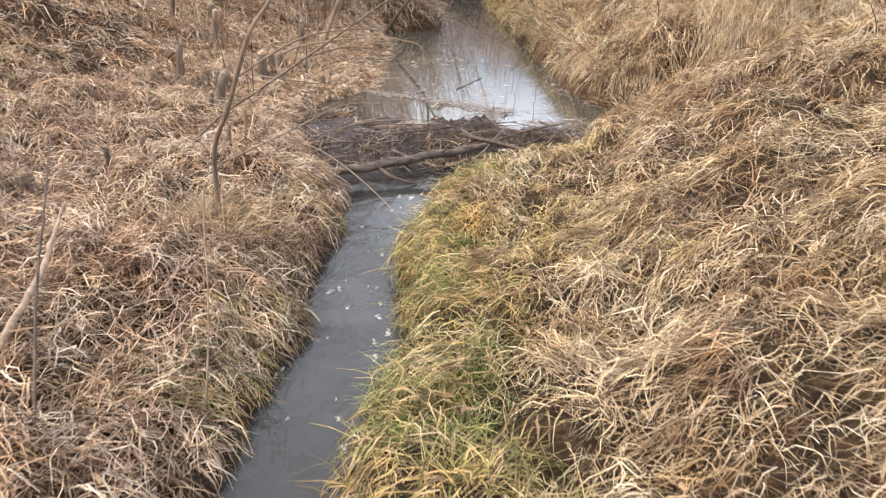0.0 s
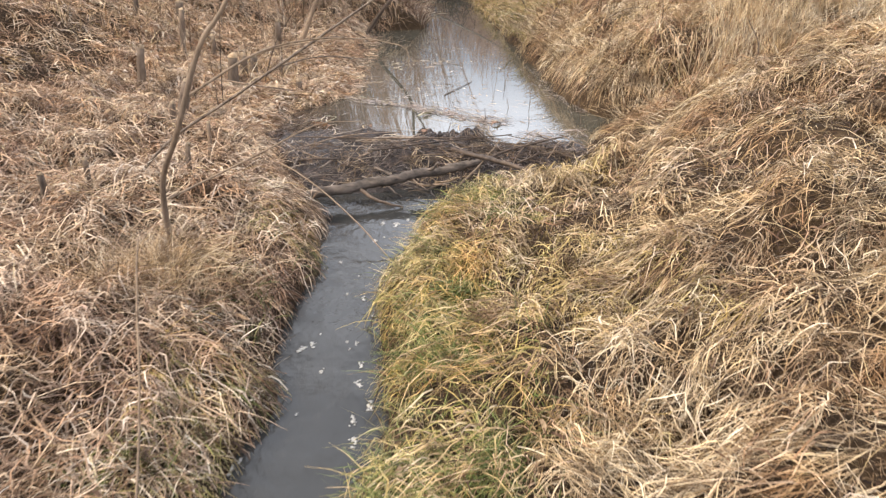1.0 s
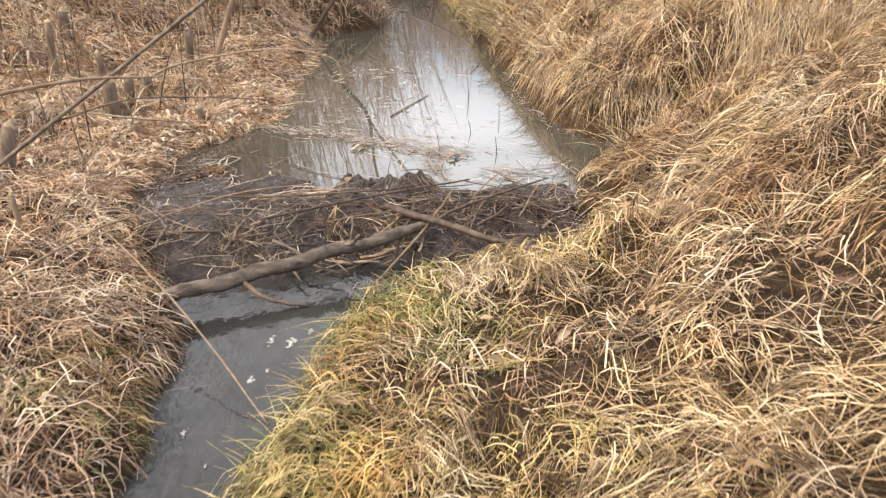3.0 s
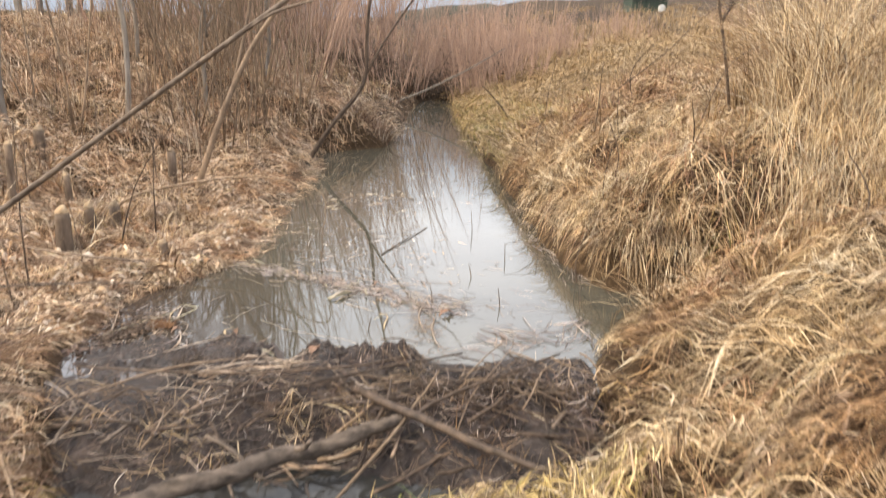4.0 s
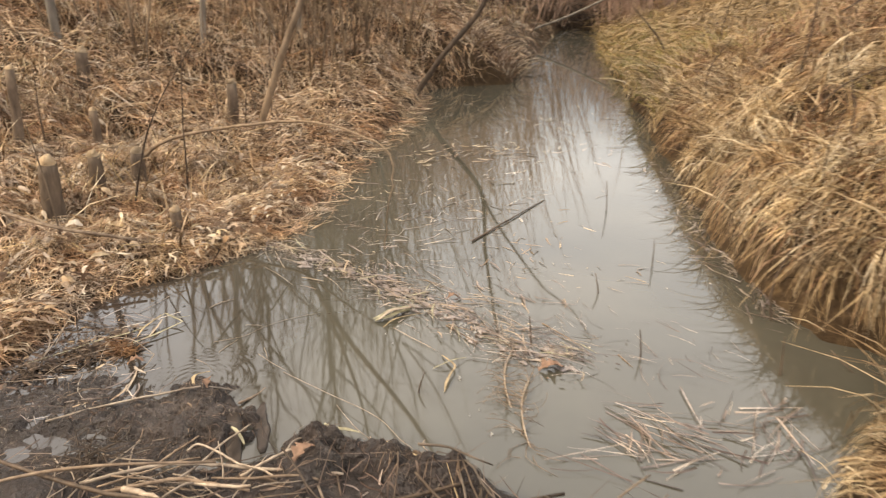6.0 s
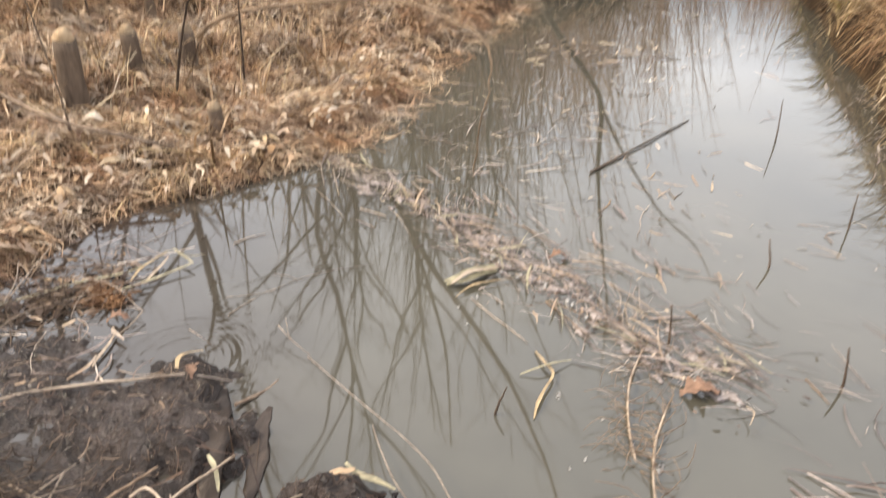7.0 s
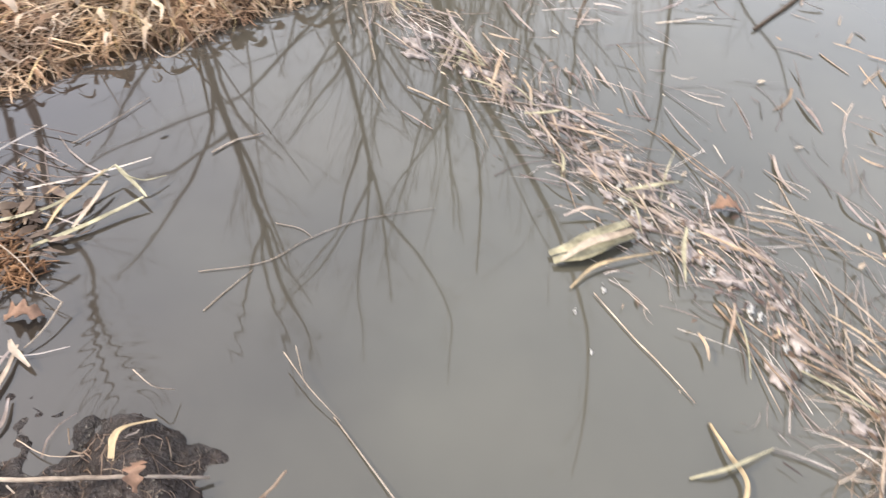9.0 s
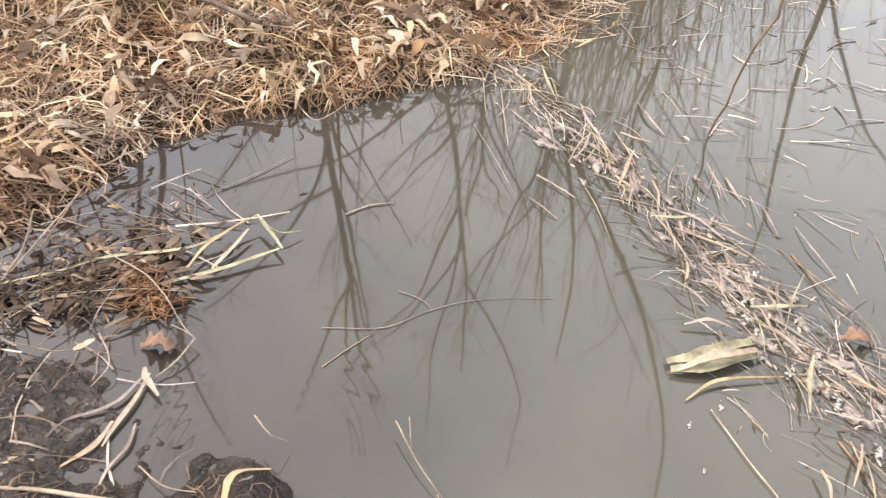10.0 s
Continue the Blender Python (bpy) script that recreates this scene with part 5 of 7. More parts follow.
def bare_tree(name, label, trunk, radii, material, seed, limbs=(), twigs=10, depth=2, sides=8, category="tree"):
    """A bare tree: its trunk, the limbs given as lines, and twigs on all of them."""
    g = np.random.default_rng(seed)
    base = np.array(trunk[0], float)
    ob = thing(name, label, category, at=base)
    bpy.context.view_layer.update()
    line = smooth_line(trunk, 4 * len(trunk))
    p = Pile()
    p.add(*tube(line, radii, sides, 0.04, seed))
    rigid("trunk", p.mesh("trunk", material), ob)
    tw = Pile()
    if twigs:
        branchlets(tw, line, radii[-1] * 1.6, g, depth, twigs, 0.3, 4, 0.4)
    for pts, rad in limbs:
        ln = smooth_line(pts, 4 * len(pts))
        q = Pile()
        q.add(*tube(ln, rad, 7, 0.04, seed + 1))
        limb = rigid("limb", q.mesh("limb", material), ob)
        sp = Pile()
        branchlets(sp, ln, rad[-1] * 1.5, g, depth, max(3, twigs // 2), 0.3, 4, 0.4)
        tagged(part("spray", sp.mesh("spray", material), limb), "fine bare twigs", kind="stuff")
    if twigs:
        tagged(rigid("crown", tw.mesh("crown", material), ob), "fine bare twigs", kind="stuff")
    return ob


# long stem leaning out over the stream, and a small willow beside it
bare_tree("leaning_sapling", "long bare willow stem leaning over the stream", [(-2.02, 5.6, 0.08), (-1.72, 5.6, 0.395), (-1.302, 5.607, 0.675), (-0.68, 5.62, 1.094), (-0.06, 5.60, 1.513), (0.357, 5.58, 1.79), (0.56, 5.57, 1.94), (0.9, 5.6, 2.25), (1.2, 5.7, 2.7)],
          [0.011, 0.010, 0.009, 0.008, 0.007, 0.0062, 0.0058, 0.005, 0.004], STEMBARK, 10,
          limbs=[([(0.12, 5.59, 1.63), (0.2, 5.58, 1.675), (0.29, 5.57, 1.70)], [0.004, 0.0035, 0.003]),
                 ([(-1.0, 5.61, 0.88), (-0.75, 5.75, 0.93), (-0.5, 5.9, 0.9), (-0.25, 6.0, 0.86)], [0.004, 0.0035, 0.003, 0.002])], twigs=0, depth=1)
bare_tree("willow_sapling", "slim bare willow rising from the low bank", [(-1.44, 4.62, 0.0), (-1.40, 4.5, 0.47), (-1.24, 4.36, 0.8), (-1.10, 4.38, 1.19), (-0.95, 4.41, 1.42), (-0.8, 4.5, 1.9), (-0.75, 4.5, 2.4)],
          [0.017, 0.015, 0.0135, 0.012, 0.010, 0.008, 0.005], BARK, 11,
          limbs=[([(-1.2, 4.38, 0.95), (-0.9, 4.7, 1.12), (-0.62, 4.95, 1.16), (-0.4, 5.1, 1.14)], [0.008, 0.006, 0.005, 0.003]),
                 ([(-1.38, 4.5, 0.4), (-1.0, 4.9, 0.52), (-0.7, 5.2, 0.62), (-0.45, 5.4, 0.60)], [0.007, 0.006, 0.004, 0.002])], twigs=5, depth=1)
# leaning trees on the pond's bank
bare_tree("leaning_willow", "slender grey willow leaning over the pond", [(-1.78, 11.1, 0.0), (-1.54, 11.1, 0.61), (-1.34, 11.1, 1.04), (-1.09, 11.1, 1.5), (-0.82, 11.1, 1.86), (-0.62, 11.1, 2.13), (-0.41, 11.1, 2.46), (-0.2, 11.1, 2.9), (0.1, 11.1, 3.7), (0.3, 11.0, 4.8), (0.4, 11.0, 6.0)],
          [0.032, 0.029, 0.026, 0.024, 0.022, 0.020, 0.018, 0.016, 0.013, 0.010, 0.005], BARK, 12,
          limbs=[([(-1.3, 11.1, 1.1), (-1.1, 11.2, 1.9), (-1.0, 11.3, 2.6), (-0.95, 11.3, 3.6)], [0.018, 0.015, 0.011, 0.006])], twigs=16)
bare_tree("leaning_willow", "dark slender willow leaning out from the waterline", [(-1.12, 14.1, -0.18), (-0.7, 14.1, 0.41), (-0.4, 14.1, 0.75), (-0.21, 14.1, 1.08), (-0.16, 14.1, 1.81), (0.0, 14.1, 2.79), (0.15, 14.1, 3.6), (0.2, 14.0, 4.6)],
          [0.036, 0.032, 0.029, 0.026, 0.021, 0.017, 0.012, 0.006], DARKBARK, 13,
          limbs=[([(-0.21, 14.1, 1.08), (0.05, 14.1, 1.52), (0.56, 14.1, 2.2), (0.99, 14.1, 2.55), (1.27, 14.1, 2.99)], [0.017, 0.016, 0.012, 0.009, 0.005])], twigs=10)
# sapling on the right bank
bare_tree("bare_sapling", "dark forked bare sapling in tall grass", [(3.25, 10.0, 0.6), (3.19, 10.0, 1.07), (3.09, 10.0, 1.56), (3.03, 10.0, 1.8), (2.98, 10.0, 2.0), (2.81, 10.05, 2.31), (2.6, 10.1, 2.6)],
          [0.016, 0.014, 0.012, 0.011, 0.009, 0.006, 0.004], DARKBARK, 14,
          limbs=[([(3.05, 10.0, 1.72), (3.16, 10.0, 1.96), (3.22, 10.0, 2.2), (3.25, 10.0, 2.8)], [0.012, 0.010, 0.007, 0.004]),
                 ([(3.16, 10.0, 1.96), (3.33, 10.0, 2.27), (3.42, 10.0, 2.6)], [0.008, 0.006, 0.003]),
                 ([(2.98, 10.0, 2.0), (2.92, 10.0, 2.3), (2.9, 10.0, 2.9)], [0.009, 0.007, 0.003])], twigs=30)
# upright willows on the low bank, close to the pond
for k, (line, r) in enumerate((([(-4.05, 12.0, 0.3), (-3.9, 12.0, 2.0), (-3.75, 12.0, 3.8), (-3.4, 12.0, 5.9), (-3.3, 12.0, 7.4)], 0.046),
                               ([(-3.15, 13.0, 0.3), (-3.05, 13.0, 1.8), (-2.93, 13.0, 3.4), (-2.67, 13.0, 5.2), (-2.5, 13.0, 7.0)], 0.036),
                               ([(-2.5, 14.2, 0.3), (-2.35, 14.2, 2.0), (-2.3, 14.1, 4.0), (-2.0, 14.0, 6.2)], 0.035),
                               ([(-4.6, 10.4, 0.4), (-4.5, 10.4, 2.4), (-4.55, 10.3, 4.4), (-4.3, 10.2, 6.5)], 0.036),
                               ([(-1.9, 15.6, 0.1), (-1.8, 15.6, 2.0), (-1.6, 15.5, 4.0), (-1.3, 15.4, 5.6)], 0.03),
                               ([(-3.7, 15.2, 0.4), (-3.75, 15.2, 2.4), (-3.6, 15.1, 4.4), (-3.6, 15.0, 6.4)], 0.036))):
    g = np.random.default_rng(300 + k)
    lim = [(limb_points(smooth_line(line, 40)[int(g.integers(9, 30))], (g.normal(0, 0.5), g.normal(-0.2, 0.4), 0.9), g.uniform(1.8, 3.6), g, 0.14, 0.3, 5), [r * 0.5, r * 0.32, r * 0.14]) for _ in range(8)]
    line = smooth_line(line, 9)
    line[1:] += g.normal(0, 0.07, (8, 3)) * (1, 1, 0)
    bare_tree("bank_willow", "tall slim bare willow on the low bank", line, [r, r * 0.85, r * 0.6, r * 0.2], GREYBARK, 320 + k, lim, twigs=24, depth=2)
# larger trees behind the low bank
for seed, (tx, ty, h, r) in enumerate(((-8.1, 20.5, 7.5, 0.11), (-7.2, 21.0, 7.0, 0.10), (-6.7, 20.0, 6.5, 0.09), (-10.5, 19.0, 7.5, 0.12), (-9.4, 24.0, 8.0, 0.12), (-5.2, 24.5, 7.0, 0.08))):
    g = np.random.default_rng(100 + seed)
    bz = float(ground_z(tx, ty)) - 0.05
    pts = limb_points((tx, ty, bz), (g.normal(0, 0.1), g.normal(0, 0.1), 1), h, g, 0.08, 0.2, 6)
    lim = []
    for k in range(7):
        i = int(g.integers(1, 4))
        lim.append((limb_points(pts[i], (g.normal(0, 0.8), g.normal(0, 0.8), 0.9), h * g.uniform(0.35, 0.6), g, 0.12, 0.4, 5), [r * 0.55, r * 0.35, r * 0.12]))
    bare_tree("bare_tree", "tall many-branched bare tree on the bank", pts, [r * 0.8, r * 0.65, r * 0.4, r * 0.18], GREYBARK, 200 + seed, lim, twigs=14, depth=2)


def willow_clump(name, seed, stems, height, material, spread=0.55):
    """A clump of thin upright willow stems with fine twigs."""
    g = np.random.default_rng(seed)
    ob = thing(name, "dense clump of thin bare reddish willow stems", "shrub", "willow thicket")
    for _ in range(stems):
        st = Pile()
        a, rr = g.uniform(0, 6.28), spread * math.sqrt(g.uniform(0, 1))
        h = height * g.uniform(0.55, 1.05)
        pts = limb_points((rr * math.cos(a), rr * math.sin(a), -0.1), (0.30 * math.cos(a) + g.normal(0, 0.1), 0.30 * math.sin(a) + g.normal(0, 0.1), 1), h, g, 0.05, 0.25, 5)
        r = g.uniform(0.008, 0.017)
        st.add(*tube(smooth_line(pts, 8), [r, r * 0.6, r * 0.2], 4))
        branchlets(st, pts, r * 0.8, g, 1, 12, 0.38, 3, 0.12)
        part("stem", st.mesh("stem", material), ob)
    return ob


kinds = [willow_clump("willow_shrub", 31, 13, 4.2, THICKET), willow_clump("willow_shrub", 32, 11, 5.2, THICKET), willow_clump("willow_shrub", 33, 16, 2.6, THICKET, 0.7), willow_clump("willow_shrub", 34, 7, 5.0, BARK, 0.5)]
spots = []
g0 = np.random.default_rng(5)
for _ in range(10):                                    # stems along the low bank
    spots.append((g0.uniform(-4.8, -1.2), g0.uniform(16.5, 24), g0.uniform(0.7, 1.05), int(g0.integers(0, 2))))
for _ in range(20):                                    # stems close behind the low bank
    spots.append((g0.uniform(-4.4, -1.5), g0.uniform(12.2, 18.5), g0.uniform(0.7, 1.0), 3))
for _ in range(48):                                    # tall red thicket closing the pond's end
    spots.append((g0.uniform(-5.5, 0.9), g0.uniform(19.5, 29), g0.uniform(0.85, 1.2), int(g0.integers(0, 3))))
for _ in range(30):                                    # lower scrub beyond it
    spots.append((g0.uniform(0.9, 3.4), g0.uniform(22.5, 29), g0.uniform(0.7, 1.15), 2))
for _ in range(16):
    spots.append((g0.uniform(0.8, 3.2), g0.uniform(25.5, 31), g0.uniform(0.45, 0.8), int(g0.integers(0, 2))))
for _ in range(15):                                    # red scrub at the field's foot
    spots.append((g0.uniform(3.0, 5.6), g0.uniform(24, 31), g0.uniform(0.5, 0.85), 2))
for _ in range(26):                                    # low scrub over the field
    sy = g0.uniform(26, 46)
    spots.append((g0.uniform(0.12, 0.42) * sy, sy, g0.uniform(0.3, 0.62), 2))
for _ in range(15):                                    # the tallest stems at the back of the thicket
    spots.append((g0.uniform(-5.5, 0.9), g0.uniform(23.5, 29.5), g0.uniform(1.15, 1.4), int(g0.integers(0, 2))))
used = [False] * 4
for sx, sy, sc, k in spots:
    dd, _ = shore(np.array(sx), np.array(sy))
    if dd < 0.3 and sy < 24.2:
        continue
    m = pose(sx, sy, float(ground_z(sx, sy)), 0, 0, g0.uniform(0, 360))
    ob = kinds[k] if not used[k] else copy_thing(kinds[k], m)
    ob.matrix_world = m
    ob.scale = (sc, sc, sc * g0.uniform(0.85, 1.15))
    used[k] = True

# dark brush choking the pond's far end, and sticks leaning over the water there
def brush_heap(x, y, wide, deep, high, n, seed, label):
    g = np.random.default_rng(seed)
    z = float(ground_z(x, y))
    p = Pile()
    for _ in range(n):
        a, b = g.normal(0, 0.45), g.normal(0, 0.4)
        q = np.array((x + wide * a, y + deep * b, z + abs(g.normal(0, 0.4)) * high * math.exp(-a * a)))
        p.add(*tube(smooth_line(limb_points(q, (g.normal(0, 1), g.normal(0, 0.6), g.normal(0.25, 0.5)), g.uniform(0.3, 1.1), g, 0.25, 0.1, 4), 6), [g.uniform(0.006, 0.016), 0.004], 4))
    tagged(new("brush_heap", p.mesh("brush_heap", DARKBARK)), label, "brushwood", kind="stuff")


brush_heap(0.9, 24.1, 1.3, 0.5, 0.75, 260, 91, "dark tangled brushwood choking the pond's far end")
brush_heap(2.6, 24.6, 1.2, 0.5, 0.6, 130, 92, "dark tangled brushwood under the thicket")
brush_heap(-0.7, 23.6, 0.9, 0.6, 0.7, 130, 93, "dark tangled brushwood under the thicket")
lone_stick("leaning_pole", [(-0.19, 21.0, 0.05), (0.8, 21.2, 0.42), (1.8, 21.35, 0.9), (2.57, 21.5, 1.32)], [0.026, 0.024, 0.019, 0.010], GREYBARK, "grey bare pole leaning across the far water", "branch")
lone_stick("dead_branch", [(2.15, 16.3, 0.1), (1.95, 16.25, 0.42), (1.74, 16.2, 0.66), (1.58, 16.2, 0.82)], [0.016, 0.013, 0.010, 0.006], DARKBARK, "dark dead branch sticking up from the bank", "branch")
tufts("grass_tussock", "shaggy pale tussock at the pond's corner", 22, (-0.75, 0.0, 15.55, 16.3), BROWN,
      lambda x, y, d, r: ~r & (d < 0.7), (0.25, 0.55), (0.006, 0.012), (0.5, 1.5), 34, 0.12, 4)
tufts("grass_tussock", "shaggy olive tussock on the far bank", 14, (1.75, 2.5, 13.9, 14.7), GREEN,
      lambda x, y, d, r: r, (0.3, 0.6), (0.006, 0.012), (0.5, 1.4), 34, 0.12, 4)
# thorny canes arching over the right bank
CANE = "long thin dark cane arching over the dry grass"
for pts, r in (([(2.40, 10.5, 0.30), (2.43, 10.5, 0.43), (2.38, 10.5, 0.80), (2.36, 10.5, 1.16)], 0.008),
               ([(2.31, 10.5, 1.12), (2.55, 10.5, 1.30), (2.80, 10.5, 1.50), (3.16, 10.5, 1.84), (3.47, 10.45, 1.96), (3.68, 10.4, 1.86), (3.84, 10.4, 1.60), (3.96, 10.4, 1.36), (4.1, 10.4, 1.0)], 0.007),
               ([(2.72, 9.6, 0.62), (2.78, 9.6, 0.88), (2.94, 9.6, 1.32), (3.12, 9.6, 1.50), (3.42, 9.6, 1.60), (3.75, 9.6, 1.63), (4.1, 9.7, 1.5)], 0.008),
               ([(2.05, 9.9, 0.62), (2.20, 9.9, 0.78), (2.42, 9.9, 0.88), (2.68, 9.9, 0.88), (2.92, 9.9, 0.80)], 0.006),
               ([(1.98, 9.3, 0.25), (1.97, 9.3, 0.55), (2.02, 9.3, 0.80)], 0.006),
               ([(2.45, 8.9, 0.5), (2.50, 8.9, 0.86), (2.58, 8.9, 1.05)], 0.006)):
    r *= 0.75
    lone_stick("arching_cane", pts, [r, r * 0.85, r * 0.6, r * 0.35], DARKBARK, CANE, "cane", 6, "canes on the bank")
tufts("tall_grass", "dense drooping clump of tall pale reeds", 46, (3.2, 4.2, 8.8, 10.3), GOLD,
      lambda x, y, d, r: r, (0.7, 1.45), (0.003, 0.0065), (0.35, 1.3), 30, 0.10, 5)

# ---------------------------------------------------------------- gnawed stumps
def stump(x, y, top, r, lean, label="grey stump gnawed to a pale point"):
    z = float(ground_z(x, y)) - 0.05
    ob = thing("gnawed_stump", label, "stump", "beaver-gnawed stumps", at=(x, y, z))
    bpy.context.view_layer.update()
    h = top - z
    lx, ly = lean
    line = [(x, y, z), (x + lx * 0.5, y + ly * 0.5, z + h * 0.5), (x + lx * 0.93, y + ly * 0.93, z + h - r * 1.0)]
    rigid("bark", stick_mesh("bark", line, [r * 1.3, r * 1.02, r * 0.92], STUMPBARK, 10, 7, 0.05, int(rng.integers(1e6))), ob)
    tip = [(x + lx * 0.92, y + ly * 0.92, z + h - r * 1.05), (x + lx * 0.96 + r * 0.15, y + ly * 0.96, z + h - r * 0.5), (x + lx + r * 0.4, y + ly, z + h)]
    rigid("cut_face", stick_mesh("cut_face", tip, [r * 0.9, r * 0.62, r * 0.12], GNAWED, 9, 6, 0.10, int(rng.integers(1e6))), ob, "pale gnawed wood")


for sx, sy, top, r, lean in ((-2.18, 9.14, 0.40, 0.056, (0.03, 0.0)), (-2.13, 9.52, 0.34, 0.044, (0, 0)), (-2.11, 9.93, 0.26, 0.047, (0.01, 0)),
                             (-1.45, 9.2, 0.12, 0.035, (0, 0)), (-2.24, 7.35, 0.45, 0.046, (0.10, 0.1)), (-2.2, 7.05, 0.32, 0.026, (0.03, 0.03)),
                             (-3.39, 11.3, 0.75, 0.055, (0.05, 0)), (-3.75, 11.6, 0.62, 0.05, (0, 0)), (-2.36, 5.15, 0.32, 0.022, (0, 0)),
                             (-2.2, 5.4, 0.34, 0.018, (0, 0)), (-2.7, 4.7, 0.30, 0.05, (0, 0)), (-3.0, 8.6, 0.55, 0.04, (0.06, 0)),
                             (-2.08, 11.35, 0.5, 0.045, (0.03, 0)), (-2.7, 10.4, 0.42, 0.03, (0, 0)), (-1.74, 6.5, 0.3, 0.016, (0.02, 0)),
                             (-3.63, 10.42, 0.92, 0.032, (0.05, 0)), (-2.93, 9.88, 0.78, 0.032, (0.04, 0.02)), (-1.68, 5.77, 0.34, 0.018, (0.02, 0))):
    stump(sx, sy, top, r, lean)

lone_stick("fallen_branch", [(-2.2, 10.15, 0.12), (-1.985, 10.15, 0.26), (-1.5, 10.12, 0.37), (-1.075, 10.1, 0.425), (-0.75, 9.85, 0.47), (-0.48, 9.6, 0.475), (-0.255, 9.39, 0.44), (-0.21, 9.34, 0.32), (-0.235, 9.31, 0.12), (-0.26, 9.30, -0.12)],
           [0.014, 0.013, 0.012, 0.010, 0.008, 0.006, 0.005, 0.0045, 0.0035, 0.003], BARK, "bare branch arching from the bank out over the pond", "branch")
lone_stick("fallen_branch", [(-1.74, 2.62, 0.22), (-1.86, 3.2, 0.25), (-1.92, 3.5, 0.33), (-1.96, 3.75, 0.42)], [0.018, 0.017, 0.012, 0.008], DEADWOOD, "grey broken branch lying in the grass", "branch")
lone_stick("dead_weed", [(-1.46, 2.3, 0.05), (-1.62, 2.75, 0.35), (-1.8, 3.3, 0.62), (-2.1, 4.0, 0.72)], [0.006, 0.006, 0.005, 0.003], DARKBARK, "thin dark dead stem in the grass", "stem")
lone_stick("dead_weed", [(-1.0, 2.75, -0.1), (-1.03, 3.0, 0.2), (-1.12, 3.35, 0.5), (-1.15, 3.5, 0.62)], [0.0045, 0.0045, 0.004, 0.003], BARK, "thin brown dead stem in the grass", "stem")
lone_stick("fallen_branch", [(-2.4, 8.9, 0.16), (-1.9, 8.75, 0.13), (-1.45, 8.8, 0.06)], [0.010, 0.010, 0.007], DEADWOOD, "grey stick lying among the stumps", "branch")

# ---------------------------------------------------------------- things afloat
def raft(name, label, n, line, width, length, wide, flat=0.012, material=None, turn=0.6):
    """Straw drifted together along a line on the pond."""
    line = smooth_line(line, 60)
    t = rng.uniform(0, 1, n)
    i = np.minimum((t * 59).astype(int), 58)
    tan = line[i + 1] - line[i]
    ang0 = np.arctan2(tan[:, 1], tan[:, 0])
    off = rng.normal(0, 1, n) * np.interp(t, np.linspace(0, 1, len(width)), width)
    x, y = line[i, 0] - np.sin(ang0) * off, line[i, 1] + np.cos(ang0) * off
    ang = ang0 + 2.2 * turn * vnoise(x, y, 0.11, 71) + rng.normal(0, 0.6 * turn, n) + math.pi * (rng.random(n) < 0.5)
    ln = rng.uniform(*length, n)
    s = np.linspace(-0.5, 0.5, 4)
    curl = rng.normal(0, 0.3, n)
    a = ang[:, None] + curl[:, None] * s
    px, py = x[:, None] + np.cos(a) * ln[:, None] * s, y[:, None] + np.sin(a) * ln[:, None] * s
    pz = POND_Z + 0.002 + rng.uniform(0, flat, n)[:, None] + rng.uniform(0, 0.018, n)[:, None] * (s + 0.5) * (rng.random(n) < 0.25)[:, None]
    me = ribbons(name, np.stack([px, py, pz], -1), rng.uniform(*wide, n), material or RAFT, rng.normal(0, 0.4, n), 0.6)
    return tagged(new(name, me), label, "debris", kind="stuff")


RAFT_LINE = [(-0.92, 9.24), (-0.67, 9.12), (-0.42, 8.98), (-0.2, 8.87), (-0.05, 8.74), (0.13, 8.63), (0.3, 8.52), (0.48, 8.37), (0.65, 8.28), (0.83, 8.21)]
raft("floating_straw", "drifted raft of grey-brown straw on the pond", 820, RAFT_LINE,
     [0.03, 0.035, 0.05, 0.08, 0.10, 0.12, 0.12, 0.09], (0.02, 0.17), (0.0007, 0.0030))
raft("floating_straw", "loose straw floating beside the raft", 200, [(-0.5, 9.4), (0.1, 9.1), (0.5, 8.8), (0.9, 8.45), (1.3, 8.1)], [0.25, 0.25, 0.22, 0.2], (0.03, 0.2), (0.001, 0.003), 0.004)
raft("floating_straw", "straw caught along the dam's edge", 120, [(0.85, 7.75), (1.05, 7.7), (1.3, 7.75), (1.6, 7.95)], [0.12, 0.10, 0.12], (0.05, 0.3), (0.002, 0.007))
raft("floating_straw", "straw and reeds drifted against the low bank", 45, [(-1.55, 7.75), (-1.4, 8.0), (-1.25, 8.15), (-1.1, 8.3)], [0.16, 0.16, 0.1], (0.05, 0.3), (0.002, 0.005))
raft("floating_straw", "sodden straw lying in the shallows behind the dam", 60, [(-1.25, 7.35), (-1.22, 7.6), (-1.2, 7.85), (-1.2, 8.1)], [0.12, 0.13, 0.10], (0.03, 0.16), (0.001, 0.003), 0.003, SLUDGE, 1.2)
raft("floating_straw", "pale straw lying in the shallows behind the dam", 26, [(-1.25, 7.4), (-1.1, 7.65), (-1.05, 7.9)], [0.16, 0.18, 0.12], (0.05, 0.26), (0.002, 0.006), 0.006, RAFT, 1.2)
raft("floating_straw", "bits of straw scattered over the pond", 300, [(-0.6, 9.6), (0.2, 10.5), (0.6, 12.0), (0.4, 14.0)], [0.4, 0.5, 0.5], (0.03, 0.2), (0.002, 0.007), 0.004)
raft("floating_straw", "straw fallen from the low bank onto the pond's edge", 700, [(-1.45, 8.75), (-1.3, 8.95), (-1.05, 9.25), (-0.88, 9.5), (-0.86, 9.9)],
     [0.05, 0.06, 0.07, 0.07, 0.06], (0.05, 0.2), (0.0015, 0.005), 0.03, STRAW, 0.9)
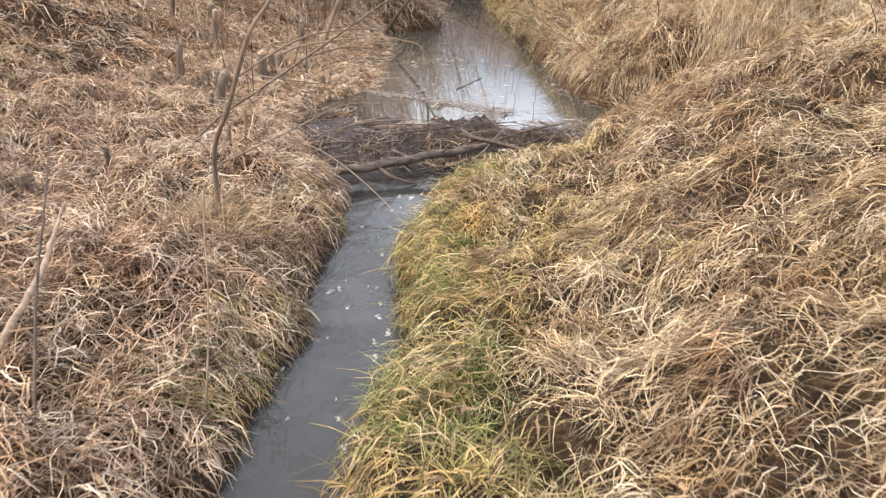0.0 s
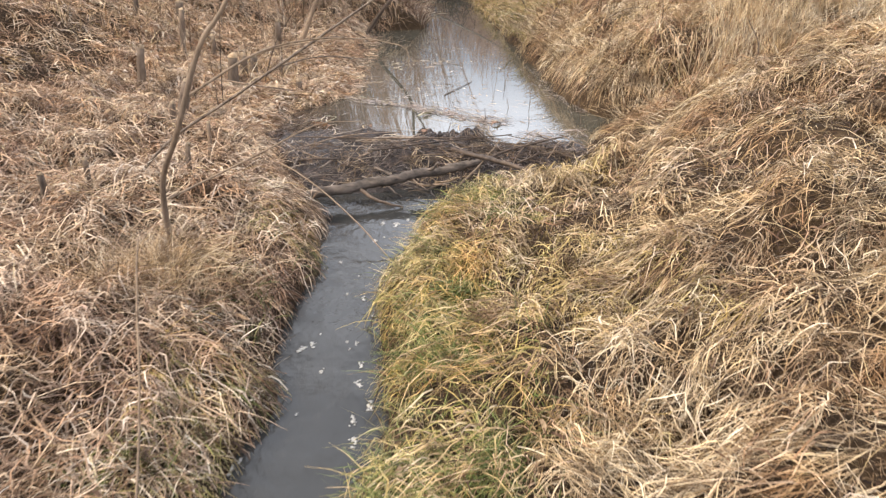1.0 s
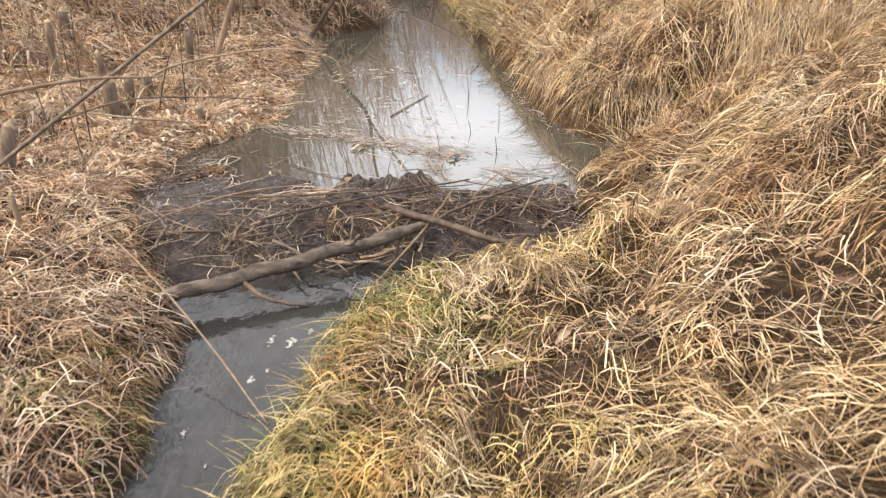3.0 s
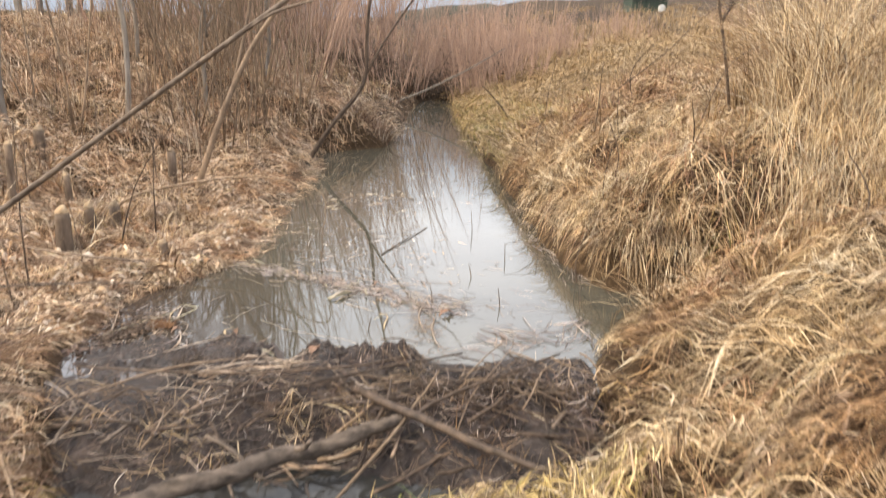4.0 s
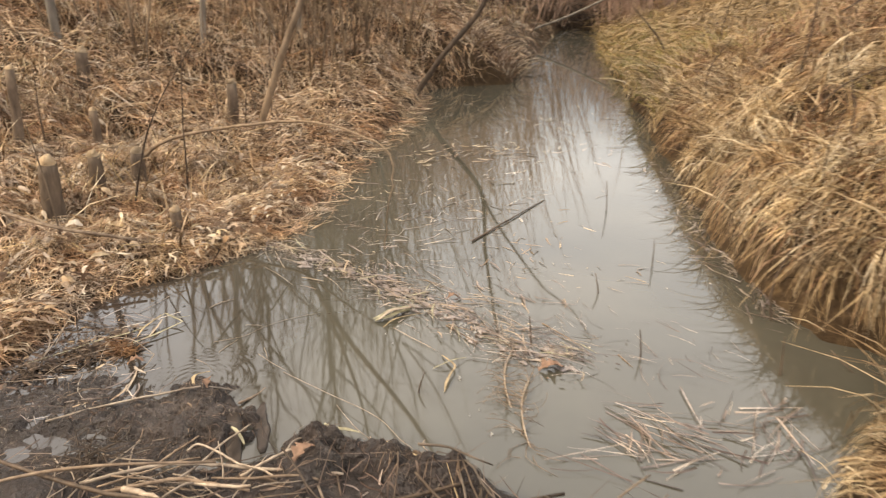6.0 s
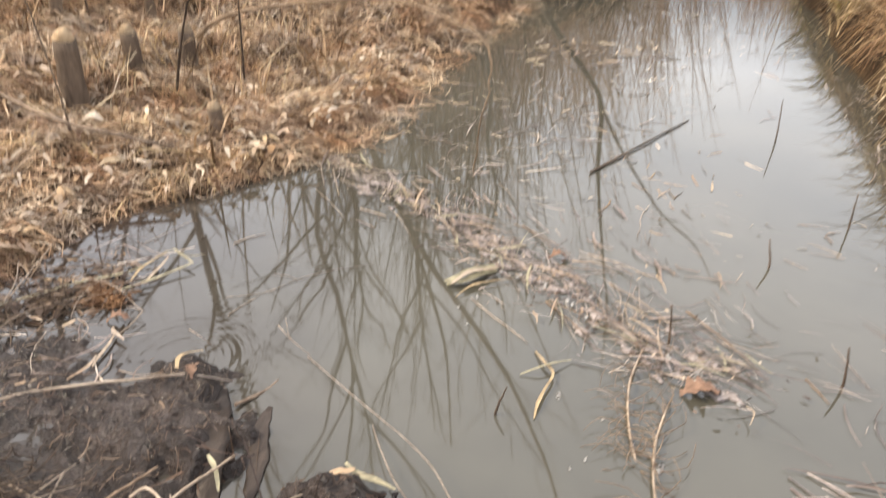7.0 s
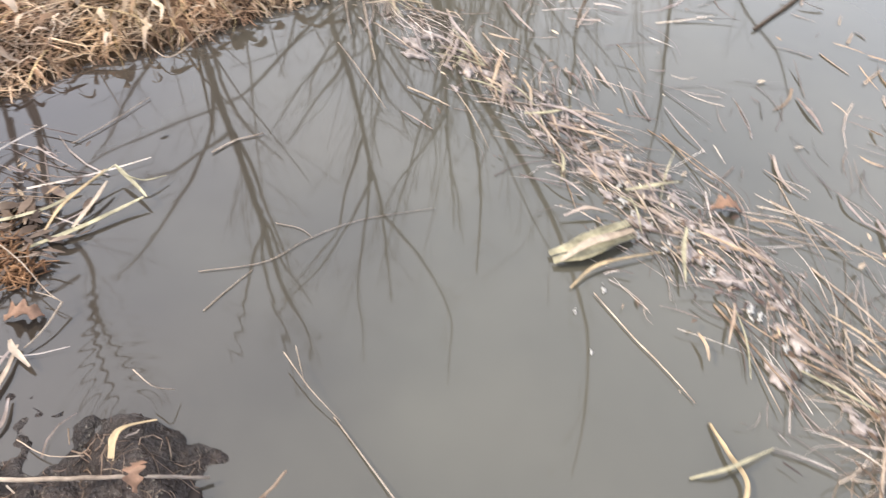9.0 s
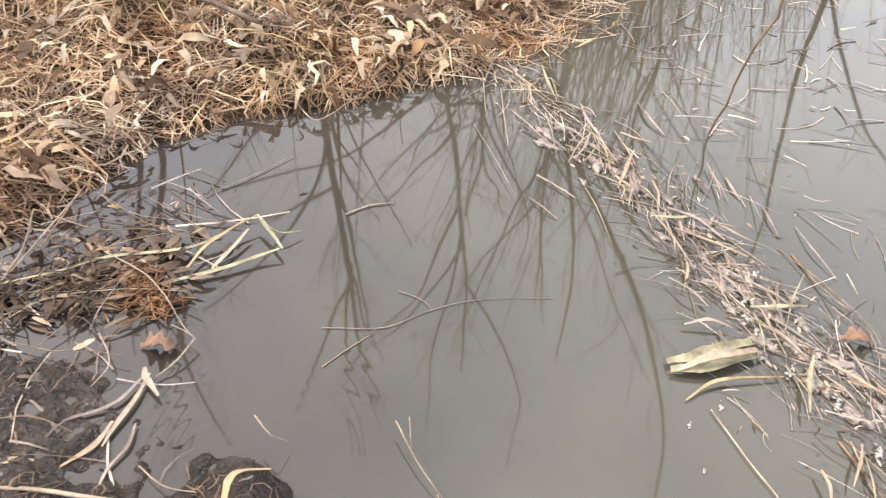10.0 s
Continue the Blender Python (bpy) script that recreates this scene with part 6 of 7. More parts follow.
raft("floating_straw", "straw fallen from the low bank onto the pond's edge", 600, [(-0.86, 9.9), (-0.92, 11.0), (-0.85, 12.7), (-0.95, 14.3)], [0.07, 0.07, 0.07], (0.06, 0.25), (0.003, 0.008), 0.03, STRAW, 0.9)
raft("floating_straw", "pale flecks of straw drifted together in mid-pond", 90, [(-0.5, 11.3), (-0.1, 11.6), (0.35, 11.9)], [0.12, 0.2, 0.14], (0.04, 0.16), (0.004, 0.012), 0.004, FLAKE)
raft("floating_straw", "pale flecks of straw afloat between raft and far bank", 90, [(-0.7, 10.4), (0.0, 10.1), (0.6, 9.5), (1.1, 9.0)], [0.25, 0.3, 0.25], (0.03, 0.13), (0.002, 0.007), 0.003, FLAKE)
raft("floating_straw", "straw along the pond's right edge", 260, [(1.75, 8.7), (1.6, 9.4), (1.55, 10.2), (1.55, 11.5)], [0.08, 0.08, 0.1], (0.04, 0.2), (0.002, 0.006), 0.006)



def crumbs(name, label, n, line, width, size, material):
    """Flakes of leaf and bark among the straw."""
    line = smooth_line(line, 60)
    i = rng.integers(0, 60, n)
    x, y = line[i, 0] + rng.normal(0, width, n), line[i, 1] + rng.normal(0, width, n)
    ang, ln = rng.uniform(-3.14, 3.14, n), rng.uniform(*size, n)
    s = np.linspace(-0.5, 0.5, 5)
    px, py = x[:, None] + np.cos(ang)[:, None] * ln[:, None] * s, y[:, None] + np.sin(ang)[:, None] * ln[:, None] * s
    pz = POND_Z + 0.004 + rng.uniform(0, 0.016, n)[:, None] + 0.2 * ln[:, None] * (0.25 - s ** 2)
    return tagged(new(name, ribbons(name, np.stack([px, py, pz], -1), ln * rng.uniform(0.12, 0.4, n), material, rng.normal(0, 0.5, n), -1)), label, "debris", kind="stuff")


crumbs("leaf_crumbs", "pale flakes of leaf and bark caught in the raft", 260, RAFT_LINE, 0.06, (0.006, 0.022), FLAKE)
crumbs("leaf_crumbs", "dark sodden leaf scraps under the raft", 300, RAFT_LINE, 0.09, (0.008, 0.024), SLUDGE)
crumbs("leaf_crumbs", "dark sodden leaf scraps by the low bank", 260, [(-1.55, 7.7), (-1.35, 8.0), (-1.15, 8.15)], 0.10, (0.008, 0.03), SLUDGE)
crumbs("leaf_crumbs", "dark sodden leaves massed in the shallows", 420, [(-1.5, 7.6), (-1.32, 7.8), (-1.2, 7.98), (-1.12, 8.1)], 0.07, (0.015, 0.06), SLUDGE)
crumbs("leaf_crumbs", "pale flakes of leaf and bark adrift", 50, [(-0.4, 9.4), (0.4, 9.0), (0.9, 8.4)], 0.25, (0.006, 0.026), FLAKE)
crumbs("leaf_crumbs", "brown leaf scraps along the low bank", 60, [(-1.5, 7.8), (-1.3, 8.05), (-1.15, 8.15)], 0.08, (0.012, 0.04), LITTER)


def root_clump(x, y, z, size, seed, label, material):
    """A tangle of fine brown roots."""
    g = np.random.default_rng(seed)
    p = Pile()
    for _ in range(60):
        q = [np.array((x, y, z)) + g.normal(0, size * 0.35, 3) * (1, 1, 0.35)]
        d = g.normal(0, 1, 3) * (1, 1, 0.3)
        for _ in range(3):
            d = d + g.normal(0, 0.8, 3) * (1, 1, 0.3)
            q.append(q[-1] + d / np.linalg.norm(d) * size * 0.3)
        q = np.array(q)
        q[:, 2] = np.maximum(q[:, 2], z - 0.02)
        p.add(*tube(smooth_line(q, 7), [0.0022, 0.0014], 4))
    tagged(new("root_clump", p.mesh("root_clump", material)), label, "roots", kind="stuff")


ROOTS = bark_material("russet_roots", (0.16, 0.075, 0.04), (0.42, 0.24, 0.13), 30.0, 0.7)
root_clump(-1.035, 8.0, POND_Z + 0.015, 0.06, 71, "tangle of russet roots at the water's edge", ROOTS)
root_clump(-1.09, 7.99, POND_Z + 0.01, 0.05, 72, "tangle of russet roots at the water's edge", ROOTS)
root_clump(-1.20, 7.93, POND_Z + 0.012, 0.09, 74, "tangle of dark roots at the water's edge", DARKBARK)
root_clump(-1.30, 7.80, POND_Z + 0.012, 0.10, 75, "tangle of dark roots at the water's edge", DARKBARK)
root_clump(-1.13, 8.03, POND_Z + 0.010, 0.06, 76, "tangle of russet roots at the water's edge", ROOTS)

root_clump(-0.69, 7.25, -0.01, 0.12, 73, "dark clump of wet roots standing on the dam's crest", DARKBARK)


def floating_stem(name, points, r, material, label, category="stem"):
    z = POND_Z + r * 0.6
    return lone_stick(name, [(x, y, z + h) for x, y, h in points], [r, r * 0.95, r * 0.5], material, label, category)


for k in range(34):                                     # single pale stems on the raft
    t = rng.uniform(0, 1)
    c = smooth_line(RAFT_LINE, 20)[int(t * 19)]
    a, ln = rng.normal(-0.6, 0.5), rng.uniform(0.08, 0.34)
    x, y = c[0] + rng.normal(0.05, 0.14), c[1] + rng.normal(0.05, 0.14)
    floating_stem("dry_reed", [(x - math.cos(a) * ln / 2, y - math.sin(a) * ln / 2, 0), (x, y, rng.uniform(0, 0.02)), (x + math.cos(a) * ln / 2, y + math.sin(a) * ln / 2, rng.uniform(0, 0.03))],
                  rng.uniform(0.001, 0.0028), (PALESTICK, DEADWOOD, PALESTICK)[k % 3], "thin dry reed stem afloat on the raft")
floating_stem("wet_stick", [(0.214, 9.495, 0.004), (0.42, 9.95, 0.006), (0.60, 10.36, 0.0)], 0.005, DARKBARK, "dark wet stick afloat with a pale end", "stick")
for x, y, h in ((1.05, 8.3, 0.12), (0.9, 8.9, 0.10), (1.2, 9.3, 0.14), (0.6, 8.35, 0.12), (1.5, 9.5, 0.2), (1.58, 8.25, 0.16), (0.2, 7.9, 0.08), (1.0, 10.2, 0.2)):
    lone_stick("water_rush", [(x, y, -0.3), (x + 0.01, y, POND_Z), (x + rng.normal(0, 0.02), y + 0.02, POND_Z + h)], [0.004, 0.004, 0.002], DARKBARK, "short dark stem standing in the pond", "stem")


def flat_leaf(name, label, cx, cy, z, angle, length, width, material, category="leaf", lobes=0, arch=0.02, thick=0.0015):
    """A thin curled leaf or flake with some thickness."""
    n = 23
    t = np.linspace(0, 1, n)
    w = width * np.sin(np.pi * np.clip(t * 0.94 + 0.03, 0, 1)) ** 0.7
    if lobes:
        w = w * (0.66 + 0.34 * np.cos((t + 0.04) * lobes * 2 * np.pi))
    p = Pile()
    rows = []
    for k in (-1, -0.4, 0.4, 1):
        rows.append(np.stack([(t - 0.5) * length, k * w / 2, arch * np.sin(np.pi * t) + 0.35 * w * abs(k) * (0.4 + 0.3 * np.sin(5 * t + k)) + (0.05 * width * np.sin(17 * t + 2.1 * k) if lobes else 0.0)], -1))
    top = np.concatenate(rows)
    low = top - np.array([0, 0, thick])
    i, j = np.meshgrid(np.arange(3), np.arange(n - 1), indexing="ij")
    a = i * n + j
    f = np.stack([a, a + 1, a + n + 1, a + n], -1).reshape(-1, 4)
    p.add(top, f)
    p.add(low, f[:, ::-1])
    ob = new(name, p.mesh(name, material))
    ob.matrix_world = pose(cx, cy, z, 0, 0, math.degrees(angle))
    return tagged(ob, label, category)


def bent_leaf(name, label, points, widths, material, category="leaf", fold=0.35, seed=0):
    """A reed blade with a fold along its middle, bent along the points, frayed at its edges."""
    g = np.random.default_rng(seed)
    line = smooth_line(points, 5 * len(points))
    n = len(line)
    tan = np.gradient(line, axis=0)
    side = np.stack([-tan[:, 1], tan[:, 0], 0 * tan[:, 0]], -1)
    side /= np.linalg.norm(side, axis=1)[:, None] + 1e-9
    w = np.interp(np.linspace(0, 1, n), np.linspace(0, 1, len(widths)), widths) / 2
    rows = []
    for k in (-1.0, -0.45, 0.0, 0.45, 1.0):
        wk = w * (1 + 0.06 * g.normal(0, 1, n) * abs(k) + 0.12 * np.sin(np.linspace(0, 9, n) + seed * k))
        rows.append(line + side * (k * wk)[:, None] + np.array([0, 0, 1.0]) * (fold * w * abs(k) * (0.6 + 0.4 * np.sin(np.linspace(0, 7, n) + seed)))[:, None])
    top = np.concatenate(rows)
    i, j = np.meshgrid(np.arange(4), np.arange(n - 1), indexing="ij")
    a = i * n + j
    f = np.stack([a, a + 1, a + n + 1, a + n], -1).reshape(-1, 4)
    p = Pile()
    p.add(top, f[:, ::-1])
    p.add(top - np.array([0, 0, 0.0012]), f)
    return tagged(new(name, p.mesh(name, material)), label, category)


WZ = POND_Z + 0.004


# crumpled reeds and weeds in the shallows by the low bank
bent_leaf("reed_sheath", "crumpled yellow reed blade reaching over the water", [(-1.347, 7.801, -0.080), (-1.258, 7.937, -0.088), (-1.215, 8.027, -0.096), (-1.099, 8.139, -0.096), (-1.060, 8.221, -0.088), (-1.036, 8.297, -0.080)], [0.0040, 0.0080, 0.0072, 0.0028], SHEATH, "sheath", 0.5, 41)
bent_leaf("reed_sheath", "crumpled yellow reed blade reaching over the water", [(-1.059, 8.098, -0.100), (-1.067, 8.157, -0.093), (-1.059, 8.220, -0.087), (-1.045, 8.279, -0.080)], [0.0040, 0.0080, 0.0072, 0.0028], YELLOWLEAF, "sheath", 0.5, 42)
bent_leaf("reed_sheath", "crumpled yellow reed blade reaching over the water", [(-1.100, 8.010, -0.108), (-1.007, 8.126, -0.103), (-0.962, 8.201, -0.097), (-0.930, 8.248, -0.090)], [0.0056, 0.0112, 0.0101, 0.0039], SHEATH, "sheath", 0.5, 43)
bent_leaf("reed_sheath", "crumpled yellow reed blade reaching over the water", [(-1.019, 8.131, -0.105), (-1.021, 8.194, -0.098), (-1.028, 8.258, -0.090)], [0.0048, 0.0096, 0.0086, 0.0034], FLAKE, "sheath", 0.5, 44)
bent_leaf("reed_sheath", "crumpled yellow reed blade reaching over the water", [(-1.036, 8.297, -0.080), (-0.988, 8.279, -0.085), (-0.925, 8.251, -0.090)], [0.0048, 0.0096, 0.0086, 0.0034], SHEATH, "sheath", 0.5, 45)
bent_leaf("reed_sheath", "crumpled yellow reed blade reaching over the water", [(-0.995, 8.279, -0.080), (-0.958, 8.291, -0.090), (-0.934, 8.329, -0.100)], [0.0020, 0.0040, 0.0036, 0.0014], SHEATH, "sheath", 0.5, 46)
bent_leaf("reed_sheath", "sodden pale blade trailing under the surface", [(-0.897, 7.760, -0.106), (-0.886, 7.709, -0.107), (-0.903, 7.648, -0.109)], [0.0050, 0.0099, 0.0089, 0.0035], FLAKE, "sheath", 0.5, 47)
bent_leaf("reed_sheath", "sodden pale blade trailing under the surface", [(-0.920, 7.867, -0.104), (-0.900, 7.814, -0.105), (-0.884, 7.749, -0.107), (-0.874, 7.716, -0.108)], [0.0044, 0.0088, 0.0079, 0.0031], FLAKE, "sheath", 0.5, 48)
bent_leaf("reed_sheath", "sodden pale blade trailing under the surface", [(-0.924, 7.857, -0.104), (-0.924, 7.784, -0.106), (-0.971, 7.714, -0.109)], [0.0039, 0.0077, 0.0069, 0.0027], RAFT, "sheath", 0.5, 49)
bent_leaf("reed_sheath", "sodden pale blade trailing under the surface", [(-0.860, 7.778, -0.106), (-0.838, 7.739, -0.107), (-0.833, 7.693, -0.108), (-0.817, 7.656, -0.109)], [0.0033, 0.0066, 0.0059, 0.0023], RAFT, "sheath", 0.5, 50)
bent_leaf("reed_sheath", "curled pale leaf in the shallows", [(-1.065, 7.821, -0.090), (-1.059, 7.841, -0.090), (-1.054, 7.860, -0.090)], [0.0070, 0.014, 0.0126, 0.0049], FLAKE, "sheath", 0.5, 51)
bent_leaf("reed_sheath", "curled pale leaf in the shallows", [(-0.928, 7.864, -0.090), (-0.908, 7.851, -0.095), (-0.867, 7.838, -0.100)], [0.0060, 0.012, 0.0108, 0.0042], FLAKE, "sheath", 0.5, 52)
bent_leaf("reed_sheath", "sodden pale blade trailing under the surface", [(-0.945, 7.638, -0.107), (-0.976, 7.618, -0.107), (-1.017, 7.585, -0.107)], [0.0055, 0.0110, 0.0099, 0.0039], FLAKE, "sheath", 0.5, 53)
lone_stick("dry_reed", [(-1.424, 8.020, -0.060), (-1.277, 8.058, -0.070), (-1.199, 8.125, -0.080), (-1.073, 8.182, -0.090)], [0.0013, 0.0013, 0.0008], DEADWOOD, "thin pale reed stem reaching from the bank into the pond", "reed")
lone_stick("dry_reed", [(-1.257, 7.802, -0.100), (-1.209, 7.895, -0.097), (-1.112, 7.981, -0.093), (-1.003, 8.045, -0.090)], [0.0013, 0.0013, 0.0008], PALESTICK, "thin pale reed stem reaching from the bank into the pond", "reed")
lone_stick("dry_reed", [(-1.197, 8.015, -0.060), (-1.088, 8.014, -0.055), (-1.001, 7.993, -0.050), (-0.937, 7.969, -0.070), (-0.900, 7.964, -0.090)], [0.0015, 0.0014, 0.0009], PALESTICK, "thin pale reed stem reaching from the bank into the pond", "reed")
lone_stick("dry_reed", [(-1.114, 7.697, -0.108), (-1.135, 7.785, -0.101), (-1.134, 7.862, -0.094), (-1.145, 7.955, -0.087), (-1.127, 8.028, -0.080)], [0.0012, 0.0011, 0.0007], DEADWOOD, "thin pale reed stem reaching from the bank into the pond", "reed")
lone_stick("dry_reed", [(-0.900, 7.964, -0.090), (-0.896, 7.908, -0.098), (-0.905, 7.865, -0.105)], [0.0020, 0.0019, 0.0012], PALESTICK, "thin pale reed stem reaching from the bank into the pond", "reed")
lone_stick("dry_reed", [(-0.961, 7.965, -0.090), (-0.932, 7.967, -0.090), (-0.898, 7.965, -0.090)], [0.0011, 0.0010, 0.0007], PALESTICK, "thin pale reed stem reaching from the bank into the pond", "reed")
lone_stick("dry_reed", [(-1.185, 7.774, -0.100), (-1.105, 7.800, -0.097), (-1.051, 7.833, -0.093), (-0.978, 7.863, -0.090)], [0.0013, 0.0013, 0.0008], DEADWOOD, "thin pale reed stem reaching from the bank into the pond", "reed")
lone_stick("dry_reed", [(-1.074, 7.714, -0.105), (-1.069, 7.751, -0.105), (-1.062, 7.781, -0.105)], [0.0017, 0.0016, 0.0010], PALESTICK, "thin pale reed stem reaching from the bank into the pond", "reed")
lone_stick("dry_reed", [(-1.068, 7.878, -0.100), (-1.011, 7.853, -0.087), (-0.980, 7.827, -0.087), (-0.981, 7.785, -0.100)], [0.0012, 0.0011, 0.0007], PALESTICK, "thin pale reed stem reaching from the bank into the pond", "reed")
lone_stick("dry_reed", [(-1.070, 7.646, -0.100), (-1.003, 7.688, -0.090), (-0.930, 7.707, -0.100)], [0.0013, 0.0013, 0.0008], DEADWOOD, "thin pale reed stem reaching from the bank into the pond", "reed")
lone_stick("dry_reed", [(-1.087, 7.874, -0.100), (-1.090, 7.905, -0.073), (-1.111, 7.974, -0.067), (-1.133, 8.033, -0.080)], [0.0011, 0.0010, 0.0007], PALESTICK, "thin pale reed stem reaching from the bank into the pond", "reed")
lone_stick("dry_reed", [(-1.345, 7.892, -0.100), (-1.350, 8.005, -0.060), (-1.376, 8.121, -0.040)], [0.0020, 0.0019, 0.0012], PALESTICK, "thin pale reed stem reaching from the bank into the pond", "reed")
lone_stick("dry_reed", [(-1.344, 7.962, -0.090), (-1.372, 8.064, -0.065), (-1.390, 8.148, -0.040)], [0.0020, 0.0019, 0.0012], DEADWOOD, "thin pale reed stem reaching from the bank into the pond", "reed")
lone_stick("dry_reed", [(-1.314, 7.851, -0.080), (-1.338, 7.928, -0.060), (-1.400, 8.009, -0.040)], [0.0023, 0.0022, 0.0014], PALESTICK, "thin pale reed stem reaching from the bank into the pond", "reed")
lone_stick("dry_reed", [(-1.257, 8.024, -0.100), (-1.216, 8.089, -0.095), (-1.160, 8.150, -0.090)], [0.0012, 0.0011, 0.0007], PALESTICK, "thin pale reed stem reaching from the bank into the pond", "reed")
lone_stick("dry_reed", [(-1.334, 8.129, -0.050), (-1.208, 8.135, -0.075), (-1.155, 8.160, -0.100)], [0.0013, 0.0013, 0.0008], DEADWOOD, "thin pale reed stem reaching from the bank into the pond", "reed")
lone_stick("dry_reed", [(-1.236, 7.756, -0.090), (-1.219, 7.877, -0.095), (-1.142, 7.934, -0.100)], [0.0013, 0.0013, 0.0008], PALESTICK, "thin pale reed stem reaching from the bank into the pond", "reed")
lone_stick("dry_reed", [(-0.664, 7.875, -0.040), (-0.621, 7.865, -0.050), (-0.609, 7.889, -0.090)], [0.0012, 0.0011, 0.0007], PALESTICK, "thin pale reed stem reaching from the bank into the pond", "reed")
lone_stick("dry_reed", [(-0.722, 7.765, -0.090), (-0.664, 7.728, -0.030)], [0.0011, 0.0010, 0.0007], DEADWOOD, "thin pale reed stem reaching from the bank into the pond", "reed")
lone_stick("dry_reed", [(-0.790, 7.722, -0.100), (-0.725, 7.717, -0.095), (-0.669, 7.737, -0.090)], [0.0011, 0.0010, 0.0007], PALESTICK, "thin pale reed stem reaching from the bank into the pond", "reed")
lone_stick("dry_reed", [(-0.728, 8.135, -0.112), (-0.624, 8.205, -0.112), (-0.572, 8.295, -0.112), (-0.498, 8.383, -0.112), (-0.368, 8.477, -0.112)], [0.0009, 0.0009, 0.0005], PALESTICK, "pale thread-like stem afloat on open water", "reed")
lone_stick("dry_reed", [(-0.656, 8.306, -0.112), (-0.603, 8.312, -0.112), (-0.568, 8.301, -0.112)], [0.0011, 0.0010, 0.0007], PALESTICK, "pale thread-like stem afloat on open water", "reed")
lone_stick("dry_reed", [(-0.668, 8.058, -0.113), (-0.655, 8.112, -0.113), (-0.635, 8.181, -0.113)], [0.0013, 0.0013, 0.0008], PALESTICK, "pale thread-like stem afloat on open water", "reed")
lone_stick("dry_reed", [(-0.894, 8.440, -0.111), (-0.870, 8.494, -0.111), (-0.823, 8.545, -0.111)], [0.0020, 0.0019, 0.0012], PALESTICK, "short pale stem afloat on open water", "reed")
lone_stick("dry_reed", [(-0.472, 8.018, -0.080), (-0.398, 7.975, -0.090), (-0.329, 7.946, -0.100)], [0.0013, 0.0013, 0.0008], PALESTICK, "thin stem standing out of the water", "reed")
lone_stick("dry_reed", [(-0.446, 8.021, -0.050), (-0.422, 7.992, -0.100)], [0.0009, 0.0009, 0.0005], PALESTICK, "thin stem standing out of the water", "reed")
lone_stick("dry_reed", [(-0.583, 8.841, -0.108), (-0.521, 8.828, -0.108), (-0.460, 8.812, -0.108)], [0.0026, 0.0025, 0.0016], PALESTICK, "short pale stem afloat on open water", "reed")
lone_stick("dry_reed", [(-1.195, 8.341, -0.110), (-1.166, 8.429, -0.110), (-1.139, 8.549, -0.110)], [0.0013, 0.0013, 0.0008], PALESTICK, "pale thread-like stem afloat on open water", "reed")
lone_stick("dry_reed", [(-1.365, 8.787, -0.100), (-1.222, 8.699, -0.093), (-1.161, 8.697, -0.087), (-1.144, 8.855, -0.080)], [0.0017, 0.0016, 0.0010], PALESTICK, "thin reed bent over the water", "reed")
bent_leaf("rush_blade", "yellowed rush blade curled on the mud mound", [(-0.609, 7.737, -0.060), (-0.624, 7.768, -0.053), (-0.616, 7.791, -0.050), (-0.580, 7.818, -0.050)], [0.010, 0.013, 0.005, 0.002], YELLOWLEAF, "leaf", 0.5, 10)
bent_leaf("rush_blade", "yellowed rush blade lying on the mud", [(-0.058, 7.592, -0.070), (-0.017, 7.570, -0.067), (0.032, 7.560, -0.063), (0.080, 7.550, -0.060)], [0.0080, 0.016, 0.0144, 0.0056], SHEATH, "leaf", 0.5, 9)
bent_leaf("rush_blade", "pale scrap of leaf lying on the mud", [(-0.079, 7.554, -0.070), (-0.051, 7.566, -0.068), (-0.027, 7.578, -0.065)], [0.0090, 0.018, 0.0162, 0.0063], FLAKE, "leaf", 0.5, 12)
bent_leaf("rush_blade", "pale blade trailing over the shallows", [(-0.737, 7.615, -0.100), (-0.705, 7.570, -0.100), (-0.663, 7.493, -0.100)], [0.0090, 0.018, 0.0162, 0.0063], FLAKE, "leaf", 0.5, 11)
bent_leaf("rush_blade", "yellowed rush blade lying on the mud", [(-0.349, 7.497, -0.050), (-0.310, 7.468, -0.050), (-0.267, 7.416, -0.050)], [0.0060, 0.012, 0.0108, 0.0042], SHEATH, "leaf", 0.5, 13)
bent_leaf("reed_sheath", "split pale reed sheath afloat by the raft", [(-0.104, 8.442, -0.107), (-0.044, 8.494, -0.094), (0.030, 8.590, -0.105)], [0.014, 0.026, 0.024, 0.020], SHEATH, "sheath", 0.9, 3)
bent_leaf("reed_sheath", "split pale reed sheath afloat by the raft", [(-0.090, 8.424, -0.108), (-0.030, 8.470, -0.098), (0.046, 8.560, -0.106)], [0.016, 0.024, 0.026, 0.016], SHEATH, "sheath", 0.9, 8)
bent_leaf("reed_sheath", "split pale reed sheath afloat by the raft", [(-0.080, 8.433, -0.104), (-0.030, 8.480, -0.078), (0.044, 8.565, -0.094)], [0.008, 0.016, 0.018, 0.012], FLAKE, "sheath", 0.5, 4)
bent_leaf("reed_sheath", "split pale reed sheath afloat by the raft", [(-0.043, 8.376, -0.109), (-0.014, 8.436, -0.100), (0.028, 8.476, -0.100), (0.106, 8.536, -0.105)], [0.003, 0.007, 0.006, 0.003], YELLOWLEAF, "sheath", 0.5, 15)
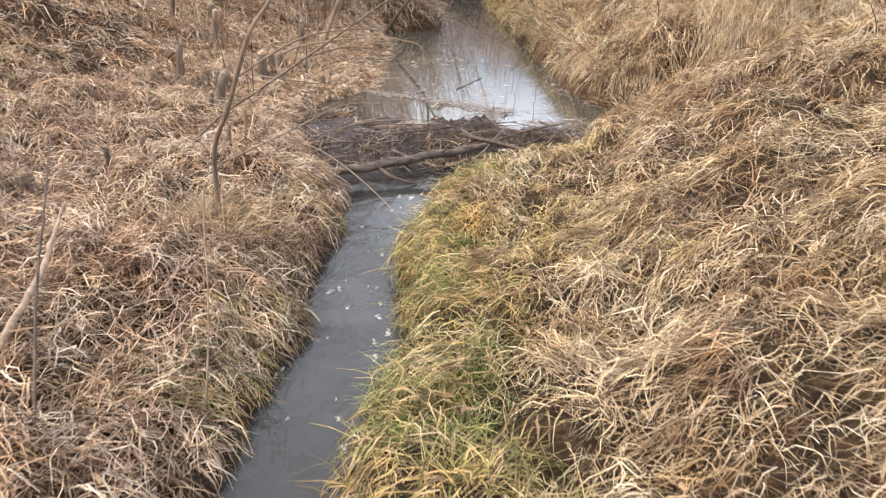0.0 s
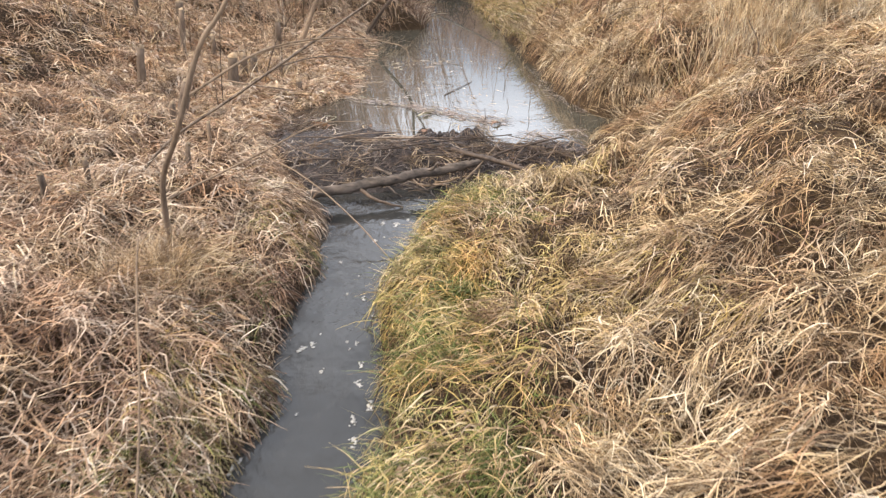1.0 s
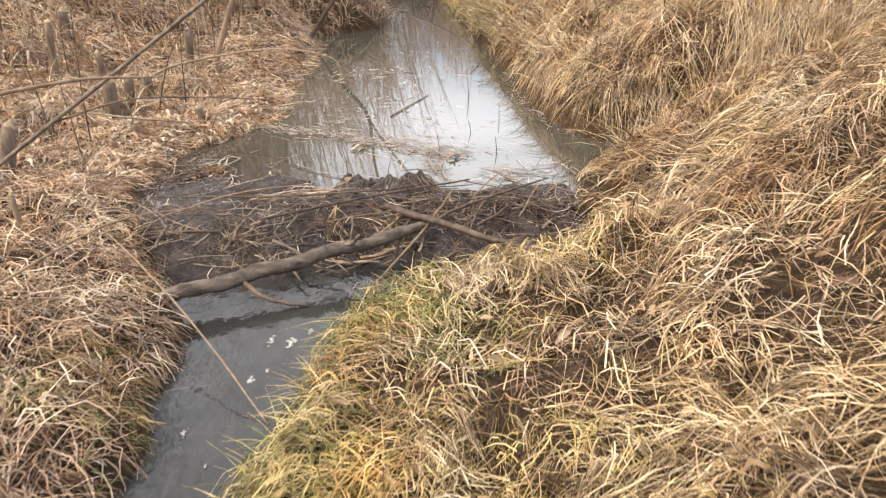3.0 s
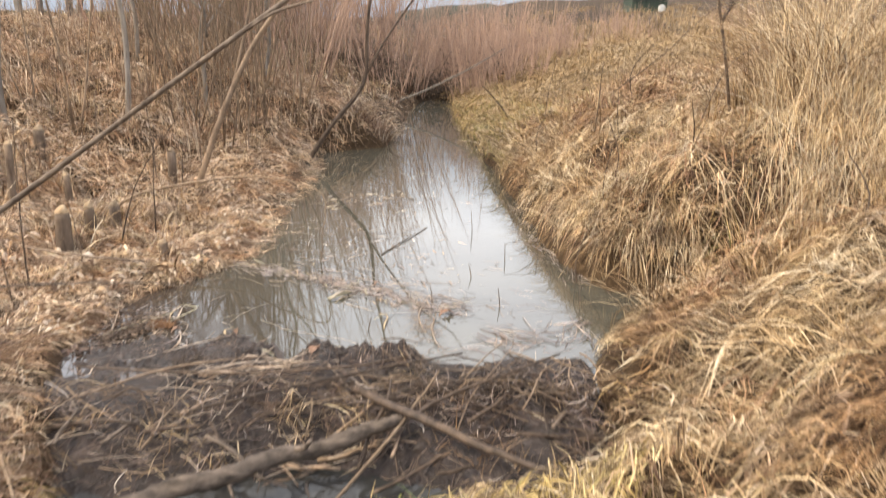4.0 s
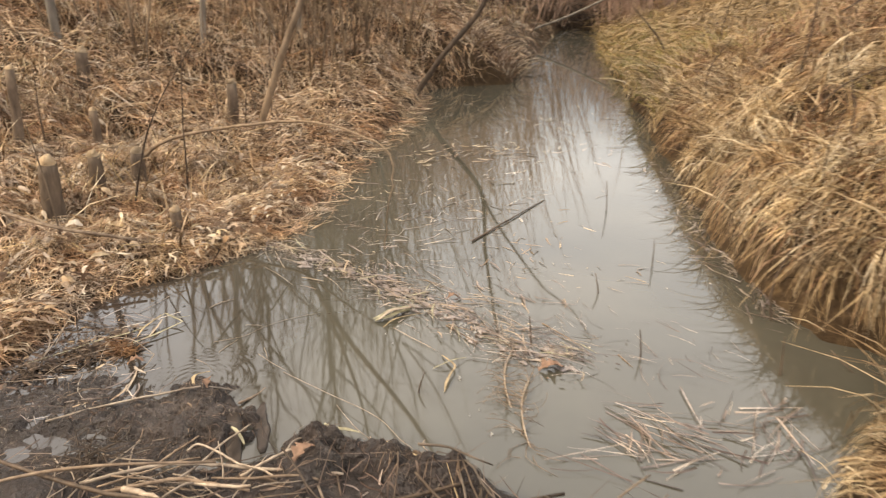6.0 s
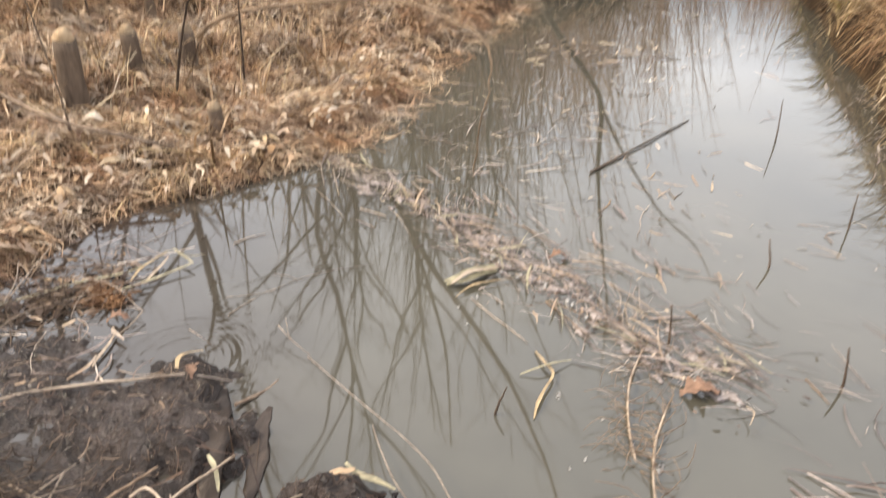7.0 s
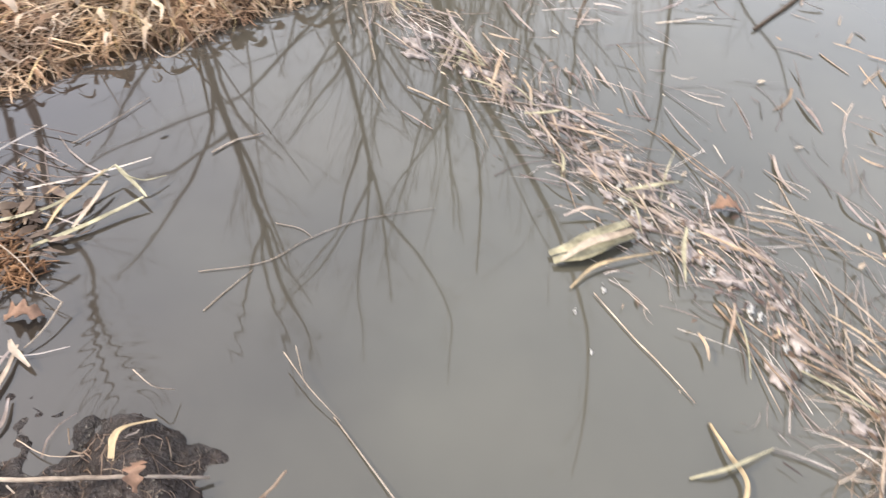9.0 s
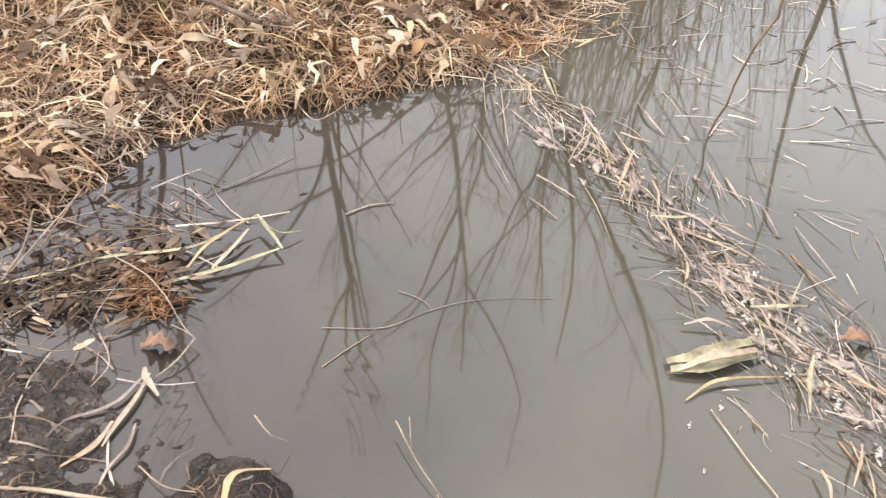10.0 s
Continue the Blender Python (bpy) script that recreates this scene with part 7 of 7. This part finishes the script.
bent_leaf("floating_leaf", "bent tan reed leaf afloat on open water", [(0.252, 8.183, -0.111), (0.288, 8.132, -0.102), (0.321, 8.089, -0.099), (0.311, 8.015, -0.099), (0.305, 7.958, -0.102), (0.307, 7.914, -0.110)], [0.005, 0.0085, 0.007, 0.010, 0.003], YELLOWLEAF, "leaf", 0.5, 1)
bent_leaf("floating_leaf", "narrow pale leaf crossing another afloat", [(0.235, 8.070, -0.111), (0.293, 8.107, -0.092), (0.358, 8.174, -0.106)], [0.003, 0.006, 0.0055, 0.002], SHEATH, "leaf", 0.5, 2)
lone_stick("dry_reed", [(0.004, 8.382, -0.110), (0.094, 8.310, -0.110), (0.157, 8.266, -0.110), (0.224, 8.213, -0.110)], [0.0015, 0.0014, 0.0009], PALESTICK, "thin stem with seed heads afloat", "reed")
bline = smooth_line([(x, y, 0) for x, y in RAFT_LINE], 60)
for k in range(150):                                    # broad blades in the raft and adrift beside it
    c = bline[int(rng.integers(0, 60))]
    far = k % 5 == 0
    x, y = c[0] + rng.normal(0.15 if far else 0, 0.22 if far else 0.07), c[1] + rng.normal(0.2 if far else 0, 0.22 if far else 0.07)
    a, ln, bend = rng.normal(-0.6, 0.45), rng.uniform(0.05, 0.2), rng.normal(0, 0.007)
    z = WZ + (0.0 if far else rng.uniform(0.002, 0.02))
    w = 0.003 + 0.008 * rng.random() ** 2
    bent_leaf("drifting_leaf", "broad sodden grass leaf afloat", [(x - math.cos(a) * ln / 2, y - math.sin(a) * ln / 2, z), (x - math.sin(a) * bend, y + math.cos(a) * bend, z + rng.uniform(0, 0.01)), (x + math.cos(a) * ln / 2, y + math.sin(a) * ln / 2, z)],
              [w * 0.5, w, w * 0.3], (RAFT, RAFT, FLAKE, RAFT, SHEATH)[k % 5], "leaf", 0.3, k)
for lx, ly, s, a in ((0.70, 8.15, 0.11, 0.4), (-0.03, 7.32, 0.09, 1.2), (-0.55, 7.73, 0.05, 2.0), (0.22, 8.72, 0.07, 0.3), (-0.955, 7.92, 0.07, 0.5)):
    zz = POND_Z + 0.006 if ly > 7.75 else float(dam_height(np.array(lx), np.array(ly))) + 0.015
    flat_leaf("oak_leaf", "russet lobed dead leaf lying curled", lx, ly, zz, a, s, s * 0.75, OAKLEAF, lobes=3.5, arch=0.02)

# gnawed chips on the low bank
for k in range(70):
    x, y = rng.uniform(-2.9, -1.0), rng.uniform(7.9, 10.6)
    d, right = shore(np.array(x), np.array(y))
    if d < 0.08 or right:
        continue
    flat_leaf("wood_chip", "pale gnawed wood chip on the bank", x, y, float(ground_z(x, y)) + rng.uniform(0.05, 0.08), rng.uniform(0, 6.28), rng.uniform(0.035, 0.09), rng.uniform(0.010, 0.028), (GNAWED, CUTWOOD, GNAWED)[k % 3], "chip", arch=0.008, thick=0.004)


def foam_patch(x, y, z, size):
    """A clot of foam: a cluster of small flat bubbles."""
    bm = bmesh.new()
    for _ in range(14):
        m = Matrix.Translation((rng.normal(0, 0.22) * size, rng.normal(0, 0.5) * size, 0)) @ Matrix.Rotation(rng.uniform(0, 3.14), 4, "Z") @ Matrix.Diagonal((1, rng.uniform(0.35, 0.8), 0.14, 1))
        bmesh.ops.create_icosphere(bm, subdivisions=1, radius=size * rng.uniform(0.12, 0.45), matrix=m)
    me = bpy.data.meshes.new("foam_clot")
    bm.to_mesh(me)
    bm.free()
    me.materials.append(FOAM)
    for p in me.polygons:
        p.use_smooth = True
    ob = new("foam_clot", me)
    ob.location = (x, y, z)
    tagged(ob, "small clot of white foam on the water", "foam")


for x, y, s in ((-0.68, 4.14, 0.04), (-0.63, 4.19, 0.035), (-0.36, 3.84, 0.035), (-0.29, 3.66, 0.04), (-0.40, 4.7, 0.03), (-0.45, 4.22, 0.016), (-0.34, 5.88, 0.035), (-0.24, 5.86, 0.045), (-0.16, 5.95, 0.025), (-0.83, 3.25, 0.03), (-0.43, 4.15, 0.012), (-0.55, 3.95, 0.022), (-0.36, 3.55, 0.034), (-0.35, 3.42, 0.04), (-0.42, 2.7, 0.03), (-0.47, 2.9, 0.02), (-0.62, 3.6, 0.014), (-0.7, 2.9, 0.016), (-0.4, 4.2, 0.02), (-0.36, 4.0, 0.028), (-0.5, 4.75, 0.018), (-0.58, 5.2, 0.022), (-0.33, 4.5, 0.028), (-0.38, 5.55, 0.03), (-0.32, 5.62, 0.018), (-0.8, 3.3, 0.02), (-0.5, 3.05, 0.012), (-0.6, 4.3, 0.01), (-0.45, 5.0, 0.012)):
    foam_patch(x, y, STREAM_Z + 0.002, s)
for k in range(26):                                    # froth caught along the raft
    c = bline[int(rng.integers(24, 60))]
    foam_patch(c[0] + rng.normal(-0.02, 0.035), c[1] + rng.normal(-0.02, 0.035), POND_Z + 0.01, rng.uniform(0.006, 0.019))
for x, y, s in ((0.35, 8.02, 0.014), (0.02, 8.40, 0.012), (0.62, 7.85, 0.018), (0.58, 7.72, 0.016), (0.20, 8.66, 0.016), (0.12, 8.58, 0.014), (0.3, 8.45, 0.016), (0.42, 7.78, 0.007), (0.51, 7.68, 0.015), (0.55, 7.9, 0.008), (0.47, 7.97, 0.008), (0.45, 7.82, 0.008), (0.6, 7.95, 0.009), (-0.02, 8.33, 0.008), (0.03, 8.25, 0.006)):
    foam_patch(x, y, POND_Z + 0.002, s)


def scum_clot(x, y, angle, size):
    """A matted lump of rotted fluff and silt, flat and ragged."""
    bm = bmesh.new()
    bmesh.ops.create_icosphere(bm, subdivisions=3, radius=1.0)
    ph = rng.uniform(0, 6.28, 3)
    for v in bm.verts:
        a = math.atan2(v.co.y, v.co.x)
        r = 1 + 0.35 * math.sin(3 * a + ph[0]) + 0.22 * math.sin(7 * a + ph[1]) + 0.15 * math.sin(13 * a + ph[2])
        v.co = Vector((v.co.x * r, 0.5 * v.co.y * r, 0.2 * v.co.z * (1 + 0.5 * math.sin(9 * v.co.x + ph[1]) * math.sin(11 * v.co.y + ph[2])))) * size
    me = bpy.data.meshes.new("scum_clot")
    bm.to_mesh(me)
    bm.free()
    me.materials.append(SCUM)
    for p in me.polygons:
        p.use_smooth = True
    ob = new("scum_clot", me)
    ob.matrix_world = pose(x, y, POND_Z + 0.003, 0, 0, math.degrees(angle))
    tagged(ob, "matted pinkish-grey clot of scum in the raft", "scum", "clots in the raft")


for k in range(150):
    i = int(rng.integers(8, 59))
    c, tan = bline[i], bline[i + 1 if i < 59 else i] - bline[i - 1]
    off = rng.normal(0, 0.05)
    a = math.atan2(tan[1], tan[0])
    scum_clot(c[0] - math.sin(a) * off, c[1] + math.cos(a) * off, a + rng.normal(0, 0.35), 0.006 + 0.030 * rng.random() ** 2)


def seed_stalk(x, y, seed):
    """A drowned, much-branched dead flower stalk."""
    g = np.random.default_rng(seed)
    ob = thing("dead_flower_stalk", "much-branched dead weed stalk half under water", "plant", at=(x, y, POND_Z))
    bpy.context.view_layer.update()
    stem = Pile()
    line = smooth_line([(x + 0.02, y + 0.3, POND_Z + 0.01), (x, y + 0.12, POND_Z + 0.02), (x + 0.02, y - 0.05, POND_Z + 0.01), (x + 0.08, y - 0.22, POND_Z - 0.02)], 14)
    stem.add(*tube(line, [0.003, 0.0035, 0.003, 0.002], 6))
    rigid("stem", stem.mesh("stem", PALESTICK), ob)
    tw = Pile()
    for _ in range(46):
        i = int(g.integers(0, 13))
        a, ln = g.uniform(-3.14, 3.14), g.uniform(0.04, 0.15)
        p0 = line[i]
        tw.add(*tube(smooth_line([p0, p0 + (math.cos(a) * ln * 0.6, math.sin(a) * ln * 0.6, g.uniform(0, 0.02)), p0 + (math.cos(a + 0.4) * ln, math.sin(a + 0.4) * ln, g.uniform(-0.005, 0.02))], 5), [0.0013, 0.0008], 4))
    tagged(rigid("spray", tw.mesh("spray", DEADWOOD), ob), kind="stuff")


seed_stalk(0.60, 7.76, 61)
seed_stalk(0.52, 7.98, 62)

# thin dead shoots standing on the low bank
g1 = np.random.default_rng(77)
for k in range(46):
    x, y = g1.uniform(-4.6, -1.5), g1.uniform(7.6, 15.0)
    d, right = shore(np.array(x), np.array(y))
    if d < 0.45 or right:
        continue
    z, h = float(ground_z(x, y)), g1.uniform(0.35, 1.3)
    lx, ly = g1.normal(0.06, 0.14) * h, g1.normal(0, 0.1) * h
    lone_stick("dead_shoot", [(x, y, z - 0.05), (x + lx * 0.35, y + ly * 0.4, z + h * 0.5), (x + lx, y + ly, z + h)], [0.006 * g1.uniform(0.6, 1.5), 0.004, 0.002], (BARK, DARKBARK, STEMBARK)[k % 3], "thin bare shoot standing on the low bank", "stem", 6, "shoots on the low bank")

# dead stems on the right bank
for x, y, h in ((1.72, 8.75, 0.5), (2.25, 10.9, 0.75), (2.1, 9.5, 0.6), (2.0, 8.2, 0.45), (2.5, 9.0, 0.55), (2.9, 11.8, 0.7), (1.9, 12.0, 0.6), (3.4, 8.6, 0.7), (2.9, 7.6, 0.5), (3.6, 6.5, 0.6), (2.2, 13.5, 0.9)):
    z = float(ground_z(x, y))
    lone_stick("dead_weed", [(x, y, z - 0.05), (x + rng.normal(0, 0.05), y, z + h * 0.5), (x + rng.normal(0.05, 0.12), y + rng.normal(0, 0.1), z + h)], [0.006, 0.005, 0.002], DARKBARK, "thin dark dead weed stem on the bank", "stem")

# hut across the field
hx, hy = 15.6, 54.0
hut = thing("field_hut", "low dark green hut standing in the field", "hut", at=(hx, hy, float(ground_z(hx, hy))))
bpy.context.view_layer.update()


def box(name, cx, cy, cz, sx, sy, sz, material, parent=None, label=""):
    bm = bmesh.new()
    bmesh.ops.create_cube(bm, size=1, matrix=Matrix.Translation((cx, cy, cz)) @ Matrix.Diagonal((sx, sy, sz, 1)))
    bmesh.ops.bevel(bm, geom=bm.edges[:], offset=min(sx, sy, sz) * 0.06, segments=1, affect="EDGES")
    me = bpy.data.meshes.new(name)
    bm.to_mesh(me)
    bm.free()
    me.materials.append(material)
    return rigid(name, me, parent, label)


HUT_Z = float(ground_z(hx, hy)) - 0.42
for s in range(8):
    box("wall_board", hx - 1.0 + s * 0.286, hy - 1.1, HUT_Z + 0.6, 0.27, 0.06, 1.2, HUT_GREEN, hut)
box("back_wall", hx, hy + 1.1, HUT_Z + 0.6, 2.2, 0.08, 1.2, HUT_GREEN, hut)
box("side_wall", hx - 1.12, hy, HUT_Z + 0.6, 0.08, 2.1, 1.2, HUT_GREEN, hut)
box("side_wall", hx + 1.12, hy, HUT_Z + 0.6, 0.08, 2.1, 1.2, HUT_GREEN, hut)
box("roof", hx, hy, HUT_Z + 1.29, 2.5, 2.6, 0.18, HUT_ROOF, hut, "dark felt roof")
tank = tagged(new("water_tank"), "white plastic tank beside the hut", "tank")
tank.matrix_world = Matrix.Translation((hx + 0.6, hy - 1.7, HUT_Z))
bpy.context.view_layer.update()
box("tank_body", hx + 0.6, hy - 1.7, HUT_Z + 0.35, 0.36, 0.36, 0.7, WHITE, tank)
box("tank_lid", hx + 0.6, hy - 1.7, HUT_Z + 0.73, 0.24, 0.24, 0.06, WHITE, tank)
